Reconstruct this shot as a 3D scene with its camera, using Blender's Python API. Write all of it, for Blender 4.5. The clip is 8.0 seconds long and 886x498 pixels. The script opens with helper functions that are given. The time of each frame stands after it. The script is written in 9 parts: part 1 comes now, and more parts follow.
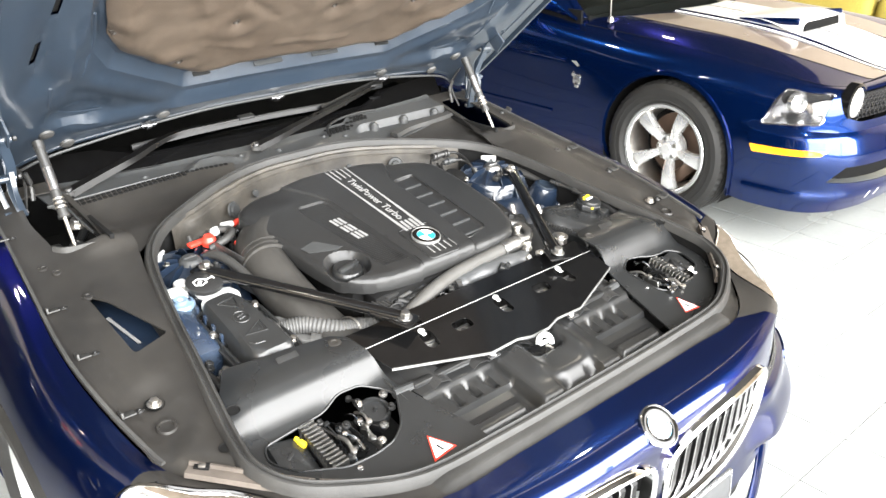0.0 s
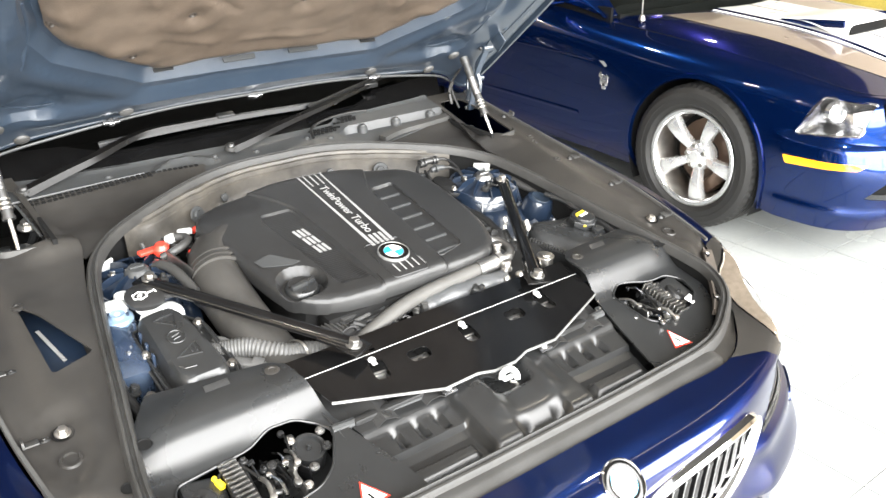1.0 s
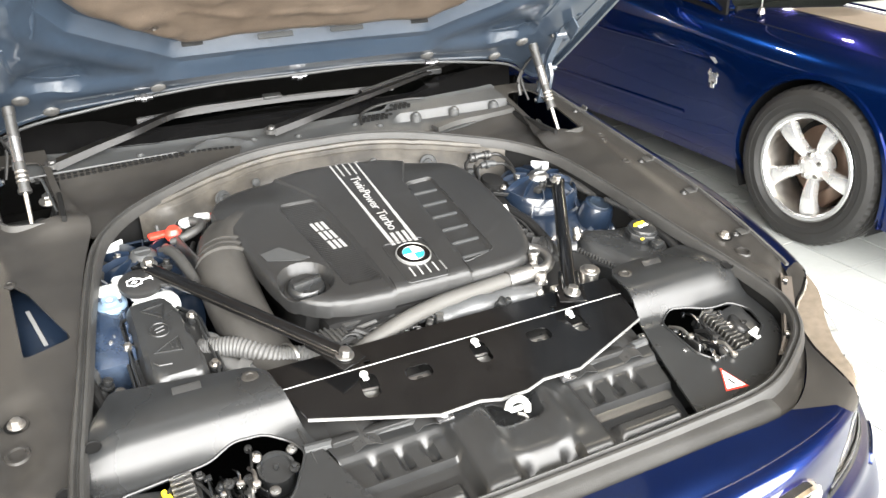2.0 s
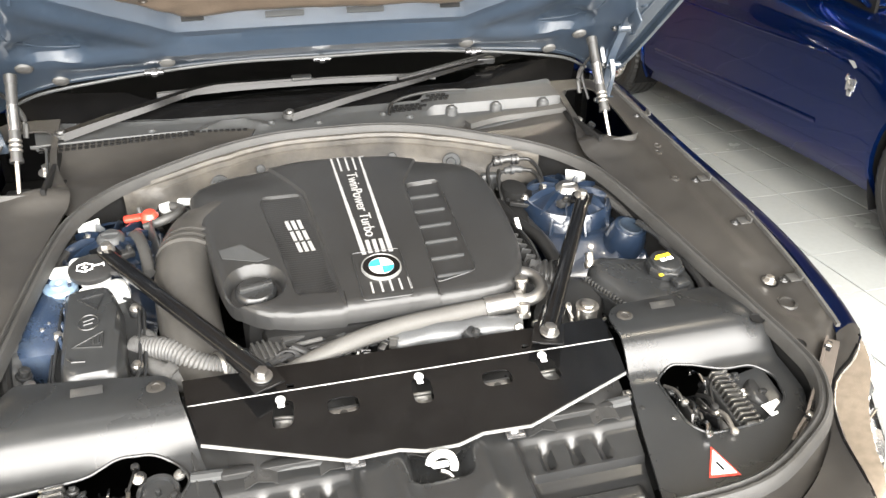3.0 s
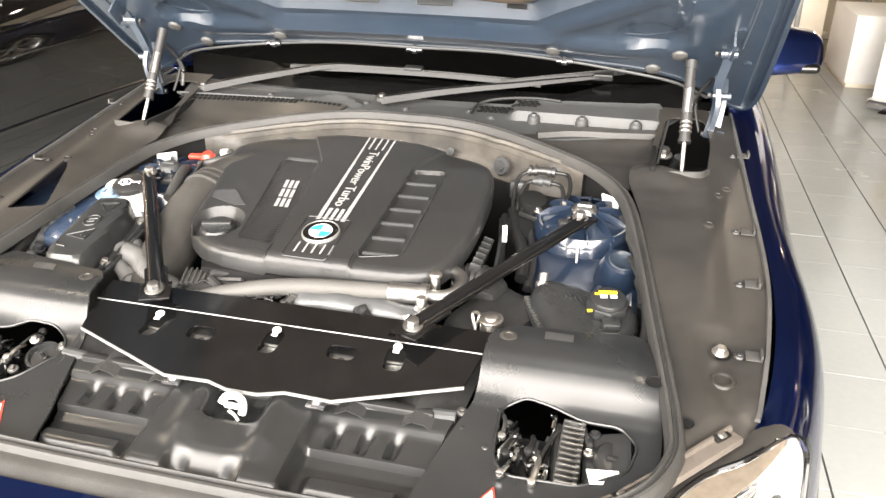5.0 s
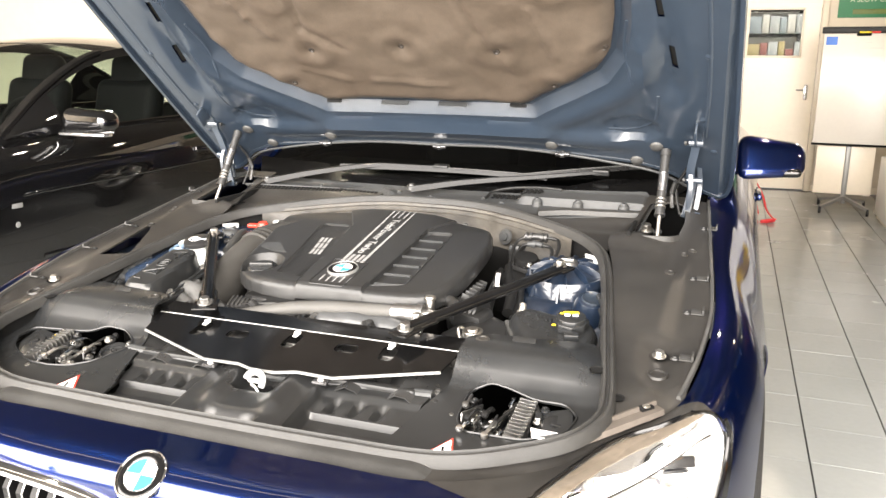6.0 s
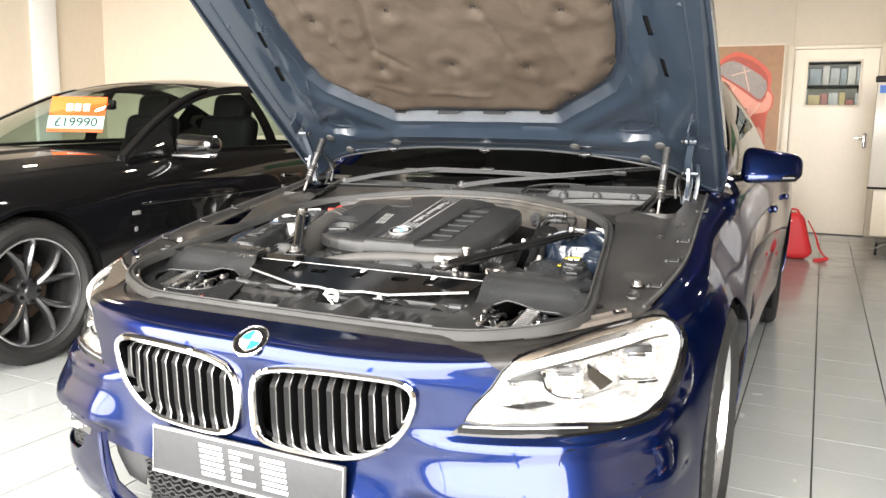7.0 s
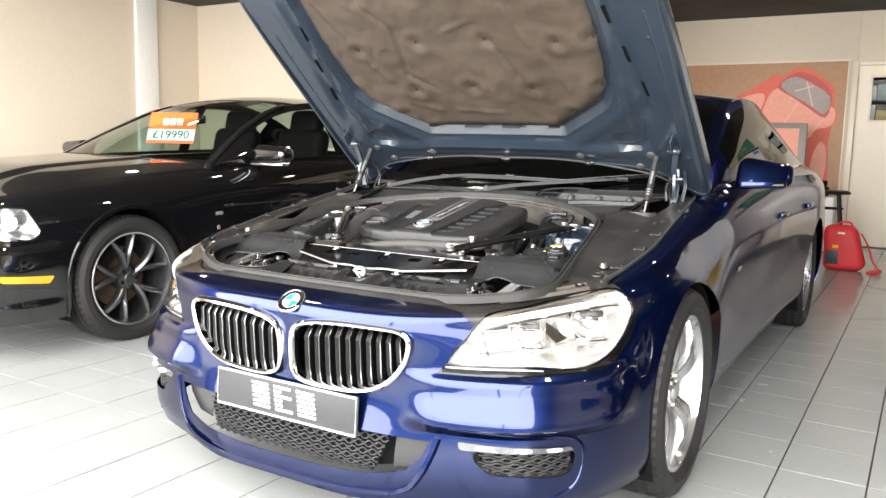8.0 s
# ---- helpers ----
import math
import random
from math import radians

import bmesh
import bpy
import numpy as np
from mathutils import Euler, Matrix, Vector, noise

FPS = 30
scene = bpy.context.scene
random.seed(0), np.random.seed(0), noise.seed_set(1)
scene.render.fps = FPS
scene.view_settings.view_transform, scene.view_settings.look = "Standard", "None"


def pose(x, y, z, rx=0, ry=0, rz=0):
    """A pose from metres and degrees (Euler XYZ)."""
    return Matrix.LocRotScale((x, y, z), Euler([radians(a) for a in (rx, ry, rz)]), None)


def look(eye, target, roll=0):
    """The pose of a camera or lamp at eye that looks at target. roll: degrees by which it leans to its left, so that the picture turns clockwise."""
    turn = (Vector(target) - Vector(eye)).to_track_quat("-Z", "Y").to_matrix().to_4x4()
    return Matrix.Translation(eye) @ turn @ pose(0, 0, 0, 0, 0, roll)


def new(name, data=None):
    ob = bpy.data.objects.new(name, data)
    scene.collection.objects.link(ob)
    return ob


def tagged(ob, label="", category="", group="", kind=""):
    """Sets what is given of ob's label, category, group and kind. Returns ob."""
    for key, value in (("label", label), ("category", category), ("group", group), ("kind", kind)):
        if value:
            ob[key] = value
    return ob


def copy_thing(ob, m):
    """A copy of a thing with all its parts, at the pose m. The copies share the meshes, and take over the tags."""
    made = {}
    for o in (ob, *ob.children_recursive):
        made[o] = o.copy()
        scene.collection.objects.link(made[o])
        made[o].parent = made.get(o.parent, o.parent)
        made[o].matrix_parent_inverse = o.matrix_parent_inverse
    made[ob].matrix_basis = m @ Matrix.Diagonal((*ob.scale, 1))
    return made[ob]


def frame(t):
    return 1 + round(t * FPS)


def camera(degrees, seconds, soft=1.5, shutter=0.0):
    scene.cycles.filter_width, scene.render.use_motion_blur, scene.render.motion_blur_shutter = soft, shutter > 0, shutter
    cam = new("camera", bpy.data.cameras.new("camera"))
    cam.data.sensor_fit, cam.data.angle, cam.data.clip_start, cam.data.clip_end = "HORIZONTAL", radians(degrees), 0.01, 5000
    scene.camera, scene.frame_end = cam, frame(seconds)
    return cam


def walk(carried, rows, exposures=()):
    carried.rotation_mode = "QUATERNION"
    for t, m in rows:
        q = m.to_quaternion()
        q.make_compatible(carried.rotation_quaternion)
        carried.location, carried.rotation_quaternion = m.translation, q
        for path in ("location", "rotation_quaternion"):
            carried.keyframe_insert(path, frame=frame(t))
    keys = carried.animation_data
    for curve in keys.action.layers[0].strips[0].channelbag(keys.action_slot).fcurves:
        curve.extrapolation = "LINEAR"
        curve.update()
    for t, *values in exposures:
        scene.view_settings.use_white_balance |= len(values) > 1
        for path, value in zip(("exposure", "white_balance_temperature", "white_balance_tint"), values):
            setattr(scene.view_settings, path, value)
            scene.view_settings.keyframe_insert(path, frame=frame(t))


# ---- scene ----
cam = camera(58.1, 8.0)
PATH = [
    (0, (-1.068, -0.566, 1.592), (0.096, 0.829, 0.756), -1.3),
    (0.5, (-0.959, -0.548, 1.579), (0.17, 0.873, 0.738), -1.1),
    (1, (-0.831, -0.546, 1.573), (0.237, 0.917, 0.725), -0.8),
    (1.5, (-0.721, -0.537, 1.554), (0.246, 0.99, 0.699), -0.6),
    (1.7, (-0.668, -0.525, 1.537), (0.239, 1.038, 0.68), -0.7),
    (2.8, (-0.286, -0.447, 1.492), (0.253, 1.264, 0.609), -0.5),
    (3, (-0.207, -0.44, 1.492), (0.252, 1.286, 0.592), -0.3),
    (3.5, (0.005, -0.397, 1.471), (0.225, 1.376, 0.573), -0.2),
    (4, (0.191, -0.421, 1.446), (0.165, 1.364, 0.545), 0.0),
    (4.2, (0.268, -0.44, 1.448), (0.14, 1.342, 0.548), 0.0),
    (5.3, (0.646, -0.513, 1.394), (0.118, 1.269, 0.655), 0.9),
    (5.5, (0.7, -0.564, 1.372), (0.125, 1.237, 0.72), 0.8),
    (6, (0.809, -0.782, 1.276), (0.148, 1.054, 0.836), 0.7),
    (6.5, (0.914, -1.013, 1.183), (0.175, 0.815, 0.848), 0.7),
    (7, (1.091, -1.236, 1.129), (0.25, 0.554, 0.83), 1.0),
    (7.5, (1.288, -1.397, 1.127), (0.334, 0.338, 0.844), 1.1),
    (8, (1.507, -1.561, 1.12), (0.482, 0.135, 0.853), 1.2),
]

walk(cam, [(t, look(eye, target, roll)) for t, eye, target, roll in PATH],
     exposures=[(0.0, 1.97, 6350, 9), (1.5, 2.07, 6400, 9), (3.5, 2.18, 6700, 10), (4.2, 2.19, 6770, 11), (5.5, 2.09, 6900, 12), (6.5, 1.78, 6770, 12), (7.2, 1.44, 6520, 10), (8.0, 1.26, 6430, 10)])

# ---- light: daylight through the shopfront, sky outside, small ceiling lamps ----
world = bpy.data.worlds.new("sky")
scene.world = world
world.use_nodes = True
wn = world.node_tree.nodes
sky = wn.new("ShaderNodeTexSky")
sky.sky_type = "NISHITA"
sky.sun_disc = False
sky.sun_elevation = radians(66)
sky.sun_rotation = radians(170)
world.node_tree.links.new(sky.outputs["Color"], wn["Background"].inputs["Color"])
wn["Background"].inputs["Strength"].default_value = 0.12

sun_data = bpy.data.lights.new("sun", "SUN")
sun_data.energy = 3.0
sun_data.angle = radians(0.6)
sun_data.color = (1.0, 0.95, 0.87)
sun = new("sun", sun_data)
sun.matrix_world = look((2.2, -7.9, 18), (0.5, 0, 0))

shop_light = bpy.data.lights.new("shopfront_daylight", "AREA")
shop_light.shape = "RECTANGLE"
shop_light.size, shop_light.size_y = 9.4, 4.1
shop_light.energy = 800
shop_light.color = (1.0, 0.965, 0.915)
shop_lamp = new("shopfront_daylight", shop_light)
shop_lamp.matrix_world = look((-0.5, -2.62, 2.28), (-0.5, 3.0, 1.4))

# ---- materials ----
def material(name, colour, rough=0.5, metal=0.0, vary=0.12, scale=6.0, bump=0.0, bump_scale=300.0, coat=0.0,
             dust=None, dust_amount=0.35, dust_scale=3.0, rough_vary=0.12, sheen=0.0, spec=0.5, coat_rough=0.03):
    """A surface with tone variation at two scales, uneven gloss, fine relief and, where asked, a film of dust."""
    m = bpy.data.materials.new(name)
    m.use_nodes = True
    nt = m.node_tree
    n, link = nt.nodes, nt.links.new
    bsdf = n["Principled BSDF"]
    bsdf.inputs["Metallic"].default_value = metal
    bsdf.inputs["Coat Weight"].default_value = coat
    bsdf.inputs["Coat Roughness"].default_value = coat_rough
    bsdf.inputs["Specular IOR Level"].default_value = spec
    bsdf.inputs["Sheen Weight"].default_value = sheen
    tc = n.new("ShaderNodeTexCoord")
    geo = n.new("ShaderNodeNewGeometry")
    big = n.new("ShaderNodeTexNoise")
    big.inputs["Scale"].default_value = scale
    big.inputs["Detail"].default_value = 6
    fine = n.new("ShaderNodeTexNoise")
    fine.inputs["Scale"].default_value = scale * 14
    fine.inputs["Detail"].default_value = 4
    link(geo.outputs["Position"], big.inputs["Vector"])
    link(geo.outputs["Position"], fine.inputs["Vector"])
    add = n.new("ShaderNodeMath")
    add.operation = "ADD"
    link(big.outputs["Fac"], add.inputs[0])
    link(fine.outputs["Fac"], add.inputs[1])
    tone = n.new("ShaderNodeMapRange")
    tone.inputs["From Min"].default_value, tone.inputs["From Max"].default_value = 0.6, 1.4
    tone.inputs["To Min"].default_value, tone.inputs["To Max"].default_value = 1 - vary, 1 + vary
    link(add.outputs[0], tone.inputs["Value"])
    mul = n.new("ShaderNodeVectorMath")
    mul.operation = "SCALE"
    mul.inputs[0].default_value = colour
    link(tone.outputs[0], mul.inputs["Scale"])
    out = mul.outputs["Vector"]
    rr = n.new("ShaderNodeMapRange")
    rr.inputs["From Min"].default_value, rr.inputs["From Max"].default_value = 0.3, 0.7
    rr.inputs["To Min"].default_value, rr.inputs["To Max"].default_value = max(rough - rough_vary * rough, 0.01), min(rough + rough_vary * rough, 1)
    link(big.outputs["Fac"], rr.inputs["Value"])
    rough_out = rr.outputs[0]
    if dust:
        dn = n.new("ShaderNodeTexNoise")
        dn.inputs["Scale"].default_value = dust_scale
        dn.inputs["Detail"].default_value = 8
        dn.inputs["Roughness"].default_value = 0.65
        link(geo.outputs["Position"], dn.inputs["Vector"])
        dr = n.new("ShaderNodeMapRange")
        dr.inputs["From Min"].default_value, dr.inputs["From Max"].default_value = 0.38, 0.68
        dr.inputs["To Min"].default_value, dr.inputs["To Max"].default_value = dust_amount * 0.25, dust_amount
        link(dn.outputs["Fac"], dr.inputs["Value"])
        mix = n.new("ShaderNodeMix")
        mix.data_type = "RGBA"
        mix.inputs["B"].default_value = (*dust, 1)
        link(dr.outputs[0], mix.inputs["Factor"])
        link(out, mix.inputs["A"])
        out = mix.outputs["Result"]
        ra = n.new("ShaderNodeMath")
        ra.operation = "MULTIPLY_ADD"
        ra.inputs[1].default_value = 0.35
        link(dr.outputs[0], ra.inputs[0])
        link(rough_out, ra.inputs[2])
        rough_out = ra.outputs[0]
    link(out, bsdf.inputs["Base Color"])
    link(rough_out, bsdf.inputs["Roughness"])
    if bump:
        bn = n.new("ShaderNodeTexNoise")
        bn.inputs["Scale"].default_value = bump_scale
        bn.inputs["Detail"].default_value = 3
        link(geo.outputs["Position"], bn.inputs["Vector"])
        b = n.new("ShaderNodeBump")
        b.inputs["Strength"].default_value = bump
        b.inputs["Distance"].default_value = 0.002
        link(bn.outputs["Fac"], b.inputs["Height"])
        link(b.outputs["Normal"], bsdf.inputs["Normal"])
    return m


def paint(name, colour, flake, metal=0.55, rough=0.32):
    """Clear-coated metallic car paint with a faint orange peel and tiny flakes."""
    m = material(name, colour, rough, metal, vary=0.06, scale=2.5, coat=0.9, coat_rough=0.03, spec=0.15, rough_vary=0.05)
    nt = m.node_tree
    n, link = nt.nodes, nt.links.new
    bsdf = n["Principled BSDF"]
    vor = n.new("ShaderNodeTexVoronoi")
    vor.inputs["Scale"].default_value = 2200
    geo = n.new("ShaderNodeNewGeometry")
    link(geo.outputs["Position"], vor.inputs["Vector"])
    rng = n.new("ShaderNodeMapRange")
    rng.inputs["To Min"].default_value, rng.inputs["To Max"].default_value = 0.0, flake
    link(vor.outputs["Color"], rng.inputs["Value"])
    prev = bsdf.inputs["Base Color"].links[0].from_socket
    mix = n.new("ShaderNodeMix")
    mix.data_type = "RGBA"
    mix.inputs["B"].default_value = (colour[0] * 2 + 0.02, colour[1] * 2 + 0.03, colour[2] * 1.8 + 0.08, 1)
    link(rng.outputs[0], mix.inputs["Factor"])
    link(prev, mix.inputs["A"])
    link(mix.outputs["Result"], bsdf.inputs["Base Color"])
    peel = n.new("ShaderNodeTexNoise")
    peel.inputs["Scale"].default_value = 160
    link(geo.outputs["Position"], peel.inputs["Vector"])
    b = n.new("ShaderNodeBump")
    b.inputs["Strength"].default_value = 0.02
    b.inputs["Distance"].default_value = 0.001
    link(peel.outputs["Fac"], b.inputs["Height"])
    link(b.outputs["Normal"], bsdf.inputs["Coat Normal"])
    bsdf.inputs["Specular Tint"].default_value = (min(colour[0] * 5 + .04, 1), min(colour[1] * 5 + .04, 1), min(colour[2] * 5 + .06, 1), 1)
    return m


def glass(name, tint, gloss=1.0):
    """Thin tinted glass: see-through, with a mirror-like face that grows towards grazing angles."""
    m = bpy.data.materials.new(name)
    m.use_nodes = True
    nt = m.node_tree
    n, link = nt.nodes, nt.links.new
    n.remove(n["Principled BSDF"])
    tr = n.new("ShaderNodeBsdfTransparent")
    tr.inputs["Color"].default_value = (*tint, 1)
    gl = n.new("ShaderNodeBsdfGlossy")
    gl.inputs["Roughness"].default_value = 0.01
    lw = n.new("ShaderNodeLayerWeight")
    lw.inputs["Blend"].default_value = 0.5
    pw = n.new("ShaderNodeMath")
    pw.operation = "POWER"
    pw.inputs[1].default_value = 4.5
    link(lw.outputs["Facing"], pw.inputs[0])
    sc = n.new("ShaderNodeMath")
    sc.operation = "MULTIPLY_ADD"
    sc.inputs[1].default_value = 0.9 * gloss
    sc.inputs[2].default_value = 0.06 * gloss
    link(pw.outputs[0], sc.inputs[0])
    mx = n.new("ShaderNodeMixShader")
    link(sc.outputs[0], mx.inputs["Fac"])
    link(tr.outputs[0], mx.inputs[1])
    link(gl.outputs[0], mx.inputs[2])
    link(mx.outputs[0], n["Material Output"].inputs["Surface"])
    return m


def glow(name, colour, strength):
    m = bpy.data.materials.new(name)
    m.use_nodes = True
    b = m.node_tree.nodes["Principled BSDF"]
    b.inputs["Base Color"].default_value = (*colour, 1)
    b.inputs["Emission Color"].default_value = (*colour, 1)
    b.inputs["Emission Strength"].default_value = strength
    return m


DUST = (0.134, 0.133, 0.128)
NAVY = paint("navy_paint", (0.0026, 0.0105, 0.062), 0.12, 0.92, 0.30)
BRIGHT_BLUE = paint("bright_blue_paint", (0.0014, 0.0165, 0.098), 0.12, 0.88, 0.24)
BLACK_PAINT = paint("black_paint", (0.0035, 0.0035, 0.0037), 0.0, 0.0, 0.5)
BLACK_PAINT.node_tree.nodes["Principled BSDF"].inputs["Coat IOR"].default_value = 1.85
BLACK_PAINT.node_tree.nodes["Principled BSDF"].inputs["Coat Weight"].default_value = 1.0
TAN_BAND = material("tan_bonnet_band", (0.25, 0.195, 0.155), 0.30, 0.35, 0.05, coat=0.9)
WHITE_STRIPE = material("white_stripe_paint", (0.72, 0.71, 0.69), 0.3, 0.0, 0.03, coat=0.8)
BAY_BLUE = material("inner_blue_paint", (0.0115, 0.0185, 0.029), 0.30, 0.0, 0.12, 4.0, coat=0.9, coat_rough=0.16, dust=DUST, dust_amount=0.05)
TOWER_BLUE = material("tower_blue_paint", (0.0042, 0.0095, 0.0205), 0.30, 0.0, 0.20, 8.0, coat=0.9, coat_rough=0.10, spec=0.3, dust=DUST, dust_amount=0.03)
PLASTIC = material("black_textured_plastic", (0.0105, 0.0106, 0.0108), 0.30, 0.0, 0.14, 5.0, bump=0.06, bump_scale=900, dust=DUST, dust_amount=0.05, spec=0.29)
DECK = material("dusty_liner_plastic", (0.0115, 0.0110, 0.0106), 0.30, 0.0, 0.16, 3.0, bump=0.10, bump_scale=900, dust=(0.120, 0.110, 0.096), dust_amount=0.14, dust_scale=4.5, spec=0.29)
SOFT_PLASTIC = material("satin_black_plastic", (0.0092, 0.0098, 0.0104), 0.27, 0.0, 0.12, 6.0, bump=0.02, bump_scale=700, dust=DUST, dust_amount=0.06, spec=0.42)
GLOSS_BLACK = material("gloss_black_coating", (0.0022, 0.0022, 0.0024), 0.13, 0.0, 0.10, 10.0, dust=DUST, dust_amount=0.012, dust_scale=20, spec=0.40)
RUBBER = material("dusty_rubber", (0.020, 0.0196, 0.019), 0.46, 0.0, 0.15, 9.0, bump=0.2, bump_scale=400, dust=DUST, dust_amount=0.26, dust_scale=7.0, spec=0.38)
SEAL_RUBBER = material("seal_rubber", (0.0150, 0.0147, 0.0142), 0.42, 0.0, 0.20, 9.0, bump=0.15, bump_scale=400, dust=DUST, dust_amount=0.12, dust_scale=7.0, spec=0.22)
FIREWALL = material("tan_dusty_moulding", (0.013, 0.0124, 0.0115), 0.42, 0.0, 0.35, 7.0, bump=0.25, bump_scale=300, dust=(0.17, 0.150, 0.122), dust_amount=0.30, dust_scale=11.0, spec=0.35)
HOSE_GREY = material("grey_hose_rubber", (0.020, 0.0197, 0.019), 0.42, 0.0, 0.14, 12.0, bump=0.1, bump_scale=400, dust=DUST, dust_amount=0.14, spec=0.35)
BLACK_RUBBER = material("black_rubber", (0.006, 0.006, 0.006), 0.5, 0.0, 0.2, 12.0, bump=0.3, bump_scale=500, spec=0.3)
TYRE = material("tyre_rubber", (0.0125, 0.0122, 0.0118), 0.55, 0.0, 0.18, 14.0, bump=0.3, bump_scale=350, dust=DUST, dust_amount=0.06, spec=0.35)
CHROME = material("chrome", (0.80, 0.80, 0.80), 0.06, 1.0, 0.04, 8.0)
STEEL = material("zinc_steel", (0.50, 0.48, 0.45), 0.34, 1.0, 0.18, 30.0, dust=DUST, dust_amount=0.15)
ALLOY = material("silver_alloy", (0.78, 0.78, 0.78), 0.15, 0.9, 0.05, 10.0)
POLISHED = material("polished_alloy", (0.88, 0.88, 0.87), 0.26, 0.75, 0.05, 10.0)
WHEEL_BLACK = material("gloss_black_alloy", (0.12, 0.12, 0.122), 0.22, 0.85, 0.10, 12.0)
DARK_ALLOY = material("graphite_alloy", (0.20, 0.20, 0.205), 0.18, 0.9, 0.10, 12.0)
GREY_PLASTIC = material("grey_cowl_plastic", (0.0225, 0.0238, 0.0248), 0.38, 0.0, 0.16, 5.0, bump=0.1, bump_scale=700, dust=DUST, dust_amount=0.12, spec=0.33)
GREY_FOAM = material("grey_foam_sleeve", (0.040, 0.0385, 0.036), 0.55, 0.0, 0.15, 20.0, bump=0.3, bump_scale=500, dust=DUST, dust_amount=0.2, spec=0.25)
WHITE_PLASTIC = material("white_plastic", (0.50, 0.51, 0.50), 0.4, 0.0, 0.08, 12.0, dust=DUST, dust_amount=0.15)
RED_PLASTIC = material("red_plastic", (0.46, 0.035, 0.02), 0.35, 0.0, 0.1, 12.0)
YELLOW_PLASTIC = material("yellow_plastic", (0.75, 0.56, 0.02), 0.4, 0.0, 0.1, 12.0)
SILVER_PRINT = material("silver_print", (0.235, 0.235, 0.232), 0.40, 0.25, 0.10, 30.0)
WHITE_PRINT = material("white_print", (0.80, 0.79, 0.77), 0.45, 0.0, 0.05, 20.0)
BADGE_BLUE = material("badge_blue_enamel", (0.02, 0.24, 0.40), 0.15, 0.0, 0.05, 40.0, coat=1.0)
STRUT_STEEL = material("dark_strut_steel", (0.020, 0.020, 0.020), 0.28, 0.2, 0.18, 30.0, dust=DUST, dust_amount=0.08)
BROW = material("smoked_lamp_cover", (0.15, 0.125, 0.098), 0.18, 0.2, 0.28, 5.0)
# near black, hardly any sheen: paints shade into recesses, serves plain black parts too
DARK = material("black_and_shade", (0.006, 0.006, 0.006), 0.8, 0.0, 0.2, 8.0, spec=0.08)
DISC_IRON = material("brown_brake_iron", (0.10, 0.065, 0.045), 0.5, 0.5, 0.25, 20.0)
ALUMINIUM = material("cast_aluminium", (0.30, 0.297, 0.29), 0.34, 1.0, 0.2, 40.0, bump=0.3, bump_scale=300, dust=DUST, dust_amount=0.15)
AMBER = material("amber_lens", (0.95, 0.36, 0.01), 0.12, 0.0, 0.08, 40.0, coat=1.0)
HEADLAMP_WHITE = material("lamp_reflector", (0.80, 0.79, 0.77), 0.14, 0.75, 0.05, 14.0)
BOTTLE_BLUE = material("blue_grey_bottle", (0.0075, 0.0155, 0.034), 0.20, 0.0, 0.45, 18.0, coat=0.6, dust=(0.15, 0.18, 0.21), dust_amount=0.14, dust_scale=22.0)
PALE_BLUE = material("pale_blue_plastic", (0.13, 0.19, 0.26), 0.3, 0.0, 0.2, 20.0, coat=0.4)
PALE_HOSE = material("pale_grey_hose", (0.052, 0.052, 0.051), 0.45, 0.0, 0.2, 14.0, bump=0.15, bump_scale=400, dust=DUST, dust_amount=0.18, spec=0.35)
WIPER_BLACK = material("wiper_black", (0.004, 0.004, 0.0042), 0.30, 0.0, 0.15, 12.0, spec=0.2)
SLAT_EDGE = material("slat_edge_bright", (0.30, 0.30, 0.30), 0.22, 1.0, 0.08, 10.0)
SLAT_BLACK = material("slat_black", (0.004, 0.004, 0.0042), 0.42, 0.0, 0.10, 10.0, spec=0.2)
DOOR_GLASS = glass("door_glass", (0.82, 0.83, 0.80), 0.05)
LENS = glass("clear_lens", (0.97, 0.97, 0.97))
CAR_GLASS = glass("dark_car_glass", (0.10, 0.115, 0.11))
GREEN_GLASS = glass("green_tinted_glass", (0.62, 0.71, 0.655))
PAD = material("brown_felt_pad", (0.046, 0.0345, 0.0255), 0.40, 0.0, 0.24, 5.0, bump=0.3, bump_scale=240, dust=(0.10, 0.082, 0.064), dust_amount=0.2, dust_scale=4.0, spec=0.5)
CLIP_BROWN = material("dull_clip_plastic", (0.022, 0.018, 0.015), 0.55, 0.0, 0.2, 30.0, spec=0.25)
LEATHER = material("black_leather", (0.004, 0.004, 0.0042), 0.6, 0.0, 0.15, 10.0, bump=0.3, bump_scale=300, spec=0.06)
WALL_PAINT = material("cream_wall_paint", (0.66, 0.58, 0.47), 0.7, 0.0, 0.04, 1.2, bump=0.12, bump_scale=60)
CEILING_PAINT = material("dark_ceiling_paint", (0.030, 0.029, 0.028), 0.8, 0.0, 0.1, 2.0)
WHITE_PAINT = material("white_gloss_paint", (0.74, 0.655, 0.53), 0.32, 0.0, 0.04, 2.0)
GROUT = material("grey_grout", (0.045, 0.044, 0.041), 0.9, 0.0, 0.2, 20.0, bump=0.3)

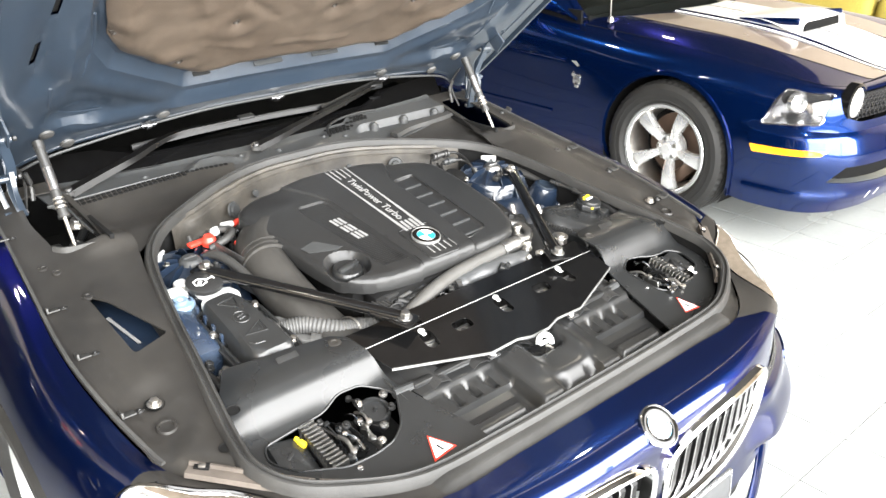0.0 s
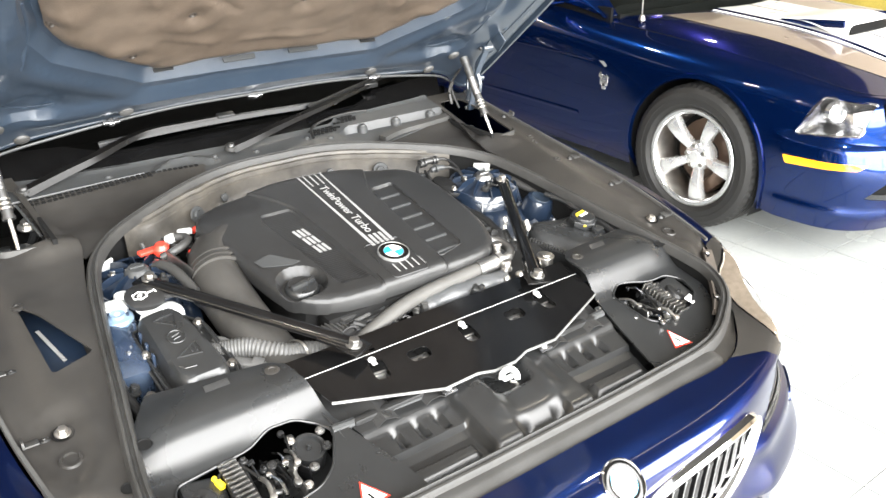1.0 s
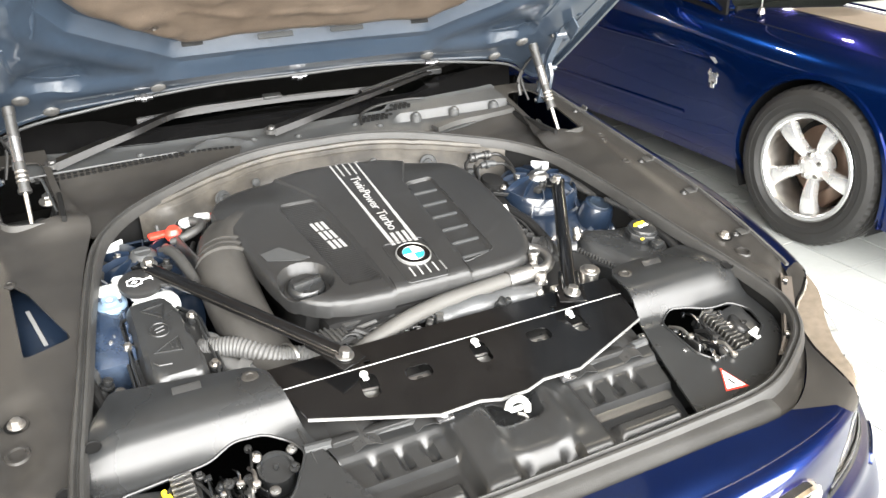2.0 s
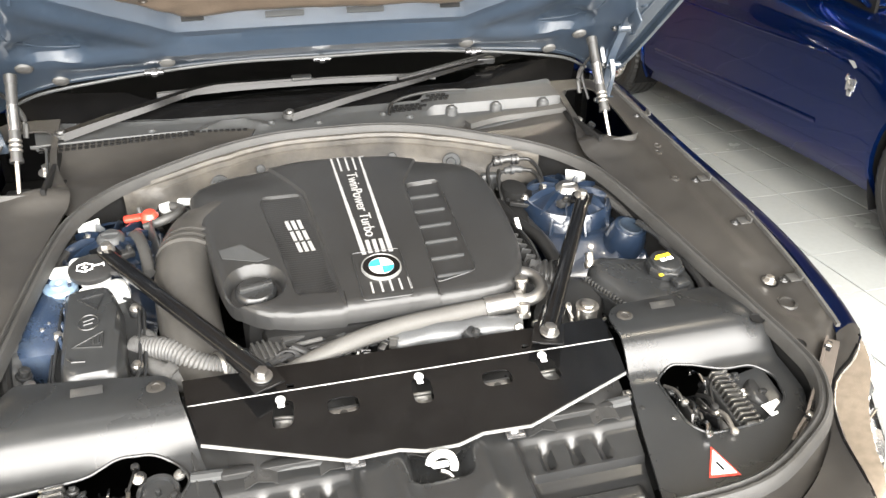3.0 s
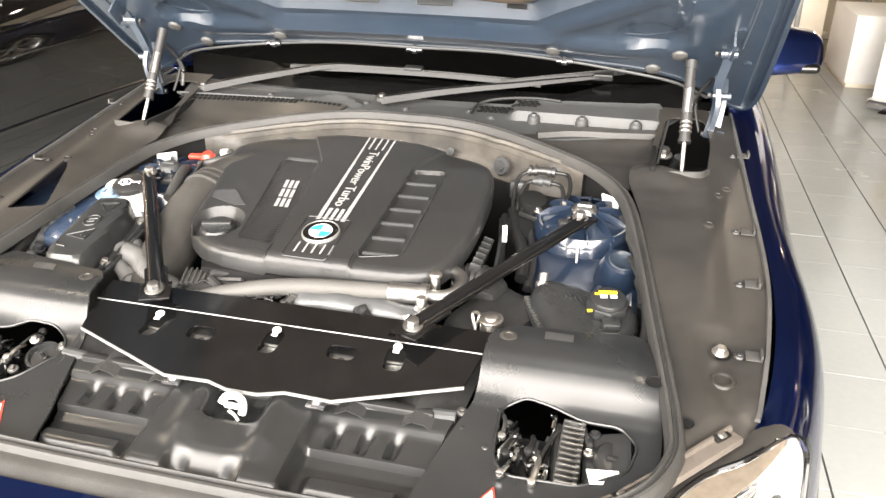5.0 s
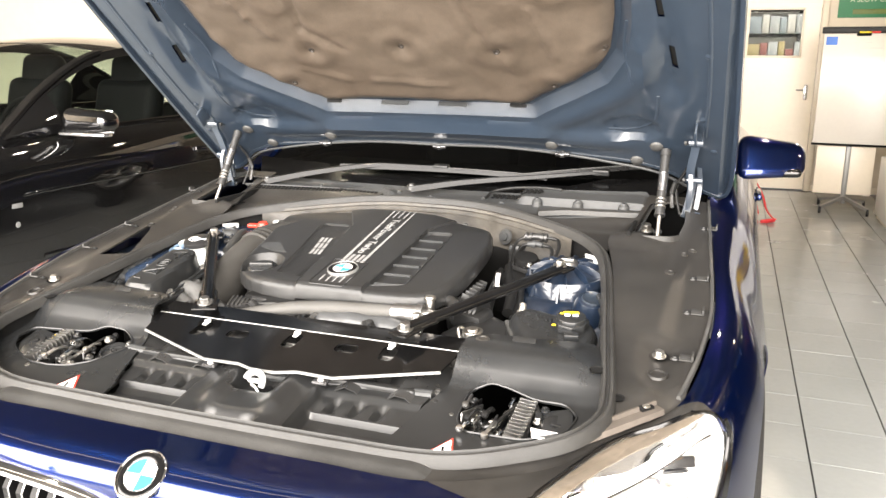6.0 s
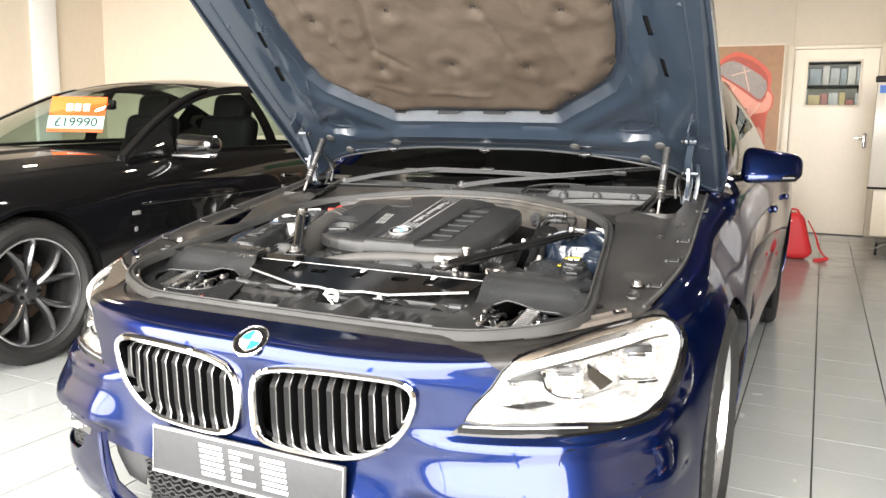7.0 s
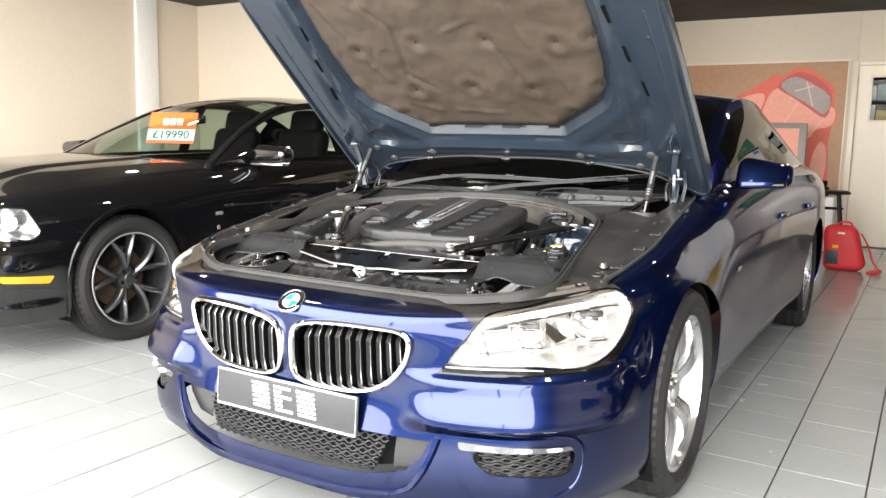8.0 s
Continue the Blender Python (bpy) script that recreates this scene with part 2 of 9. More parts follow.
CAST_GREY = material("dull_cast_metal", (0.040, 0.042, 0.044), 0.36, 0.15, 0.25, 26.0, bump=0.2, bump_scale=260, dust=DUST, dust_amount=0.10)
NOSE_PLASTIC = material("glossy_nose_plastic", (0.0080, 0.0084, 0.0088), 0.29, 0.0, 0.14, 6.0, bump=0.02, bump_scale=500, dust=DUST, dust_amount=0.05, spec=0.5)
BRACKET_TAN = material("dusty_tan_strip", (0.042, 0.036, 0.031), 0.45, 0.0, 0.2, 9.0, bump=0.1, bump_scale=400, dust=(0.20, 0.17, 0.145), dust_amount=0.3, dust_scale=10.0, spec=0.3)
TRUNK_RUBBER = material("dull_trunk_plastic", (0.0155, 0.0150, 0.0142), 0.40, 0.0, 0.22, 7.0, bump=0.12, bump_scale=500, dust=(0.13, 0.122, 0.110), dust_amount=0.16, dust_scale=8.0, spec=0.3)
# pale metal for the cover badge's rim and the plate's drawn edge highlights
BRIGHT_EDGE = material("bright_edge_metal", (0.24, 0.24, 0.235), 0.36, 0.6, 0.30, 40.0)

# ---- building tools ----

def finish(bm, smooth=True, angle=35):
    bmesh.ops.recalc_face_normals(bm, faces=bm.faces)
    for f in bm.faces:
        f.smooth = smooth
    if smooth:
        lim = radians(angle)
        for e in bm.edges:
            if len(e.link_faces) == 2 and e.calc_face_angle(0) > lim:
                e.smooth = False
    return bm


def part(name, bm, mat, parent=None, label="", at=None, smooth=True, angle=35, keep=False):
    """One mesh object from bm, under parent where one is given."""
    if not keep:
        finish(bm, smooth, angle)
    me = bpy.data.meshes.new(name)
    bm.to_mesh(me)
    bm.free()
    for m in (mat if isinstance(mat, (list, tuple)) else [mat]):
        me.materials.append(m)
    ob = new(name, me)
    if parent is not None:
        ob.parent = parent
    if at is not None:
        ob.matrix_basis = at
    if label:
        ob["label"] = label
    return ob


def twin(ob, parent, m, label=""):
    """The same mesh once more, under parent, at the pose m."""
    o = new(ob.name.split(".")[0], ob.data)
    o.parent = parent
    o.matrix_basis = m
    if label:
        o["label"] = label
    return o


def thing(name, m, label, category, group="", kind=""):
    ob = new(name)
    ob.empty_display_size = 0.1
    ob.matrix_basis = m
    return tagged(ob, label, category, group, kind)


def move(bm, m):
    bmesh.ops.transform(bm, matrix=m, verts=bm.verts)
    return bm


def merge(*bms):
    """Joins several pieces into one mesh."""
    out = bmesh.new()
    for b in bms:
        me = bpy.data.meshes.new("tmp")
        b.to_mesh(me)
        out.from_mesh(me)
        bpy.data.meshes.remove(me)
        b.free()
    return out


def box(sx, sy, sz, bevel=0.0, at=None, seg=2):
    bm = bmesh.new()
    bmesh.ops.create_cube(bm, size=1)
    bmesh.ops.scale(bm, vec=(sx, sy, sz), verts=bm.verts)
    if bevel:
        bmesh.ops.bevel(bm, geom=bm.edges[:], offset=min(bevel, 0.49 * min(sx, sy, sz)), segments=seg, profile=0.5, affect="EDGES")
    return move(bm, at) if at is not None else bm


def rod(r, h, seg=20, bevel=0.0, r2=None, at=None):
    """A cylinder or cone along z from 0 to h."""
    bm = bmesh.new()
    bmesh.ops.create_cone(bm, cap_ends=True, segments=seg, radius1=r, radius2=r if r2 is None else r2, depth=h)
    bmesh.ops.translate(bm, vec=(0, 0, h / 2), verts=bm.verts)
    if bevel:
        es = [e for e in bm.edges if abs(e.verts[0].co.z - e.verts[1].co.z) < 1e-6]
        bmesh.ops.bevel(bm, geom=es, offset=bevel, segments=2, profile=0.5, affect="EDGES")
    return move(bm, at) if at is not None else bm


def lathe(profile, seg=32, at=None, close=False):
    """Turns (radius, height) pairs about z."""
    bm = bmesh.new()
    rings = []
    for r, z in profile:
        rings.append([bm.verts.new((r * math.cos(2 * math.pi * i / seg), r * math.sin(2 * math.pi * i / seg), z)) for i in range(seg)])
    pairs = list(zip(rings, rings[1:]))
    if close:
        pairs.append((rings[-1], rings[0]))
    for a, b in pairs:
        for i in range(seg):
            j = (i + 1) % seg
            bm.faces.new((a[i], a[j], b[j], b[i]))
    bmesh.ops.remove_doubles(bm, verts=bm.verts, dist=1e-6)
    return move(bm, at) if at is not None else bm


def spline(points, per=6, closed=False):
    """A smooth run of points through the given ones."""
    P = [Vector(p) for p in points]
    n = len(P)
    out = []
    for i in range(n if closed else n - 1):
        if closed:
            p0, p1, p2, p3 = P[i - 1], P[i], P[(i + 1) % n], P[(i + 2) % n]
        else:
            p0, p1, p2, p3 = P[max(i - 1, 0)], P[i], P[i + 1], P[min(i + 2, n - 1)]
        for k in range(per):
            f = k / per
            out.append(0.5 * ((2 * p1) + (p2 - p0) * f + (2 * p0 - 5 * p1 + 4 * p2 - p3) * f * f + (3 * p1 - p0 - 3 * p2 + p3) * f ** 3))
    if not closed:
        out.append(P[-1])
    return out


def sweep(path, section, closed=False, up=(0, 0, 1), caps=True, scale=None):
    """Carries a closed 2D section (side, up) along a path."""
    bm = bmesh.new()
    n = len(path)
    up = Vector(up)
    rings = []
    for i, p in enumerate(path):
        a = path[i - 1] if (i or closed) else path[0]
        b = path[(i + 1) % n] if (closed or i + 1 < n) else path[-1]
        t = (Vector(b) - Vector(a)).normalized()
        s = t.cross(up)
        if s.length < 1e-4:
            s = t.cross(Vector((0, 1, 0)))
        s.normalize()
        w = s.cross(t).normalized()
        k = scale(i / max(n - 1, 1)) if scale else 1.0
        rings.append([bm.verts.new(Vector(p) + s * (x * k) + w * (y * k)) for x, y in section])
    m = len(section)
    for i in range(n if closed else n - 1):
        a, b = rings[i], rings[(i + 1) % n]
        for j in range(m):
            bm.faces.new((a[j], a[(j + 1) % m], b[(j + 1) % m], b[j]))
    if caps and not closed:
        bm.faces.new(rings[0])
        bm.faces.new(rings[-1][::-1])
    return bm


def ring2(r, n=10, ry=None):
    ry = ry or r
    return [(r * math.cos(2 * math.pi * i / n), ry * math.sin(2 * math.pi * i / n)) for i in range(n)]


def tube(points, r, seg=10, per=6, closed=False, scale=None):
    return sweep(spline(points, per, closed), ring2(r, seg), closed, scale=scale)


def inside(poly, x, y):
    hit = False
    for (x0, y0), (x1, y1) in zip(poly, poly[1:] + poly[:1]):
        if (y0 > y) != (y1 > y) and x < (x1 - x0) * (y - y0) / (y1 - y0) + x0:
            hit = not hit
    return hit


def smooth_poly(points, per=4):
    return [(p.x, p.y) for p in spline([(x, y, 0) for x, y in points], per, True)]


def round_poly(points, r=0.02, per=4):
    """A polygon with its corners rounded off."""
    out = []
    n = len(points)
    for i in range(n):
        a, b, c = Vector(points[i - 1]), Vector(points[i]), Vector(points[(i + 1) % n])
        d0, d1 = (a - b), (c - b)
        k = min(r, d0.length * 0.45, d1.length * 0.45)
        s, e = b + d0.normalized() * k, b + d1.normalized() * k
        for j in range(per + 1):
            f = j / per
            q = (1 - f) ** 2 * s + 2 * f * (1 - f) * b + f * f * e
            out.append((q.x, q.y))
    return out


def sheet(us, vs, polys=()):
    """A flat net over the given lines, with the outlines of polys cut into it."""
    bm = bmesh.new()
    grid = [[bm.verts.new((u, v, 0)) for v in vs] for u in us]
    for i in range(len(us) - 1):
        for j in range(len(vs) - 1):
            bm.faces.new((grid[i][j], grid[i + 1][j], grid[i + 1][j + 1], grid[i][j + 1]))
    for poly in polys:
        for (x0, y0), (x1, y1) in zip(poly, poly[1:] + poly[:1]):
            if abs(x0 - x1) + abs(y0 - y1) < 1e-7:
                continue
            lo_x, hi_x, lo_y, hi_y = min(x0, x1) - 1e-5, max(x0, x1) + 1e-5, min(y0, y1) - 1e-5, max(y0, y1) + 1e-5
            fs = []
            for f in bm.faces:
                xs = [v.co.x for v in f.verts]
                ys = [v.co.y for v in f.verts]
                if max(xs) >= lo_x and min(xs) <= hi_x and max(ys) >= lo_y and min(ys) <= hi_y:
                    fs.append(f)
            geom = list({e for f in fs for e in f.edges} | {v for f in fs for v in f.verts}) + fs
            bmesh.ops.bisect_plane(bm, geom=geom, dist=1e-6, plane_co=(x0, y0, 0), plane_no=(y1 - y0, x0 - x1, 0))
    return bm


def piece(flat, test, place, thick=0.0, triangles=False):
    """The faces of a cut net that pass test(u, v), laid in space by place(u, v) and given a thickness."""
    bm = bmesh.new()
    made = {}
    faces = []
    for f in flat.faces:
        c = f.calc_center_median()
        if not test(c.x, c.y):
            continue
        vs = []
        for v in f.verts:
            if v not in made:
                made[v] = bm.verts.new(place(v.co.x, v.co.y))
            vs.append(made[v])
        try:
            faces.append(bm.faces.new(vs))
        except ValueError:
            pass
    if thick:
        bm.normal_update()
        front = list(bm.verts)
        back = {v: bm.verts.new(v.co - v.normal * thick) for v in front}
        rim = [e for e in bm.edges if len(e.link_faces) == 1]
        for f in faces:
            bm.faces.new([back[v] for v in reversed(f.verts)])
        for e in rim:
            a, b = e.verts
            bm.faces.new((a, b, back[b], back[a]))
    return bm


def steps(a, b, n):
    return [a + (b - a) * i / n for i in range(n + 1)]


def hermite(P, t):
    n = len(P) - 1
    i = int(min(max(math.floor(t), 0), n - 1))
    f = t - i
    p0, p1, p2, p3 = P[max(i - 1, 0)], P[i], P[i + 1], P[min(i + 2, n)]
    m1 = (p2 - p0) * (0.5 if i > 0 else 1.0)
    m2 = (p3 - p1) * (0.5 if i + 2 <= n else 1.0)
    return (2 * f ** 3 - 3 * f ** 2 + 1) * p1 + (f ** 3 - 2 * f ** 2 + f) * m1 + (-2 * f ** 3 + 3 * f ** 2) * p2 + (f ** 3 - f ** 2) * m2


def smoothstep(a, b, x):
    t = min(max((x - a) / (b - a), 0.0), 1.0)
    return t * t * (3 - 2 * t)


class Loft:
    """A smooth half body through rails; u runs along the rails, v across them."""

    def __init__(self, rails):
        self.rails = np.array(rails, dtype=float)

    def at(self, u, v):
        p = hermite(np.array([hermite(r, abs(u)) for r in self.rails]), v)
        return Vector((p[0] if u >= 0 else -p[0], p[1], p[2]))

    def find(self, y, z, u0, u1, v0=0.0, v1=6.0):
        """The (u, v) of the place with that y and z."""
        if not hasattr(self, "net"):
            self.net = {}
        key = (u0, u1, v0, v1)
        if key not in self.net:
            U, V = np.linspace(u0, u1, 90), np.linspace(v0, v1, 70)
            self.net[key] = U, V, np.array([[self.at(u, v)[1:] for v in V] for u in U])
        U, V, G = self.net[key]
        d = (G[..., 0] - y) ** 2 + (G[..., 1] - z) ** 2
        i, j = np.unravel_index(d.argmin(), d.shape)
        u, v = U[i], V[j]
        best, st = d.min(), (U[1] - U[0]) / 2
        for _ in range(24):
            moved = False
            for du, dv in ((st, 0), (-st, 0), (0, st), (0, -st)):
                if not (u0 <= u + du <= u1 and v0 <= v + dv <= v1):
                    continue
                p = self.at(u + du, v + dv)
                k = (p.y - y) ** 2 + (p.z - z) ** 2
                if k < best:
                    best, u, v, moved = k, u + du, v + dv, True
            if not moved:
                st /= 2
        return u, v


def mirror_x(bm):
    bmesh.ops.scale(bm, vec=(-1, 1, 1), verts=bm.verts)
    bmesh.ops.reverse_faces(bm, faces=bm.faces)
    return bm


def words(name, body, size, mat, parent, at, extrude=0.0008, label="", align="CENTER", space=1.0):
    cu = bpy.data.curves.new(name, "FONT")
    cu.body = body
    cu.size = size
    cu.extrude = extrude
    cu.align_x = align
    cu.align_y = "CENTER"
    cu.space_character = space
    tmp = bpy.data.objects.new(name, cu)
    scene.collection.objects.link(tmp)
    dg = bpy.context.evaluated_depsgraph_get()
    me = bpy.data.meshes.new_from_object(tmp.evaluated_get(dg))
    bpy.data.objects.remove(tmp)
    bpy.data.curves.remove(cu)
    me.materials.clear()
    me.materials.append(mat)
    ob = new(name, me)
    if parent is not None:
        ob.parent = parent
    ob.matrix_basis = at
    if label:
        ob["label"] = label
    return ob


# ---- the showroom ----
X0, X1, Y0, Y1, H = -6.30, 7.0, -2.75, 8.89, 2.69
HF, YF = 4.60, 0.30      # the unseen front bay is made taller so daylight falls from higher
WALL = 0.16


def slab(name, x0, x1, y0, y1, z0, z1, mat, label="", category="wall", bevel=0.004):
    ob = part(name, box(x1 - x0, y1 - y0, z1 - z0, bevel), mat)
    ob.matrix_basis = pose((x0 + x1) / 2, (y0 + y1) / 2, (z0 + z1) / 2)
    return tagged(ob, label, category, kind="structure")


# outside ground, one sheet to the horizon
ground_mat = material("pale_paving", (0.34, 0.33, 0.31), 0.85, 0.0, 0.12, 0.6, bump=0.3, bump_scale=40)
bm = bmesh.new()
bmesh.ops.create_grid(bm, x_segments=8, y_segments=8, size=400)
tagged(part("ground", bm, ground_mat, at=pose(0, 0, -0.06)), "pale grey paving outside the showroom", "ground", kind="structure")
slab("floor", X0, X1, Y0, Y1, -0.05, -0.003, GROUT, "grey grout bed under glossy pale tiles", "floor")

slab("wall_west", X0 - WALL, X0, Y0 - WALL, Y1 + WALL, -0.05, HF, WALL_PAINT, "plain cream painted wall behind the black car", "wall")
slab("wall_east", X1, X1 + WALL, Y0 - WALL, Y1 + WALL, -0.05, HF, WALL_PAINT, "plain cream painted side wall", "wall")
slab("wall_partition", X0, -1.9, 5.44, 5.44 + WALL, 0, H, WALL_PAINT, "cream painted partition wall behind the black car", "wall")
slab("wall_return", -1.9, -1.9 + WALL, 5.44, Y1, 0, H, WALL_PAINT, "short cream return wall", "wall")
# north wall, with the doorway cut through
DX0, DX1, DH = 0.70, 1.60, 2.10
for a, b, c, d in ((-1.9 + WALL, DX0, 0, H), (DX1, X1, 0, H), (DX0, DX1, DH, H)):
    slab("wall_north", a, b, Y1, Y1 + WALL, c, d, WALL_PAINT, "cream painted back wall with a door", "wall")
# south side: sill, head and piers round the shopfront glass
GX0, GX1, GH = -5.6, 4.6, 4.45
slab("wall_south", X0, GX0, Y0 - WALL, Y0, 0, HF, WALL_PAINT, "cream pier beside the shopfront", "wall")
slab("wall_south", GX1, X1, Y0 - WALL, Y0, 0, HF, WALL_PAINT, "cream pier beside the shopfront", "wall")
slab("wall_south", GX0, GX1, Y0 - WALL, Y0, GH, HF, WALL_PAINT, "cream head above the shopfront", "wall")
# added out of view: raised bay for high daylight, dark ceiling against bounce
slab("wall_bulkhead_added", X0, X1, YF, YF + WALL, H + 0.15, HF, WALL_PAINT, "cream bulkhead added out of view to close the raised front bay", "wall")
slab("ceiling", X0 - WALL, X1 + WALL, Y0 - WALL, YF + WALL, HF, HF + 0.15, CEILING_PAINT, "dark ceiling added out of view over the raised front bay", "ceiling")
slab("ceiling", X0, X1, YF, Y1 + WALL, H, H + 0.15, CEILING_PAINT, "dark painted showroom ceiling", "ceiling")

frame_mat = material("white_window_frame", (0.75, 0.74, 0.70), 0.35, 0.0, 0.05, 3.0)
shop = thing("window_1", pose(0, Y0 - 0.08, 0), "wide shopfront window with white frame", "window", kind="structure")
for k in range(5):
    part("window_frame", box(0.06, 0.08, GH, 0.006, pose(GX0 + (GX1 - GX0) * k / 4, 0, GH / 2)), frame_mat, shop)
for z in (0.04, GH - 0.03):
    part("window_frame", box(GX1 - GX0, 0.08, 0.07, 0.006, pose((GX0 + GX1) / 2, 0, z)), frame_mat, shop)
for k in range(4):
    w = (GX1 - GX0) / 4
    pane = part("pane", box(w - 0.07, 0.008, GH - 0.14, 0.0, pose(GX0 + w * (k + 0.5), 0, GH / 2)), LENS, shop)
    pane.visible_shadow = False

# white upright trim and pier on the west wall
slab("trim", X0, X0 + 0.05, 4.52, 4.80, 0, H, WHITE_PRINT, "bright white upright window reveal", "trim")
slab("baseboard", -1.9 + WALL, DX0 - 0.05, Y1 - 0.012, Y1, 0, 0.07, WHITE_PAINT, "low cream skirting board", "baseboard")
slab("baseboard", DX1 + 0.05, X1, Y1 - 0.012, Y1, 0, 0.07, WHITE_PAINT, "low cream skirting board", "baseboard")


# ---- the navy coupe: body lines, each rail from the nose round one side to the tail ----
COUPE_RAILS = [
    # R0 deck / belt edge
    [(0,.205,.684),(.25,.206,.684),(.44,.212,.686),(.592,.315,.684),(.668,.42,.700),(.760,.523,.727),(.795,.68,.773),(.803,.875,.809),(.785,1.164,.864),(.76,1.60,.925),(.80,2.4,.965),(.80,3.2,.985),(.79,3.9,1.0),(.76,4.4,1.01),(.70,4.75,1.00),(.45,4.90,.99),(0,4.94,.99)],
    # R1 shoulder roll
    [(0,.125,.673),(.25,.128,.672),(.44,.15,.674),(.60,.215,.686),(.72,.34,.706),(.80,.53,.736),(.835,.69,.762),(.848,.875,.79),(.835,1.164,.835),(.84,1.62,.895),(.855,2.4,.925),(.86,3.2,.945),(.865,3.9,.95),(.84,4.4,.96),(.77,4.80,.96),(.48,4.96,.95),(0,5.0,.95)],
    # R2 upper side
    [(0,.096,.642),(.25,.103,.639),(.45,.14,.641),(.63,.225,.645),(.755,.36,.65),(.835,.54,.68),(.875,.70,.70),(.892,.88,.72),(.89,1.18,.74),(.893,1.64,.80),(.90,2.4,.83),(.905,3.2,.86),(.925,3.9,.87),(.90,4.4,.88),(.80,4.82,.87),(.50,4.98,.85),(0,5.02,.85)],
    # R3 mid
    [(0,.10,.56),(.25,.108,.555),(.46,.14,.55),(.655,.225,.55),(.785,.36,.555),(.862,.55,.575),(.902,.72,.59),(.925,.90,.60),(.928,1.2,.61),(.915,1.66,.66),(.92,2.4,.69),(.925,3.2,.70),(.945,3.9,.71),(.92,4.4,.70),(.82,4.84,.70),(.52,5.0,.68),(0,5.04,.68)],
    # R4 bumper
    [(0,.10,.43),(.25,.108,.428),(.47,.135,.425),(.68,.215,.425),(.805,.36,.43),(.878,.56,.44),(.912,.73,.45),(.93,.91,.45),(.928,1.2,.45),(.905,1.68,.46),(.90,2.4,.47),(.91,3.2,.48),(.94,3.9,.48),(.925,4.4,.48),(.84,4.85,.48),(.54,5.02,.48),(0,5.06,.48)],
    # R5 lower
    [(0,.06,.25),(.25,.068,.25),(.47,.12,.25),(.69,.205,.25),(.815,.36,.25),(.882,.56,.26),(.905,.73,.27),(.915,.91,.28),(.91,1.2,.28),(.89,1.68,.28),(.885,2.4,.28),(.895,3.2,.28),(.92,3.9,.28),(.91,4.4,.28),(.83,4.83,.28),(.54,5.0,.28),(0,5.04,.28)],
    # R6 bottom
    [(0,.065,.165),(.25,.073,.165),(.47,.14,.17),(.68,.225,.17),(.80,.375,.175),(.862,.57,.18),(.88,.74,.19),(.88,.92,.19),(.875,1.2,.19),(.85,1.68,.19),(.84,2.4,.19),(.85,3.2,.19),(.87,3.9,.20),(.86,4.4,.20),(.79,4.78,.20),(.52,4.95,.20),(0,5.0,.20)],
]
coupe = thing("coupe", pose(0, 0, 0), "deep navy blue four-door coupe with its bonnet open", "car")
BODY = Loft(COUPE_RAILS)
FRONT_HUB, REAR_HUB, ARCH = (0.960, 0.338), (3.905, 0.338), 0.358


def on_body(u, v, out=0.0):
    p = BODY.at(u, v)
    a = abs(u)
    if 1.5 < a < 5.0 and 3.12 < v < 4.30:
        # bumper swells out below the lamps to a sharp ledge over the fog bays
        k = smoothstep(1.5, 2.1, a) * smoothstep(5.0, 4.1, a)
        t = (v - 3.12) / 1.02
        out = out + .038 * k * (.50 * smoothstep(0, .26, t) + .50 * smoothstep(.42, .98, t) if v < 4.14 else (4.30 - v) / .16)
    if out:
        e = 0.02
        du = BODY.at(u + e, v) - BODY.at(u - e, v)
        dv = BODY.at(u, min(v + e, 6)) - BODY.at(u, max(v - e, 0))
        n = du.cross(dv).normalized()
        if n.dot(Vector((p.x, p.y - 2.5, 2.0 if v < 1.6 else 0))) < 0:
            n = -n
        p = p + n * out
    return p


def arch_line(hub, r, u0, u1):
    pts = []
    for k in range(25):
        a = radians(-38 + 256 * k / 24)
        pts.append(BODY.find(hub[0] + r * math.cos(a), hub[1] + r * math.sin(a), u0, u1, 1.5, 6.0))
    lo = pts[0], pts[-1]
    return pts + [(lo[1][0], 7.0), (lo[0][0], 7.0)]


ARCH_F = arch_line(FRONT_HUB, ARCH, 4.2, 9.0)
ARCH_R = arch_line(REAR_HUB, ARCH, 10.6, 13.4)
KIDNEY = smooth_poly([(.08, 3.2), (.10, 2.8), (.2, 2.56), (.45, 2.39), (.86, 2.30), (1.38, 2.30), (1.6, 2.36), (1.7, 2.55), (1.67, 2.85), (1.57, 3.2), (1.42, 3.5),
                      (1.22, 3.72), (.98, 3.84), (.65, 3.88), (.3, 3.87), (.14, 3.78), (.09, 3.6)], 2)
HEADLIGHT = smooth_poly([(2.16, 2.93), (2.44, 2.22), (2.60, 1.70), (2.78, 1.20), (2.98, .62), (3.25, .20), (3.65, .08), (4.0, .08), (4.35, .16), (4.69, .60), (4.94, 1.16), (5.06, 1.62), (5.07, 2.06), (4.92, 2.4), (4.7, 2.71),
                         (4.39, 2.97), (4.03, 3.09), (3.67, 3.07), (3.35, 3.0), (3.0, 2.97), (2.6, 2.97)], 2)
KIDNEY = [(u, v if v > 3 else 2 + (.1 * (v - 2) - .02) / .08) for u, v in KIDNEY]
INTAKE = [(-2.0, 4.45), (1.95, 4.43), (1.88, 4.62), (1.68, 4.90), (1.23, 5.05), (.44, 5.14), (-2.0, 5.16)]
FOG = round_poly([(2.43, 4.48), (3.74, 4.50), (3.67, 4.78), (3.46, 4.84), (2.62, 4.80), (2.47, 4.65)], 0.08)
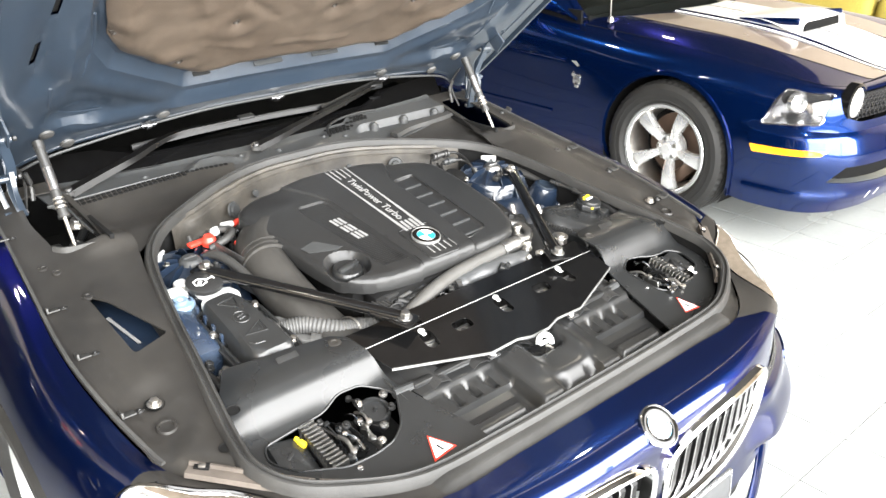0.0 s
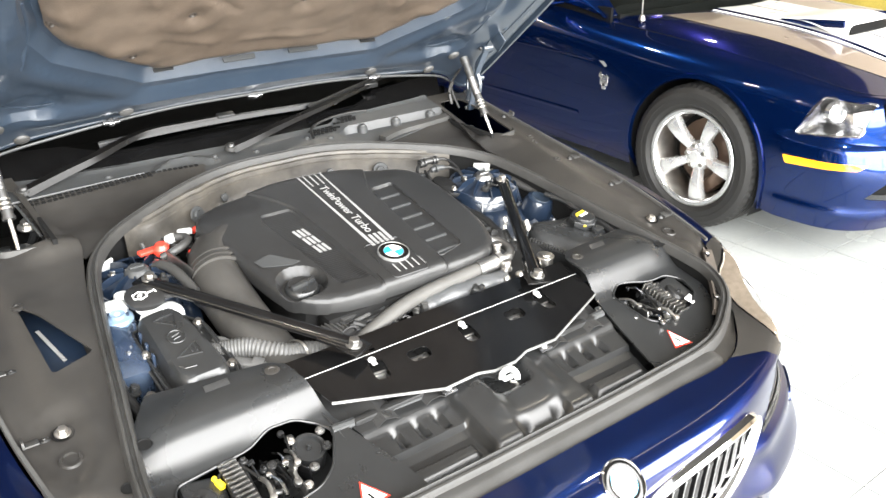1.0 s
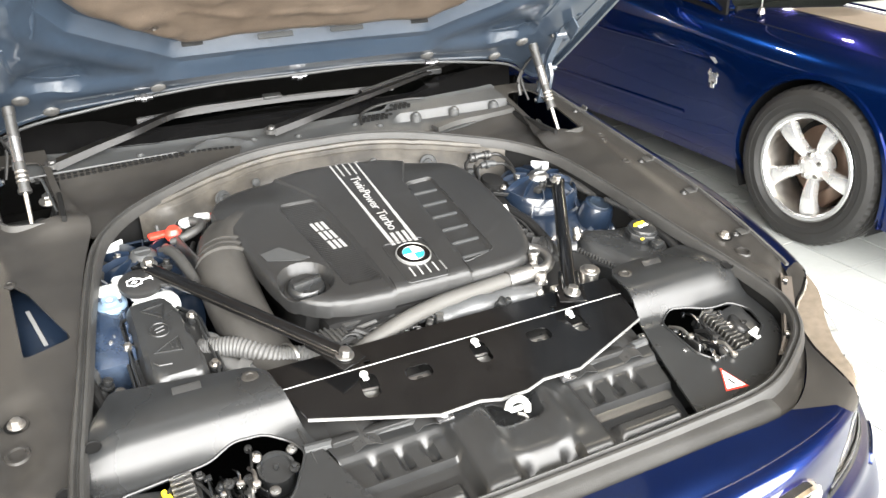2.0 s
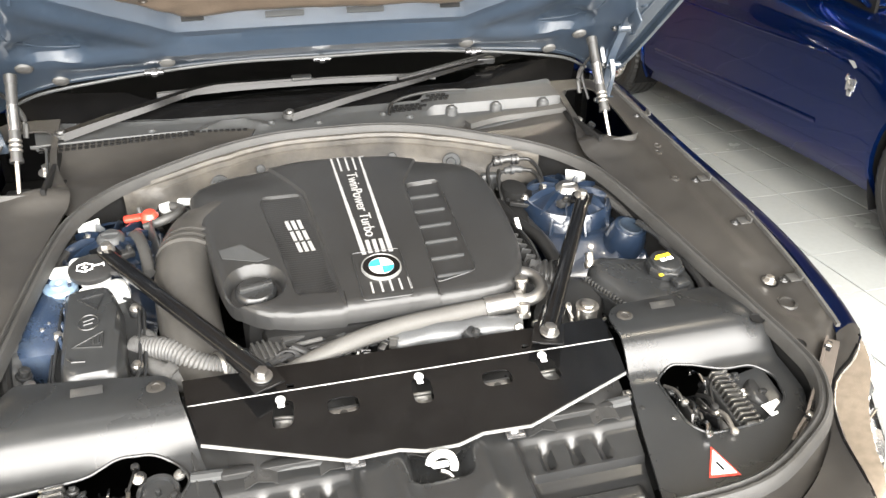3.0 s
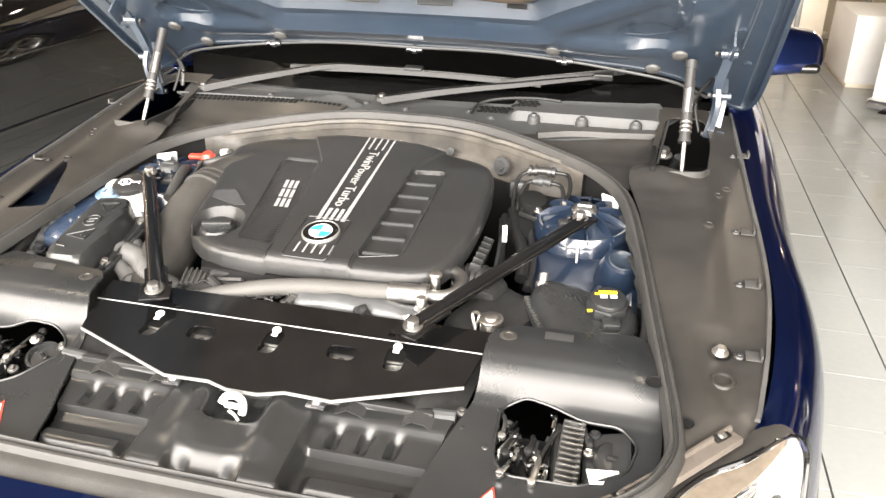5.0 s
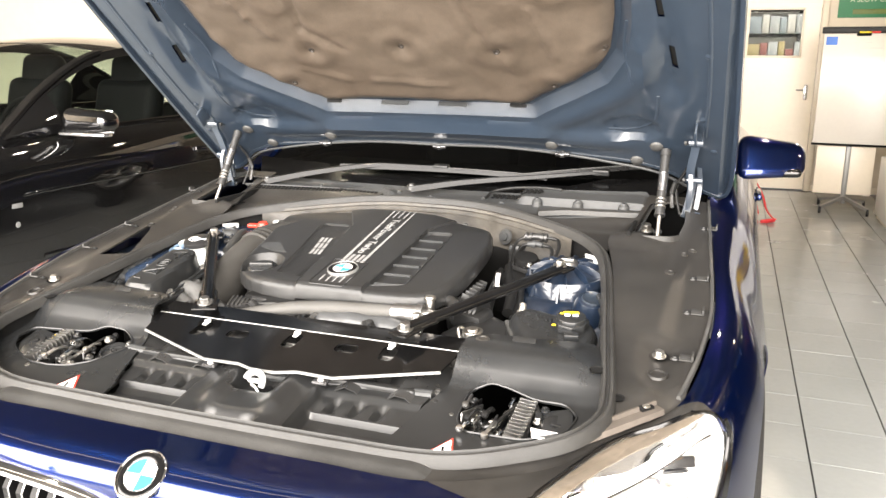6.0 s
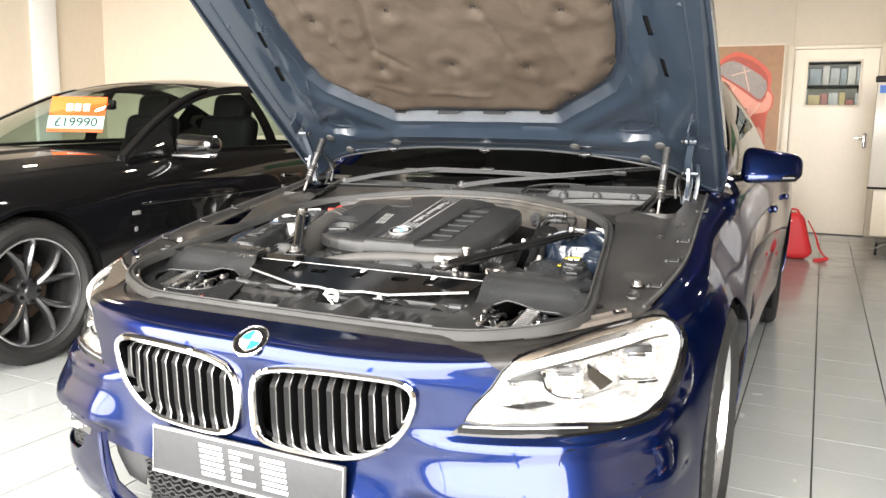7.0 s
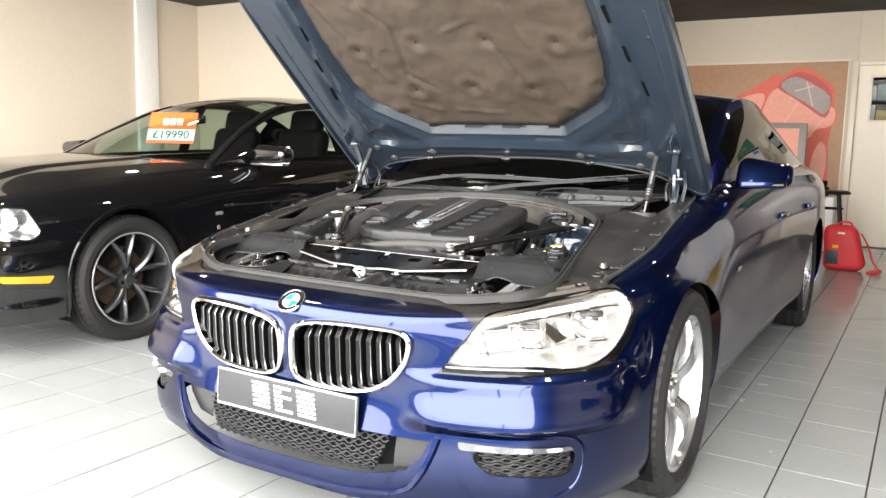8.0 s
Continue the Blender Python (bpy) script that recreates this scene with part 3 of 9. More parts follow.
COLLAR = [(1.94, -.5), (1.96, .02), (2.44, .74), (2.60, 1.66), (2.72, 1.36), (2.98, .64), (3.25, .22), (3.65, .10), (4.0, .10), (4.35, .18), (4.69, .62), (4.94, 1.18), (5.0, 1.44), (5.0, -.5)]
SEAM = [(-1, 7), (-1, -1), (4.98, -1), (5.0, 1.2), (5.1, 2.45), (5.38, 2.86), (6.3, 3.05), (6.6, 7)]
DOOR_1, DOOR_2, DOOR_3 = 9.12, 10.56, 11.78

us = steps(0, 5.6, 64) + steps(5.6, 9.12, 44)[1:] + steps(9.12, 16, 58)[1:]
net = sheet(us, sorted(set(steps(0, 6, 40) + [3.12, 3.18, 3.25, 3.32, 3.40, 3.55, 3.68, 3.82, 4.0, 4.08, 4.14, 4.22, 4.30])), [KIDNEY, HEADLIGHT, COLLAR, INTAKE, FOG, SEAM, ARCH_F, ARCH_R,
                                  [(DOOR_1, -1), (DOOR_1, 5.6), (DOOR_2, 5.6), (DOOR_2, -1)], [(DOOR_2, -1), (DOOR_2, 5.6), (DOOR_3, 5.6), (DOOR_3, -1)]])


def free(u, v):
    return not (inside(ARCH_F, u, v) or inside(ARCH_R, u, v))


def both(name, test, mat, thick, label="", place=on_body, join=False):
    """A body panel on the two sides of the car, or one panel across the middle."""
    half = piece(net, test, place, thick)
    other = mirror_x(half.copy())
    if join:
        bm = merge(half, other)
        bmesh.ops.remove_doubles(bm, verts=bm.verts, dist=1e-5)
        return [part(name, bm, mat, coupe, label)]
    return [part(name, half, mat, coupe, label), part(name, other, mat, coupe, label)]


def is_bumper(u, v):
    return inside(SEAM, u, v) and free(u, v) and not (inside(KIDNEY, u, v) or inside(HEADLIGHT, u, v) or inside(COLLAR, u, v) or inside(INTAKE, u, v) or inside(FOG, u, v))


both("front_bumper", is_bumper, NAVY, 0.004, "glossy navy front bumper and nose", join=True)
both("lamp_collar", lambda u, v: inside(COLLAR, u, v) and not inside(HEADLIGHT, u, v), DECK, 0.004, "dark plastic strip above the headlight")
both("front_fender", lambda u, v: not inside(SEAM, u, v) and u < DOOR_1 - 0.004 and free(u, v), NAVY, 0.004, "glossy navy front wing")
both("front_door", lambda u, v: DOOR_1 < u < DOOR_2 and v < 5.6, NAVY, 0.004, "navy front door")
both("rear_door", lambda u, v: DOOR_2 < u < DOOR_3 and v < 5.6 and free(u, v), NAVY, 0.004, "navy rear door")
both("rear_quarter", lambda u, v: u > DOOR_3 and free(u, v), NAVY, 0.004, "navy rear quarter and tail", join=True)
both("side_sill", lambda u, v: DOOR_1 < u < DOOR_3 and v > 5.6 and free(u, v), NAVY, 0.004, "navy sill")
# dark gaps between the panels
for u in (DOOR_1, DOOR_2, DOOR_3):
    for s in (1, -1):
        line = [on_body(u, v, 0.0012) for v in steps(0.05, 5.6, 24)]
        line = [Vector((p.x * s, p.y, p.z)) for p in line]
        part("panel_gap", sweep(line, [(-.0025, -.0015), (.0025, -.0015), (.0025, .0015), (-.0025, .0015)], up=(s, 0, 0)), DARK, coupe)
for s in (1, -1):
    line = [on_body(u, v, 0.0012) for u, v in [(5.1, 2.45), (5.2, 2.66), (5.38, 2.86), (5.55, 2.93), (5.62, 2.95)]]
    line = [Vector((p.x * s, p.y, p.z)) for p in line]
    part("panel_gap", sweep(line, [(-.002, -.0015), (.002, -.0015), (.002, .0015), (-.002, .0015)], up=(s, 0, 0)), DARK, coupe)
# wheel arch lips and liners
for hub, r in ((FRONT_HUB, ARCH), (REAR_HUB, ARCH)):
    for s in (1, -1):
        arc = []
        for k in range(33):
            a = radians(-32 + 244 * k / 32)
            arc.append((hub[0] + r * math.cos(a), hub[1] + r * math.sin(a)))
        bm = bmesh.new()
        rows = []
        for y, z in arc:
            rows.append([bm.verts.new((s * x, y, z)) for x in (0.90, 0.78, 0.62)])
        for a, b in zip(rows, rows[1:]):
            for k in range(2):
                bm.faces.new((a[k], a[k + 1], b[k + 1], b[k]))
        bm.faces.new([row[2] for row in rows])
        part("wheel_arch_liner", bm, DARK, coupe)

# ---- roof and glass ----
def greenhouse(car, low, high, paint_mat, glass_mat, screen_bow, crown, screen_end, rear_start, side_a, side_b, pillar, black_roof=None, x_shift=0.0):
    """The upper body: side windows between belt and roof line, windscreen, roof and rear window."""
    lo, hi = np.array(low, float), np.array(high, float)
    n = len(low) - 1

    def side(a, b):
        p, q = hermite(lo, a * n), hermite(hi, a * n)
        r = p + (q - p) * b
        r[0] += 0.035 * math.sin(math.pi * b)
        return Vector(r)

    win = [(a, 0.06) for a in steps(side_a, side_b, 16)] + [(a, 0.90) for a in steps(side_b, side_a, 16)]
    flat = sheet(steps(0, 1, 48), steps(0, 1, 12), [win] + [[(a - pillar, 0.05), (a + pillar, 0.05), (a + pillar, 0.92), (a - pillar, 0.92)] for a in ((side_a * 0.48 + side_b * 0.52),)])
    mid = side_a * 0.48 + side_b * 0.52
    for s in (1, -1):
        def place(a, b):
            p = side(a, b)
            return Vector((p.x * s, p.y, p.z))
        part("window_frame", piece(flat, lambda a, b: not inside(win, a, b), place, 0.003), paint_mat, car)
        part("door_pillar", piece(flat, lambda a, b: inside(win, a, b) and abs(a - mid) < pillar, place, 0.003), GLOSS_BLACK, car)
        for lo_a, hi_a in ((0, mid - pillar), (mid + pillar, 1)):
            g = part("side_window", piece(flat, lambda a, b: inside(win, a, b) and lo_a < a < hi_a, place, 0.0), glass_mat, car)
            g.visible_shadow = False
        edge = [place(a, 0.06) + Vector((s * 0.003, 0, 0)) for a in steps(side_a, side_b, 24)]
        part("window_trim", sweep(edge, [(-.004, -.006), (.004, -.006), (.004, .006), (-.004, .006)], up=(s, 0, 0.2)), CHROME if black_roof is None else GLOSS_BLACK, car)

    def top(a, c):
        q = hermite(hi, a * n)
        f = max(0.0, 1 - a / screen_end)
        g = max(0.0, (a - rear_start) / (1 - rear_start))
        return Vector((q[0] * c, q[1] - screen_bow * f * (1 - c * c) + 0.10 * g * (1 - c * c), q[2] + crown * (1 - c * c) * (1 - 0.75 * f - 0.5 * g)))

    flat = sheet(sorted(set(steps(0, 1, 40) + [screen_end, rear_start])), steps(-1, 1, 24))
    w = part("windscreen", piece(flat, lambda a, c: a < screen_end, top), glass_mat, car)
    w.visible_shadow = False
    part("roof", piece(flat, lambda a, c: screen_end < a < rear_start, top, 0.004), paint_mat, car)
    w = part("rear_window", piece(flat, lambda a, c: a > rear_start and abs(c) < 0.9, top), glass_mat, car)
    w.visible_shadow = False
    part("rear_pillar", piece(flat, lambda a, c: a > rear_start and abs(c) > 0.9, top, 0.003), paint_mat, car)
    for s in (1, -1):
        line = [top(a, s * 0.985) + Vector((0, 0, 0.004)) for a in steps(0, screen_end, 14)]
        part("windscreen_pillar", sweep(line, [(-.028, -.006), (.028, -.006), (.02, .008), (-.02, .008)]), paint_mat, car)
    return top, side


LOW = [(.755, 1.60, .925), (.79, 2.05, .955), (.80, 2.5, .97), (.80, 3.0, .983), (.80, 3.5, .992), (.79, 3.9, 1.0), (.75, 4.45, 1.01)]
HIGH = [(.755, 1.60, .935), (.700, 2.08, 1.17), (.650, 2.45, 1.315), (.628, 2.95, 1.375), (.618, 3.45, 1.355), (.620, 3.95, 1.245), (.67, 4.48, 1.03)]
coupe_top, coupe_side = greenhouse(coupe, LOW, HIGH, NAVY, CAR_GLASS, 0.085, 0.05, 0.36, 0.66, 0.13, 0.86, 0.012)
# boot lid and shelf behind the rear window
flat = sheet(steps(0, 1, 10), steps(-1, 1, 16))
def boot(a, c):
    p, q = Vector((.66, 4.46, 1.035)), BODY.at(14.6, 0)
    r = p.lerp(q, a)
    return Vector((r.x * c, r.y + 0.12 * (1 - c * c), r.z + 0.02 * (1 - c * c)))
part("boot_lid", piece(flat, lambda a, c: True, boot, 0.003), NAVY, coupe)
# cabin: dark floor, dashboard and seats seen through the glass
part("cabin_floor", box(1.5, 3.0, 0.05, 0.01, pose(0, 3.05, 0.42)), DARK, coupe)
part("dashboard", box(1.40, 0.40, 0.16, 0.05, pose(0, 1.86, 0.86)), LEATHER, coupe)
for x in (0.78, -0.78):
    part("cabin_wall", box(0.02, 2.9, 0.5, 0.004, pose(x, 3.1, 0.68)), DARK, coupe)
part("bulkhead", box(1.5, 0.02, 0.62, 0.004, pose(0, 1.66, 0.62)), DARK, coupe)


def car_seat(car, x, y, z0):
    part("seat", merge(box(0.50, 0.50, 0.16, 0.06, pose(x, y, z0)), box(0.46, 0.15, 0.64, 0.07, pose(x, y + 0.27, z0 + 0.33, -14), 4),
                       box(0.30, 0.13, 0.26, 0.06, pose(x, y + 0.365, z0 + 0.66, -12), 4)), LEATHER, car)


for x in (-0.38, 0.38):
    car_seat(coupe, x, 2.65, 0.52)
    car_seat(coupe, x, 3.55, 0.52)


# ---- wheels ----
def make_wheel(car, at, r_tyre, width, r_rim, style, rim_mat, name="wheel"):
    """A wheel with its axis along local z (outer face up): tyre with grooves and lettering ridge, rim, spokes, disc and caliper."""
    w = new(name)
    w.parent = car
    w.matrix_basis = at
    h = width / 2
    prof = [(r_rim + .004, -h * .80), (r_rim + .03, -h), (r_tyre - .035, -h), (r_tyre - .012, -h * .9), (r_tyre - .001, -h * .72)]
    for k in range(4):
        c = -h * .54 + h * .36 * k
        prof += [(r_tyre, c - .013), (r_tyre - .007, c - .007), (r_tyre - .007, c + .0), (r_tyre, c + .006)]
    prof += [(r_tyre - .001, h * .72), (r_tyre - .012, h * .9), (r_tyre - .035, h), (r_tyre - .060, h * 1.015), (r_tyre - .064, h * 1.0), (r_rim + .03, h * .99), (r_rim + .004, h * .80)]
    bm = lathe(prof, 120)
    for v in bm.verts:
        r = math.hypot(v.co.x, v.co.y)
        if r > r_tyre - .016 and abs(v.co.z) > h * .50:
            k = round(math.atan2(v.co.y, v.co.x) / (2 * math.pi) * 120)
            if k % 2 == 0:
                v.co.x *= 1 - .0035 / r
                v.co.y *= 1 - .0035 / r
    part("tyre", bm, TYRE, w, angle=14)
    part("tyre_band", lathe([(r_tyre - .062, h * 1.005), (r_tyre - .058, h * 1.012), (r_tyre - .040, h * 1.004), (r_tyre - .044, h * .99)], 72, close=True), TYRE, w)
    part("rim", lathe([(r_rim + .006, h * .80), (r_rim + .008, h * .86), (r_rim - .006, h * .86), (r_rim - .016, h * .66), (r_rim - .03, h * .2), (r_rim - .035, -h * .8), (r_rim + .004, -h * .82), (r_rim, -h * .5), (r_rim, h * .5)], 64), STEEL if style == "five" else rim_mat, w)
    if style == "five":
        part("rim_lip", lathe([(r_rim - .018, h * .80), (r_rim - .012, h * .875), (r_rim + .002, h * .89), (r_rim + .006, h * .865)], 64), ALLOY, w)
    if style == "ten":
        part("rim_lip", lathe([(r_rim - .004, h * .87), (r_rim + .001, h * .885), (r_rim + .005, h * .865)], 64), ALLOY, w)
    hub_z = h * 0.62
    if style == "five":          # five broad tapered spokes
        n, parts_ = 5, [(0.0, .052, .038)]
    elif style == "ten":         # five pairs of thin spokes
        n, parts_ = 5, [(-.31, .016, .018), (.31, .016, .018)]
    else:                        # five double spokes
        n, parts_ = 5, [(-.15, .034, .020), (.15, .034, .020)]
    for i in range(n):
        bms = []
        for off, w0, w1 in parts_:
            a0 = 2 * math.pi * i / n
            bm = bmesh.new()
            rows = []
            for k in range(9):
                f = k / 8
                rad = .05 + (r_rim - .012 - .05) * f
                ang = a0 + off * ((0.35 + 0.65 * f) if style == "double" else (f ** .8) if style == "ten" else 0)
                half = (w1 + (w0 - w1) * (f if style != "five" else f ** .7)) * (1.15 if style == "five" and f > .9 else 1)
                if style == "five":
                    half = .020 + .026 * f ** 1.4
                z = hub_z - (.022 * (1 - f) ** 2) + .012 * math.sin(math.pi * f)
                d, s_ = Vector((math.cos(ang), math.sin(ang), 0)), Vector((-math.sin(ang), math.cos(ang), 0))
                c = d * rad
                rows.append([bm.verts.new(c + s_ * x + Vector((0, 0, z + dz))) for x, dz in ((-half, -.012), (-half * .82, .004), (0, .012 if style != "five" else .010), (half * .82, .004), (half, -.012), (half * .7, -.045), (-half * .7, -.045))])
            for a, b in zip(rows, rows[1:]):
                for k in range(7):
                    bm.faces.new((a[k], a[(k + 1) % 7], b[(k + 1) % 7], b[k]))
            bm.faces.new(rows[0][::-1])
            bm.faces.new(rows[-1])
            bms.append(bm)
        part("spoke", merge(*bms), rim_mat, w, angle=50)
    part("hub", merge(lathe([(0, hub_z + .004), (.026, hub_z + .003), (.030, hub_z - .004), (.062, hub_z - .014), (.072, hub_z - .03), (.072, hub_z - .08), (0, hub_z - .08)], 32)), rim_mat, w)
    for i in range(5):
        a = 2 * math.pi * (i + .5) / 5
        part("wheel_nut", rod(.010, .016, 8, .002, at=pose(.050 * math.cos(a), .050 * math.sin(a), hub_z - .016)), STEEL if style != "ten" else GLOSS_BLACK, w)
    part("brake_disc", lathe([(.06, .0), (.165, .0), (.165, -.022), (.06, -.022)], 48, pose(0, 0, hub_z - .105), True), DISC_IRON, w)
    part("brake_caliper", box(.07, .16, .075, .02, pose(-.135, .03, hub_z - .10)), DISC_IRON if style == "five" else DARK, w)
    part("wheel_backing", rod(r_rim - .03, .01, 32, at=pose(0, 0, -h * .5)), DARK, w)
    return w


def wheels(car, axles, x_face, r_tyre, width, r_rim, style, rim_mat):
    for y in axles:
        for s in (1, -1):
            m = pose(s * (x_face - width / 2), y, r_tyre, 0, 90 * s, 0) @ pose(0, 0, 0, 0, 0, 17 + 31 * y)
            make_wheel(car, m, r_tyre, width, r_rim, style, rim_mat)


wheels(coupe, (FRONT_HUB[0], REAR_HUB[0]), 0.915, 0.338, 0.245, 0.243, "double", ALLOY)


# ---- under the bonnet ----
def deck_z(y):
    return 0.643 + 0.19 * y


def edge_distance(poly, x, y):
    best = 9.0
    for (x0, y0), (x1, y1) in zip(poly, poly[1:] + poly[:1]):
        dx, dy = x1 - x0, y1 - y0
        t = min(max(((x - x0) * dx + (y - y0) * dy) / (dx * dx + dy * dy + 1e-12), 0), 1)
        best = min(best, math.hypot(x - x0 - t * dx, y - y0 - t * dy))
    return best


def flip(poly):
    return [(-x, y) for x, y in poly]


def extent(poly, step):
    xs, ys = [p[0] for p in poly], [p[1] for p in poly]
    nx, ny = max(2, round((max(xs) - min(xs)) / step)), max(2, round((max(ys) - min(ys)) / step))
    return steps(min(xs) - 1e-4, max(xs) + 1e-4, nx), steps(min(ys) - 1e-4, max(ys) + 1e-4, ny)


def panel(name, poly, holes, height, mat, parent, thick=0.003, step=0.02, label="", angle=35):
    """A moulded sheet over a plan outline, with holes through it."""
    a, b = extent(poly, step)
    flat = sheet(a, b, [poly] + holes)
    bm = piece(flat, lambda x, y: inside(poly, x, y) and not any(inside(h, x, y) for h in holes), lambda x, y: Vector((x, y, height(x, y))), thick)
    flat.free()
    return part(name, bm, mat, parent, label, angle=angle)


def bolt(parent, p, r=0.008, mat=STEEL, name="bolt", tilt=-10.8):
    return part(name, merge(rod(r * 1.55, r * .35, 16, r * .1), rod(r, r * 1.1, 6, r * .15, at=pose(0, 0, r * .3))), mat, parent, at=pose(p[0], p[1], p[2], -tilt, 0, 20))


def screw_cup(parent, p, r=0.011, mat=DECK):
    return part("plastic_clip", lathe([(0, .000), (r * .45, .000), (r * .5, .0015), (r * .8, .0015), (r, 0), (r, -.004)], 20), mat, parent, at=pose(p[0], p[1], p[2] + .001, 10.8, 0, 0))


def hole_ring(parent, p, r=0.011):
    part("mount_hole", lathe([(0, -.001), (r, -.001), (r * 1.15, .001)], 20), DARK, parent, at=pose(p[0], p[1], p[2] + .0022, 10.8, 0, 0))


# seal round the bay
SEAL = [(0, 1.344), (.12, 1.339), (.24, 1.306), (.38, 1.232), (.472, 1.168), (.530, 1.095), (.560, 1.01), (.589, .86), (.613, .709), (.634, .582), (.647, .495), (.648, .43),
        (.615, .365), (.55, .315), (.43, .262), (.25, .252), (0, .250)]
SEAL_ALL = SEAL + [(-x, y) for x, y in SEAL[-2:0:-1]]
seal_path = spline([(x, y, deck_z(y) + .010) for x, y in SEAL_ALL], 6, True)
part("bonnet_seal", sweep(seal_path, [(-.015, -.014), (-.012, .000), (-.008, .006), (-.004, .007), (-.001, .002), (.002, .002), (.005, .008), (.009, .006), (.012, .0), (.014, -.014)], True), SEAL_RUBBER, coupe, "grey dusty rubber seal around the engine bay")

panel("nose_gutter", [(-.46, .206), (.46, .206), (.44, .262), (-.44, .262)], [], lambda x, y: deck_z(y) + .001 + .008 * smoothstep(.212, .225, y) * smoothstep(.262, .245, y) * smoothstep(.45, .38, abs(x)) - .010 * smoothstep(.40, .46, abs(x)), SEAL_RUBBER, coupe, .003, .008, "grey rubber strip behind the nose")
# wing liners between the seal and the wings
EDGE = [(.30, .205), (.44, .213), (.592, .315), (.668, .416), (.744, .502), (.764, .522), (.772, .56), (.792, .70), (.801, .876), (.785, 1.165), (.764, 1.50)]
INNER = [(.60, 1.50), (.585, 1.30), (.545, 1.165), (.556, 1.09), (.574, 1.01), (.601, .86), (.625, .709), (.646, .582), (.660, .495), (.652, .43), (.612, .372), (.543, .316), (.43, .25), (.30, .24)]
LINER = [(p.x, p.y) for p in spline([(x, y, 0) for x, y in EDGE], 4)] + [(p.x, p.y) for p in spline([(x, y, 0) for x, y in INNER], 4)]
STRUT_HOLE = round_poly([(.612, 1.45), (.70, 1.45), (.712, 1.33), (.700, 1.185), (.600, 1.165), (.596, 1.25)], .03)
SLOT = round_poly([(.705, 1.005), (.676, .965), (.617, .815), (.694, .788)], .012)
POCKET = round_poly([(.688, .695), (.735, .69), (.748, .60), (.735, .545), (.700, .59)], .012)


def lamp_gap(x, y):
    return min(edge_distance([p, q], x, y) for p, q in zip(EDGE[1:5], EDGE[2:6]))


def liner_z(x, y):
    x = abs(x)
    z = deck_z(y)
    z += 0.010 * smoothstep(.74, .70, x) * smoothstep(.55, .75, y)
    z -= 0.010 * smoothstep(0.02, 0.0, edge_distance(POCKET, x, y)) if not inside(POCKET, x, y) else 0.010
    z -= .022 * smoothstep(.045, 0, lamp_gap(x, y)) * smoothstep(.62, .52, y) * smoothstep(.22, .30, y)
    z += 0.022 * smoothstep(.055, 0.0, math.hypot((x - .60) * .55, y - 1.165)) * smoothstep(1.25, 1.16, y)
    return z


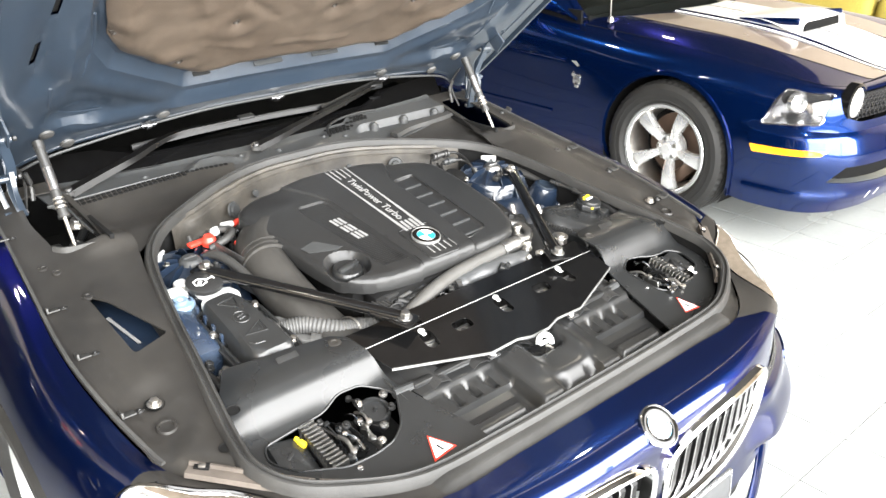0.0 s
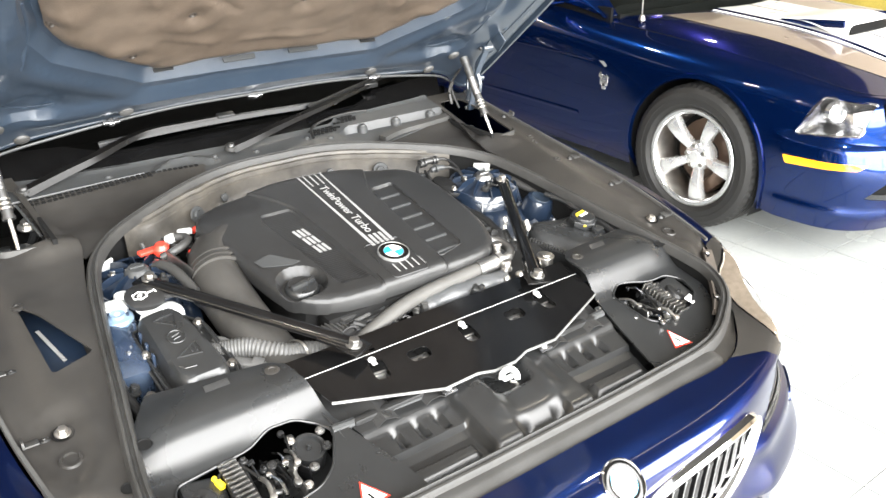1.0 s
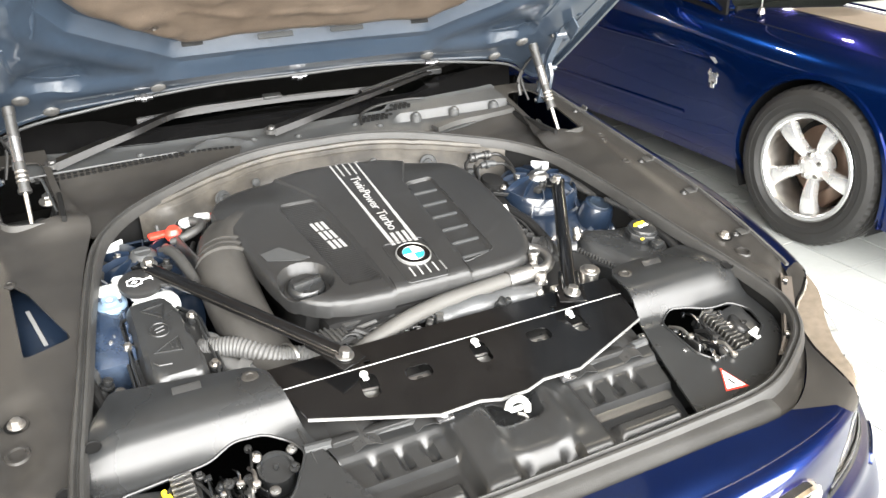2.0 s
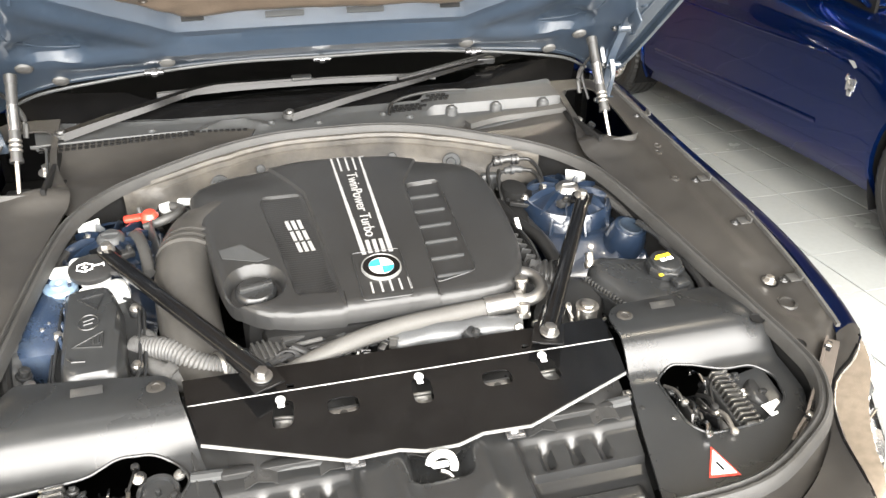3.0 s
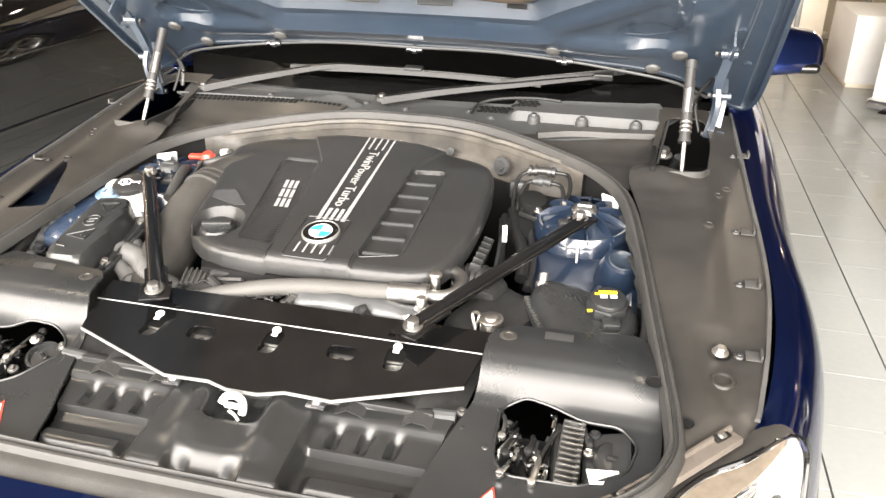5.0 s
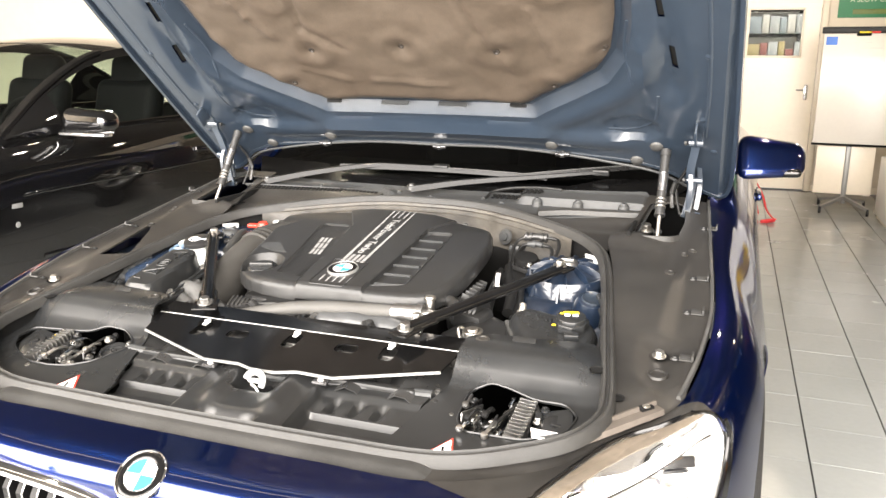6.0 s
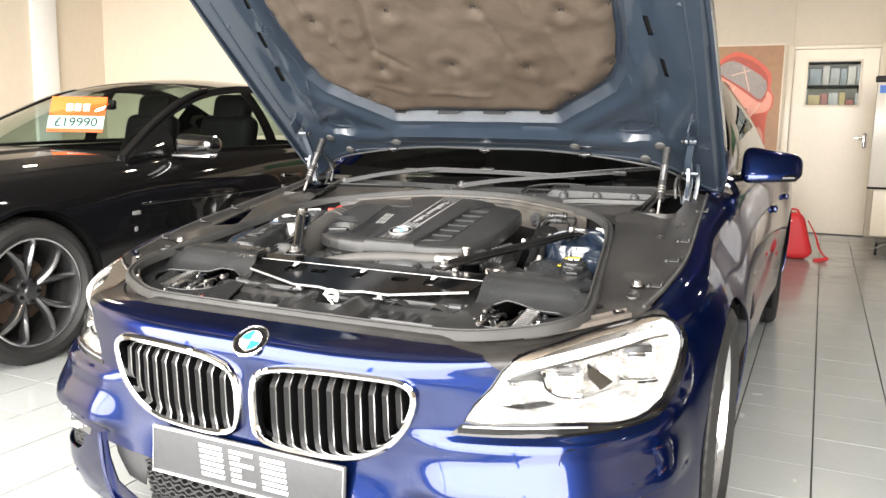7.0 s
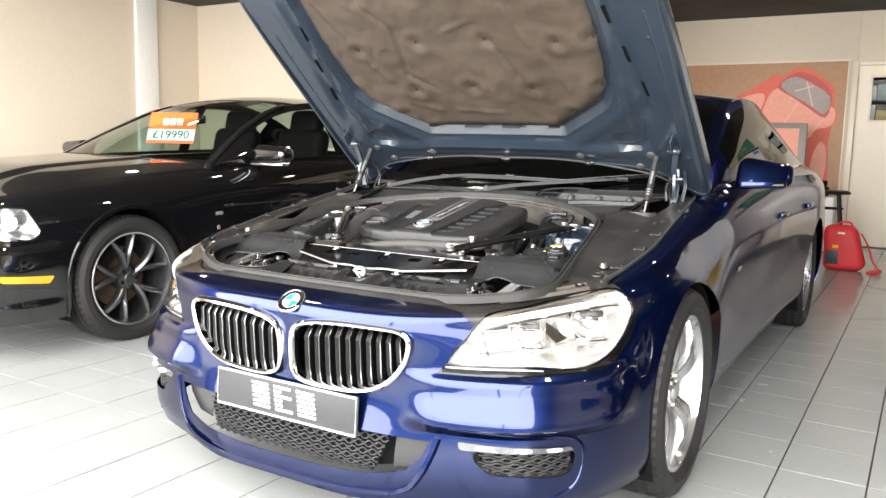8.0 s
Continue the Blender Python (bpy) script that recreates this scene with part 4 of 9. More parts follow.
for s in (1, -1):
    f = (lambda p: p) if s > 0 else flip
    holes = [f(STRUT_HOLE)] + ([f(SLOT)] if s < 0 else [])
    liner = panel("wing_liner", f(LINER), holes, liner_z, DECK, coupe, 0.004, 0.018, "dusty black plastic wing liner")
    for x, y in ((.765, .838), (.766, 1.0), (.757, .656), (.772, 1.30)):
        z = liner_z(x, y)
        clip = part("edge_clip", merge(box(.024, .022, .003, .0008, pose(.006, 0, .002)), box(.004, .022, .012, .001, pose(.017, 0, .006))), HOSE_GREY, liner, at=pose(s * x, y, z + .001, 10.8, 0, 0 if s > 0 else 180))
        part("clip_stud", lathe([(0, .003), (.003, .003), (.004, .001), (.007, .001), (.009, -.002)], 14), PLASTIC, clip, at=pose(-.014, 0, .001))
    part("bolt_recess", lathe([(0, -.001), (.015, -.001), (.018, .001)], 24), DARK, liner, at=pose(s * .715, .662, liner_z(.715, .662) + .0012, 10.8, 0, 0))
    bolt(liner, (s * .715, .662, liner_z(.715, .662) + .002), .0085, STEEL, "bolt")
    part("moulded_ring", lathe([(.012, 0), (.013, .004), (.017, .004), (.019, 0)], 24), DECK, liner, at=pose(s * .718, .606, liner_z(.718, .606), 10.8, 0, 0))
    for x, y in ((.702, 1.0), (.722, 1.12), (.74, 1.155)):
        screw_cup(liner, (s * x, y, liner_z(x, y)))
    part("well_lip", sweep(spline([(s * .572, 1.172, deck_z(1.172) + .006), (s * .600, 1.160, deck_z(1.16) + .010), (s * .640, 1.160, deck_z(1.16) + .011), (s * .685, 1.172, deck_z(1.172) + .008), (s * .704, 1.195, deck_z(1.195) + .004)], 5), [(-.004, -.012), (.004, -.012), (.003, .016), (-.002, .016)]), HOSE_GREY, liner, "pale worn lip of the strut well")
    hole_ring(liner, (s * .664, .497, deck_z(.497) + .001), .010)
    hole_ring(liner, (s * .604, .372, deck_z(.372) + .001), .008)
    # bare edge strip along the wing
    line = spline([(s * (x - .004), y, deck_z(y) + .004) for x, y in EDGE[5:]], 5)
    part("edge_strip", sweep(line, [(-.004, -.004), (.004, -.004), (.003, .003), (-.003, .003)]), RUBBER, liner)
    # slotted bracket beside the headlight
    line = [Vector((s * x, y, deck_z(y) - .006)) for x, y in ((.732, .499), (.690, .456), (.640, .404), (.586, .352), (.548, .325))]
    bracket = part("headlight_bracket", merge(sweep(line, [(-.013, -.006), (.013, -.006), (.012, .004), (-.012, .004)]), sweep([p + Vector((-s * .007, .006, .006)) for p in line], [(-.003, -.003), (.003, -.003), (.002, .005), (-.002, .005)])), BRACKET_TAN, liner, "dusty tan strip along the headlight")
    for x, y in ((.712, .482), (.585, .356)):
        part("bracket_slot", box(.026, .012, .006, .001, pose(s * x, y + .004, deck_z(y) + .001, 10.8, 0, s * 45)), DARK, bracket)
        part("bright_clip", box(.012, .009, .008, .002, pose(s * x, y + .002, deck_z(y) + .003, 10.8, 0, s * 45)), STEEL, bracket)
# painted wing flange seen through the slot, with its label
part("wing_flange", box(.15, .30, .01, .003, pose(-.66, .90, deck_z(.90) - .035, 10.8, 0, -8)), TOWER_BLUE, coupe, "dark blue painted inner wing")
part("chassis_label", box(.007, .11, .001, 0, pose(-.672, .915, deck_z(.915) - .028, 10.8, 0, 12)), SILVER_PRINT, coupe)

# well walls and floor, coloured near black to stand for shade
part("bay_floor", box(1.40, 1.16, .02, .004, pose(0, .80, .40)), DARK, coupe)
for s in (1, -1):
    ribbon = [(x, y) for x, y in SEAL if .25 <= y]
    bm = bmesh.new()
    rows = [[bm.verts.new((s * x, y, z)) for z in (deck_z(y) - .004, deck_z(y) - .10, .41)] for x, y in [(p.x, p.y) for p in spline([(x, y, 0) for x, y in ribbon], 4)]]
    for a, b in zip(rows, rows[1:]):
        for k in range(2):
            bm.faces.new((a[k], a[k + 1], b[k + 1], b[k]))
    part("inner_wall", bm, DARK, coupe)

# firewall cover under the rear of the seal
bm = bmesh.new()
rows = []
for p in spline([(x, y, 0) for x, y in [(-.450, 1.172), (-.38, 1.222), (-.24, 1.29), (-.12, 1.325), (0, 1.33), (.12, 1.325), (.24, 1.29), (.38, 1.222), (.450, 1.172)]], 6):
    c = Vector((0, .70, 0))
    inward = (c - Vector((p.x, p.y, 0))).normalized()
    z = deck_z(p.y)
    ridge = .006 * math.exp(-((abs(p.x) - .235) / .012) ** 2)
    fade = 1 - .9 * smoothstep(.36, .44, abs(p.x))
    rows.append([bm.verts.new(Vector((p.x, p.y, z + dz)) + inward * (o * fade + ridge)) for o, dz in ((.0, .004), (.008, .003), (.010, -.004), (.017, -.006), (.018, -.016), (.022, -.019), (.023, -.045), (.030, -.062), (.045, -.075), (.05, -.16), (.05, -.3))])
for a, b in zip(rows, rows[1:]):
    for k in range(10):
        bm.faces.new((a[k], a[k + 1], b[k + 1], b[k]))
# black sheet added over the lower wall to darken it behind the hoses
low = bmesh.new()
for a, b in zip(rows, rows[1:]):
    low.faces.new([low.verts.new(v.co + Vector((0, -.004, 0))) for v in (a[8], a[9], b[9], b[8])])
    low.faces.new([low.verts.new(v.co + Vector((0, -.004, 0))) for v in (a[9], a[10], b[10], b[9])])
bmesh.ops.remove_doubles(low, verts=low.verts, dist=.0005)
firewall = part("firewall_cover", bm, FIREWALL, coupe, "dusty tan-grey moulded firewall cover")
part("bulkhead_dark_sheet", low, BLACK_RUBBER, firewall, "added black sheet that darkens the bulkhead below the cover")
for x in (-.26, .26):
    y = 1.235
    part("cover_nut", merge(lathe([(0, .008), (.010, .008), (.012, .004), (.020, .004), (.022, 0)], 20)), GREY_PLASTIC, firewall, at=pose(x, y, deck_z(1.28) - .045, 78, 0, -x * 100))
for x in (-.17, .13):
    part("cover_nut", lathe([(0, .005), (.009, .004), (.011, 0)], 16), GREY_PLASTIC, firewall, at=pose(x, 1.283, deck_z(1.3) - .04, 78, 0, -x * 80))

# cowl between the seal and the windscreen
COWL = [(-.64, 1.392), (-.50, 1.385), (-.32, 1.36), (-.20, 1.335), (-.1, 1.345), (.1, 1.345), (.24, 1.315), (.30, 1.30), (.575, 1.37), (.62, 1.44), (.66, 1.50),
        (.55, 1.486), (.35, 1.472), (0, 1.462), (-.35, 1.474), (-.55, 1.49), (-.66, 1.505)]
TRAY_FRONT = 1.402


def cowl_z(x, y):
    z = deck_z(y) - .004
    # raised tray with a steep front wall
    z += .020 * smoothstep(.235, .262, x) * smoothstep(.615, .59, x) * smoothstep(TRAY_FRONT - .004, TRAY_FRONT + .006, y)
    # bow-shaped bead and the upturned lip under the glass
    z += .010 * math.exp(-((math.hypot(x + .215, (y - 1.385) * 1.25) - .072) / .012) ** 2) * (y > 1.40)
    z += .006 * smoothstep(.016, .006, 1.462 + .06 * abs(x) - y) * smoothstep(.70, .60, abs(x))
    return z


cowl = panel("cowl_panel", COWL, [], cowl_z, GREY_PLASTIC, coupe, .004, .011, "grey moulded plastic cowl below the windscreen")
GLASS_FOOT = [(-.66, 1.500), (-.55, 1.487), (-.35, 1.471), (0, 1.459), (.35, 1.469), (.55, 1.483), (.66, 1.497), (.73, 1.62), (.55, 1.60), (0, 1.545), (-.55, 1.60), (-.73, 1.62)]
panel("glass_foot", GLASS_FOOT, [], lambda x, y: deck_z(y) - .002 + .16 * (y - 1.46), GLOSS_BLACK, coupe, .003, .03, "black lower band of the windscreen")
RIGHT_COVER = [(.255, 1.318), (.38, 1.246), (.48, 1.176), (.545, 1.118), (.605, 1.165), (.600, 1.25), (.618, 1.45), (.600, 1.462), (.588, 1.368), (.36, 1.342)]
LEFT_COVER = [(-.19, 1.338), (-.38, 1.246), (-.48, 1.176), (-.545, 1.118), (-.605, 1.165), (-.600, 1.25), (-.618, 1.385), (-.652, 1.396), (-.50, 1.404), (-.32, 1.410), (-.17, 1.398)]


def side_cover_z(x, y):
    return deck_z(y) - .003 - .010 * smoothstep(.25, .45, abs(x)) * smoothstep(1.20, 1.28, y) * smoothstep(1.40, 1.33, y)


for poly in (RIGHT_COVER, LEFT_COVER):
    side_cover = panel("cowl_side_cover", poly, [], lambda x, y: side_cover_z(x, y) + .003, DECK, coupe, .004, .018, "black dusty cowl side cover")
    part("cover_fold", sweep([Vector((p[0], p[1], side_cover_z(*p) + .004)) for p in poly[5:10]], ring2(.0032, 6)), GREY_PLASTIC, side_cover)
# pale ledge before the tray
part("cowl_ledge", sweep(spline([(.325, 1.322, deck_z(1.322) + .006), (.40, 1.345, deck_z(1.345) + .006), (.50, 1.358, deck_z(1.358) + .004), (.592, 1.372, deck_z(1.372) + .002)], 5),
                         [(-.013, -.010), (.013, -.010), (.012, .003), (-.012, .006)]), HOSE_GREY, cowl, "pale dusty ledge in front of the cowl tray")
for x in (.305, .42, .545):
    part("cowl_boss", merge(lathe([(0, .020), (.010, .020), (.014, .016), (.016, .0), (.018, -.008)], 18), lathe([(.004, .023), (.007, .0235), (.009, .020)], 14)), GREY_PLASTIC, cowl, at=pose(x, TRAY_FRONT - .004, cowl_z(x, 1.39), 6))
for x, y in ((-.40, 1.435), (-.13, 1.428), (-.02, 1.41), (.14, 1.425), (.20, 1.40)):
    part("cowl_boss", lathe([(0, .005), (.005, .005), (.007, .002), (.011, 0)], 14), GREY_PLASTIC, cowl, at=pose(x, y, cowl_z(x, y), 10.8, 0, 0))
# slotted edge of the cover and the little grating by the wing
for k in range(34):
    x = -.628 + .0132 * k
    y = 1.388 + .016 * smoothstep(-.63, -.30, x) - .010 * smoothstep(-.30, -.16, x)
    for r in range(2 if k < 25 else 1):
        part("vent_slot", box(.0085, .0075, .003, 0, pose(x, y - .0115 * r, side_cover_z(x, y - .0115 * r) + .0040, 10.8, 0, 3)), DARK, cowl)
for k in range(4):
    for r in range(3):
        x, y = -.597 + .0135 * r, 1.205 + .017 * k
        part("vent_slot", box(.009, .010, .003, 0, pose(x, y, side_cover_z(x, y) + .0040, 10.8, 0, 0)), DARK, cowl)
# netted foam at the end of the tray
for k in range(11):
    for r in range(3):
        x, y = .165 + .0135 * k + .006 * (r % 2), 1.428 + .0115 * r + .0006 * k
        part("vent_slot", box(.0095, .007, .003, 0, pose(x, y, cowl_z(x, y) + .003, 10.8, 0, -14)), DARK, cowl)
line = spline([(.150, 1.405, .914), (.165, 1.44, .930), (.22, 1.462, .940), (.30, 1.470, .944), (.36, 1.466, .942)], 6)
part("cowl_cable", sweep(line, ring2(.004, 8)), BLACK_RUBBER, cowl)
# chamber behind the strut feet, its shade put in as near-black colour
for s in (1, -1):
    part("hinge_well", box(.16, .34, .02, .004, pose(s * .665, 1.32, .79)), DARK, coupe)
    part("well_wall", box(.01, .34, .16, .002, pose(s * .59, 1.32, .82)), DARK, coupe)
    part("well_clutter", merge(rod(.018, .05, 14, .003, at=pose(s * .635, 1.29, .80, 20)), box(.05, .03, .03, .006, pose(s * .68, 1.33, .82)), rod(.010, .09, 10, at=pose(s * .62, 1.36, .80, 30, 20))), SOFT_PLASTIC, coupe)
    bolt(coupe, (s * .612, 1.335, .868), .014, STEEL)
part("well_plug", box(.022, .018, .012, .003, pose(.632, 1.235, .84)), YELLOW_PLASTIC, coupe)

# covers over the headlight backs
HOLE_L = round_poly([(.402, .502), (.435, .520), (.482, .514), (.528, .500), (.578, .500), (.604, .470), (.592, .421), (.530, .385), (.430, .382), (.408, .408)], .014)
HOLE_R = round_poly([(-.600, .490), (-.525, .498), (-.473, .503), (-.429, .520), (-.376, .518), (-.348, .503), (-.328, .470), (-.368, .402), (-.402, .378), (-.445, .370), (-.504, .373), (-.580, .412), (-.610, .455)], .014)
COVER_L = round_poly([(.362, .612), (.392, .648), (.50, .655), (.605, .668), (.622, .60), (.636, .50), (.634, .43), (.60, .372), (.54, .328), (.42, .275), (.300, .268), (.335, .42), (.362, .52)], .02)
COVER_R = round_poly([(-.342, .612), (-.365, .640), (-.46, .655), (-.58, .672), (-.622, .60), (-.636, .50), (-.634, .43), (-.60, .372), (-.54, .328), (-.42, .275), (-.248, .268), (-.264, .344), (-.296, .443), (-.318, .515), (-.337, .57)], .012)


def cover_z(x, y):
    z = deck_z(y) - .004
    # rounded duct behind the hole, falling away to a level lid in front of it
    z += .046 * smoothstep(.503, .562, y) - .018 * smoothstep(.58, .68, y)
    z -= .022
    z -= .012 * smoothstep(.575, .64, abs(x)) * smoothstep(.50, .57, y)
    return z


for poly, hole, s in ((COVER_L, HOLE_L, 1), (COVER_R, HOLE_R, -1)):
    cover = panel("headlight_cover", poly, [hole], cover_z, SOFT_PLASTIC, coupe, .004, .013, "smooth black moulded air duct and headlight cover")
    rim = [Vector((x, y, cover_z(x, y) + .001)) for x, y in hole]
    part("hole_rim", sweep(rim, ring2(.0022, 6), True), SOFT_PLASTIC, cover)
    screw_cup(cover, (s * .392 if s > 0 else -.372, .606, cover_z(.4, .606)), .014)
    part("embossed_label", box(.045, .018, .001, .0004, pose(s * .47, .618, cover_z(.47, .618) + .0022, 10.8 + 22, 0, 0)), PLASTIC, cover)
    hole_ring(cover, (s * .618, .555, cover_z(.618, .555) + .002), .011)
    # warning triangle
    tx, ty = (.414, .326) if s > 0 else (-.348, .319)
    tri = [(.024, -.022), (-.026, -.016), (.006, .034)] if s > 0 else [(-.028, -.021), (.029, -.014), (-.001, .035)]
    zc = cover_z(tx, ty)
    for name, k, mat, dz in (("warning_label", 1.0, RED_PLASTIC, .0016), ("label_field", .80, WHITE_PRINT, .0024)):
        bm = bmesh.new()
        bm.faces.new([bm.verts.new((tx + a * k, ty + b * k, cover_z(tx + a * k, ty + b * k) + dz)) for a, b in tri])
        part(name, bm, mat, cover, smooth=False)
    part("label_mark", box(.004, .016, .0006, 0, pose(tx, ty - .002, zc + .0032, 10.8, 0, 15)), DARK, cover)

    # works behind the headlight
    cx, cy, cz = s * .46, .44, deck_z(.44) - .028
    random.seed(5 if s > 0 else 9)
    rear = part("lamp_housing", merge(box(.28, .17, .04, .015, pose(s * .47, .44, cz - .075, 10.8)), box(.075, .13, .06, .012, pose(s * .57, .445, cz - .040, 18, -s * 14, 0))), SOFT_PLASTIC, coupe, "black plastic back of the headlight")
    part("lamp_cap", merge(lathe([(0, .004), (.026, .004), (.031, .001), (.034, -.006), (.034, -.03)], 28), box(.040, .008, .006, .002, pose(0, 0, .006))), PLASTIC, rear, at=pose(s * .578, .455, cz - .012, 22, s * 16, 20))
    # finned heat sink
    fx = s * .507
    part("heat_sink", box(.040, .125, .022, .004, pose(fx, .443, cz - .020, 12, s * 12, s * 6)), PLASTIC, rear)
    for k in range(12):
        y = .388 + .0098 * k
        part("heat_sink_fin", merge(box(.026, .0042, .030, .001), box(.007, .0046, .034, .001, pose(s * .015, 0, 0))), ALUMINIUM, rear, at=pose(fx + s * .010 * (y - .44), y, cz - .008 + (y - .44) * .19, 12, s * 10, s * 6))
    # adjuster plates, rods and screws
    for k in range(6):
        x = s * (.412 + .0125 * k)
        p = (x, .445 + random.uniform(-.03, .03), cz + random.uniform(-.026, -.008))
        part("lamp_bracket", merge(box(.0035, random.uniform(.05, .085), random.uniform(.018, .032), .0012), box(.012, .010, .005, .001, pose(0, .02, .010)), rod(.0045, .014, 8, .001, at=pose(0, -.015, 0, 0, 90))), (GLOSS_BLACK, ALUMINIUM, SOFT_PLASTIC)[k % 3], rear, at=pose(*p, random.uniform(-12, 22), random.uniform(-14, 14), random.uniform(-26, 26)))
    for k in range(9):
        p = Vector((s * random.uniform(.405, .488), random.uniform(.395, .49), 0))
        p.z = deck_z(p.y) - random.uniform(.026, .046)
        q = p + Vector((random.uniform(-.012, .012), random.uniform(.025, .055) * random.choice((-1, 1)), random.uniform(-.006, .012)))
        part("lamp_rod", merge(tube([p, p.lerp(q, .5) + Vector((.003, 0, .006)), q], random.choice((.0022, .003, .004)), 8, 5), rod(.0062, .010, 10, .002, at=pose(q.x, q.y, q.z - .004, 20))), (CHROME, STEEL, ALUMINIUM, BLACK_RUBBER)[k % 4], rear)
    for k in range(7):
        p = Vector((s * random.uniform(.395, .545), random.uniform(.39, .495), 0))
        part("lamp_screw", merge(rod(.0085, .006, 14, .002), rod(.0045, .010, 6, .001), box(.009, .0016, .0015, 0, pose(0, 0, .0102))), (PLASTIC, STEEL, SOFT_PLASTIC)[k % 3], rear, at=pose(p.x, p.y, deck_z(p.y) - random.uniform(.030, .044), random.uniform(-15, 30), random.uniform(-20, 20)))
    part("plug", merge(box(.012, .018, .014, .003), box(.008, .010, .010, .002, pose(0, .012, .002))), YELLOW_PLASTIC if s < 0 else SOFT_PLASTIC, rear, at=pose(s * .535, .475, cz - .006, 18, 0, 20))
    part("lamp_pot", merge(lathe([(0, -.004), (.022, -.004), (.024, .002), (.029, .002), (.031, -.004), (.031, -.05)], 24), rod(.004, .012, 6, .001, at=pose(.0, .0, -.004))), SOFT_PLASTIC, rear, at=pose(s * .376, .474, cz - .008, 18, 0, 0))
    for k, (x, y) in enumerate(((.345, .490), (.352, .455), (.392, .425), (.40, .498))):
        part("lamp_screw", merge(rod(.009, .006, 14, .002), rod(.005, .011, 6, .001)), (ALUMINIUM, PLASTIC)[k % 2], rear, at=pose(s * x, y, deck_z(y) - .036, 14, 8 * s, 20 * k))
    part("lamp_wire", tube([(s * .535, .480, cz + .002), (s * .515, .492, cz + .012), (s * .49, .478, cz + .004), (s * .47, .43, cz - .01)], .0028, 6, 6), BLACK_RUBBER, rear)
    if s > 0:
        part("paper_label", box(.048, .022, .001, 0, pose(.562, .408, cz - .004, 20, 12, 24)), WHITE_PRINT, rear)

# black plate in front of the engine
PLATE = [(-.331, .575), (.358, .575), (.345, .502), (.160, .434), (.085, .436), (.045, .424), (-.005, .424), (-.04, .434), (-.115, .432), (-.312, .502)]


def slot_poly(cx, cy, w, h, lean):
    return [(cx + x * 1.0 + lean * y, cy + y) for x, y in round_poly([(-w, -h), (w, -h), (w, h), (-w, h)], w * .9)]


plate_holes = [slot_poly(-.194, .531, .0155, .026, .12), slot_poly(.018, .533, .0155, .026, .04), slot_poly(.226, .536, .0155, .026, -.04),
               slot_poly(-.105, .530, .024, .0155, 0), slot_poly(.139, .533, .024, .0155, 0)]
plate = panel("bracing_plate", PLATE, plate_holes, lambda x, y: deck_z(y) + .002, GLOSS_BLACK, coupe, .003, .03, "gloss black steel bracing plate with slots", angle=25)
FLANGE = [(-.331, .575), (.358, .575), (.362, .632), (-.338, .632)]
panel("plate_flange", FLANGE, [slot_poly(-.178, .583, .006, .004, 0), slot_poly(.205, .588, .006, .004, 0)], lambda x, y: deck_z(.575) + .004 + (y - .575) * .10, GLOSS_BLACK, plate, .003, .04, angle=25)
# light strips put in for the highlights along the plate's edges
part("edge_highlight", sweep([Vector((-.330, .575, deck_z(.575) + .004)), Vector((.357, .575, deck_z(.575) + .004))], [(-.0006, -.002), (.0006, -.002), (.0003, -.0008), (-.0003, -.0008)]), BRIGHT_EDGE, plate, "pale strip drawing the highlight on the folded edge")
front_line = [(x, y) for x, y in PLATE[2:]]
part("edge_highlight", sweep([Vector((x, y - .001, deck_z(y) + .001)) for x, y in front_line], [(-.0011, -.004), (.0011, -.004), (.0008, .0012), (-.0008, .0012)]), BRIGHT_EDGE, plate, "pale strip drawing the highlight on the folded edge")
for x, y in ((-.1955, .556), (.018, .558), (.224, .561)):
    part("plate_bolt", merge(rod(.0075, .005, 18, .002), box(.010, .010, .003, .001, pose(0, -.008, .001))), WHITE_PLASTIC, plate, at=pose(x, y, deck_z(y) + .003, 10.8, 0, 0))
panel("radiator_shield", [(-.34, .62), (.36, .62), (.34, .44), (-.32, .44)], [], lambda x, y: deck_z(y) - .030 - .012 * math.sin(x * 60), STRUT_STEEL, plate, .002, .02)
part("shield_rail", box(.60, .02, .02, .006, pose(.01, .47, deck_z(.47) - .03)), PLASTIC, plate)
for x, y in ((-.105, .530), (.139, .533)):
    stud = part("shield_stud", merge(lathe([(0, .004), (.006, .004), (.0075, .0), (.013, .0), (.0145, -.004), (.016, -.02)], 18), box(.044, .006, .010, .002, pose(0, .012, -.002))), STRUT_STEEL, plate, at=pose(x, y - .004, deck_z(y) - .013, 10.8))
    part("stud_plate", box(.046, .013, .002, .0006, pose(0, .0075, .0015)), ALUMINIUM, stud)
for x, y, lean in ((-.196, .517, -8), (.017, .519, -3), (.227, .522, 3)):
    part("slot_tongue", merge(box(.027, .030, .002, .0008, pose(0, 0, 0, -14)), box(.029, .004, .010, .001, pose(0, .018, -.004))), ALUMINIUM, plate, "dull metal tongue seen through the slot", at=pose(x, y, deck_z(y) - .007, 10.8, 0, lean))

# ribbed cover at the nose
NOSE = [(-.246, .268), (.298, .268), (.340, .47), (-.298, .47)]


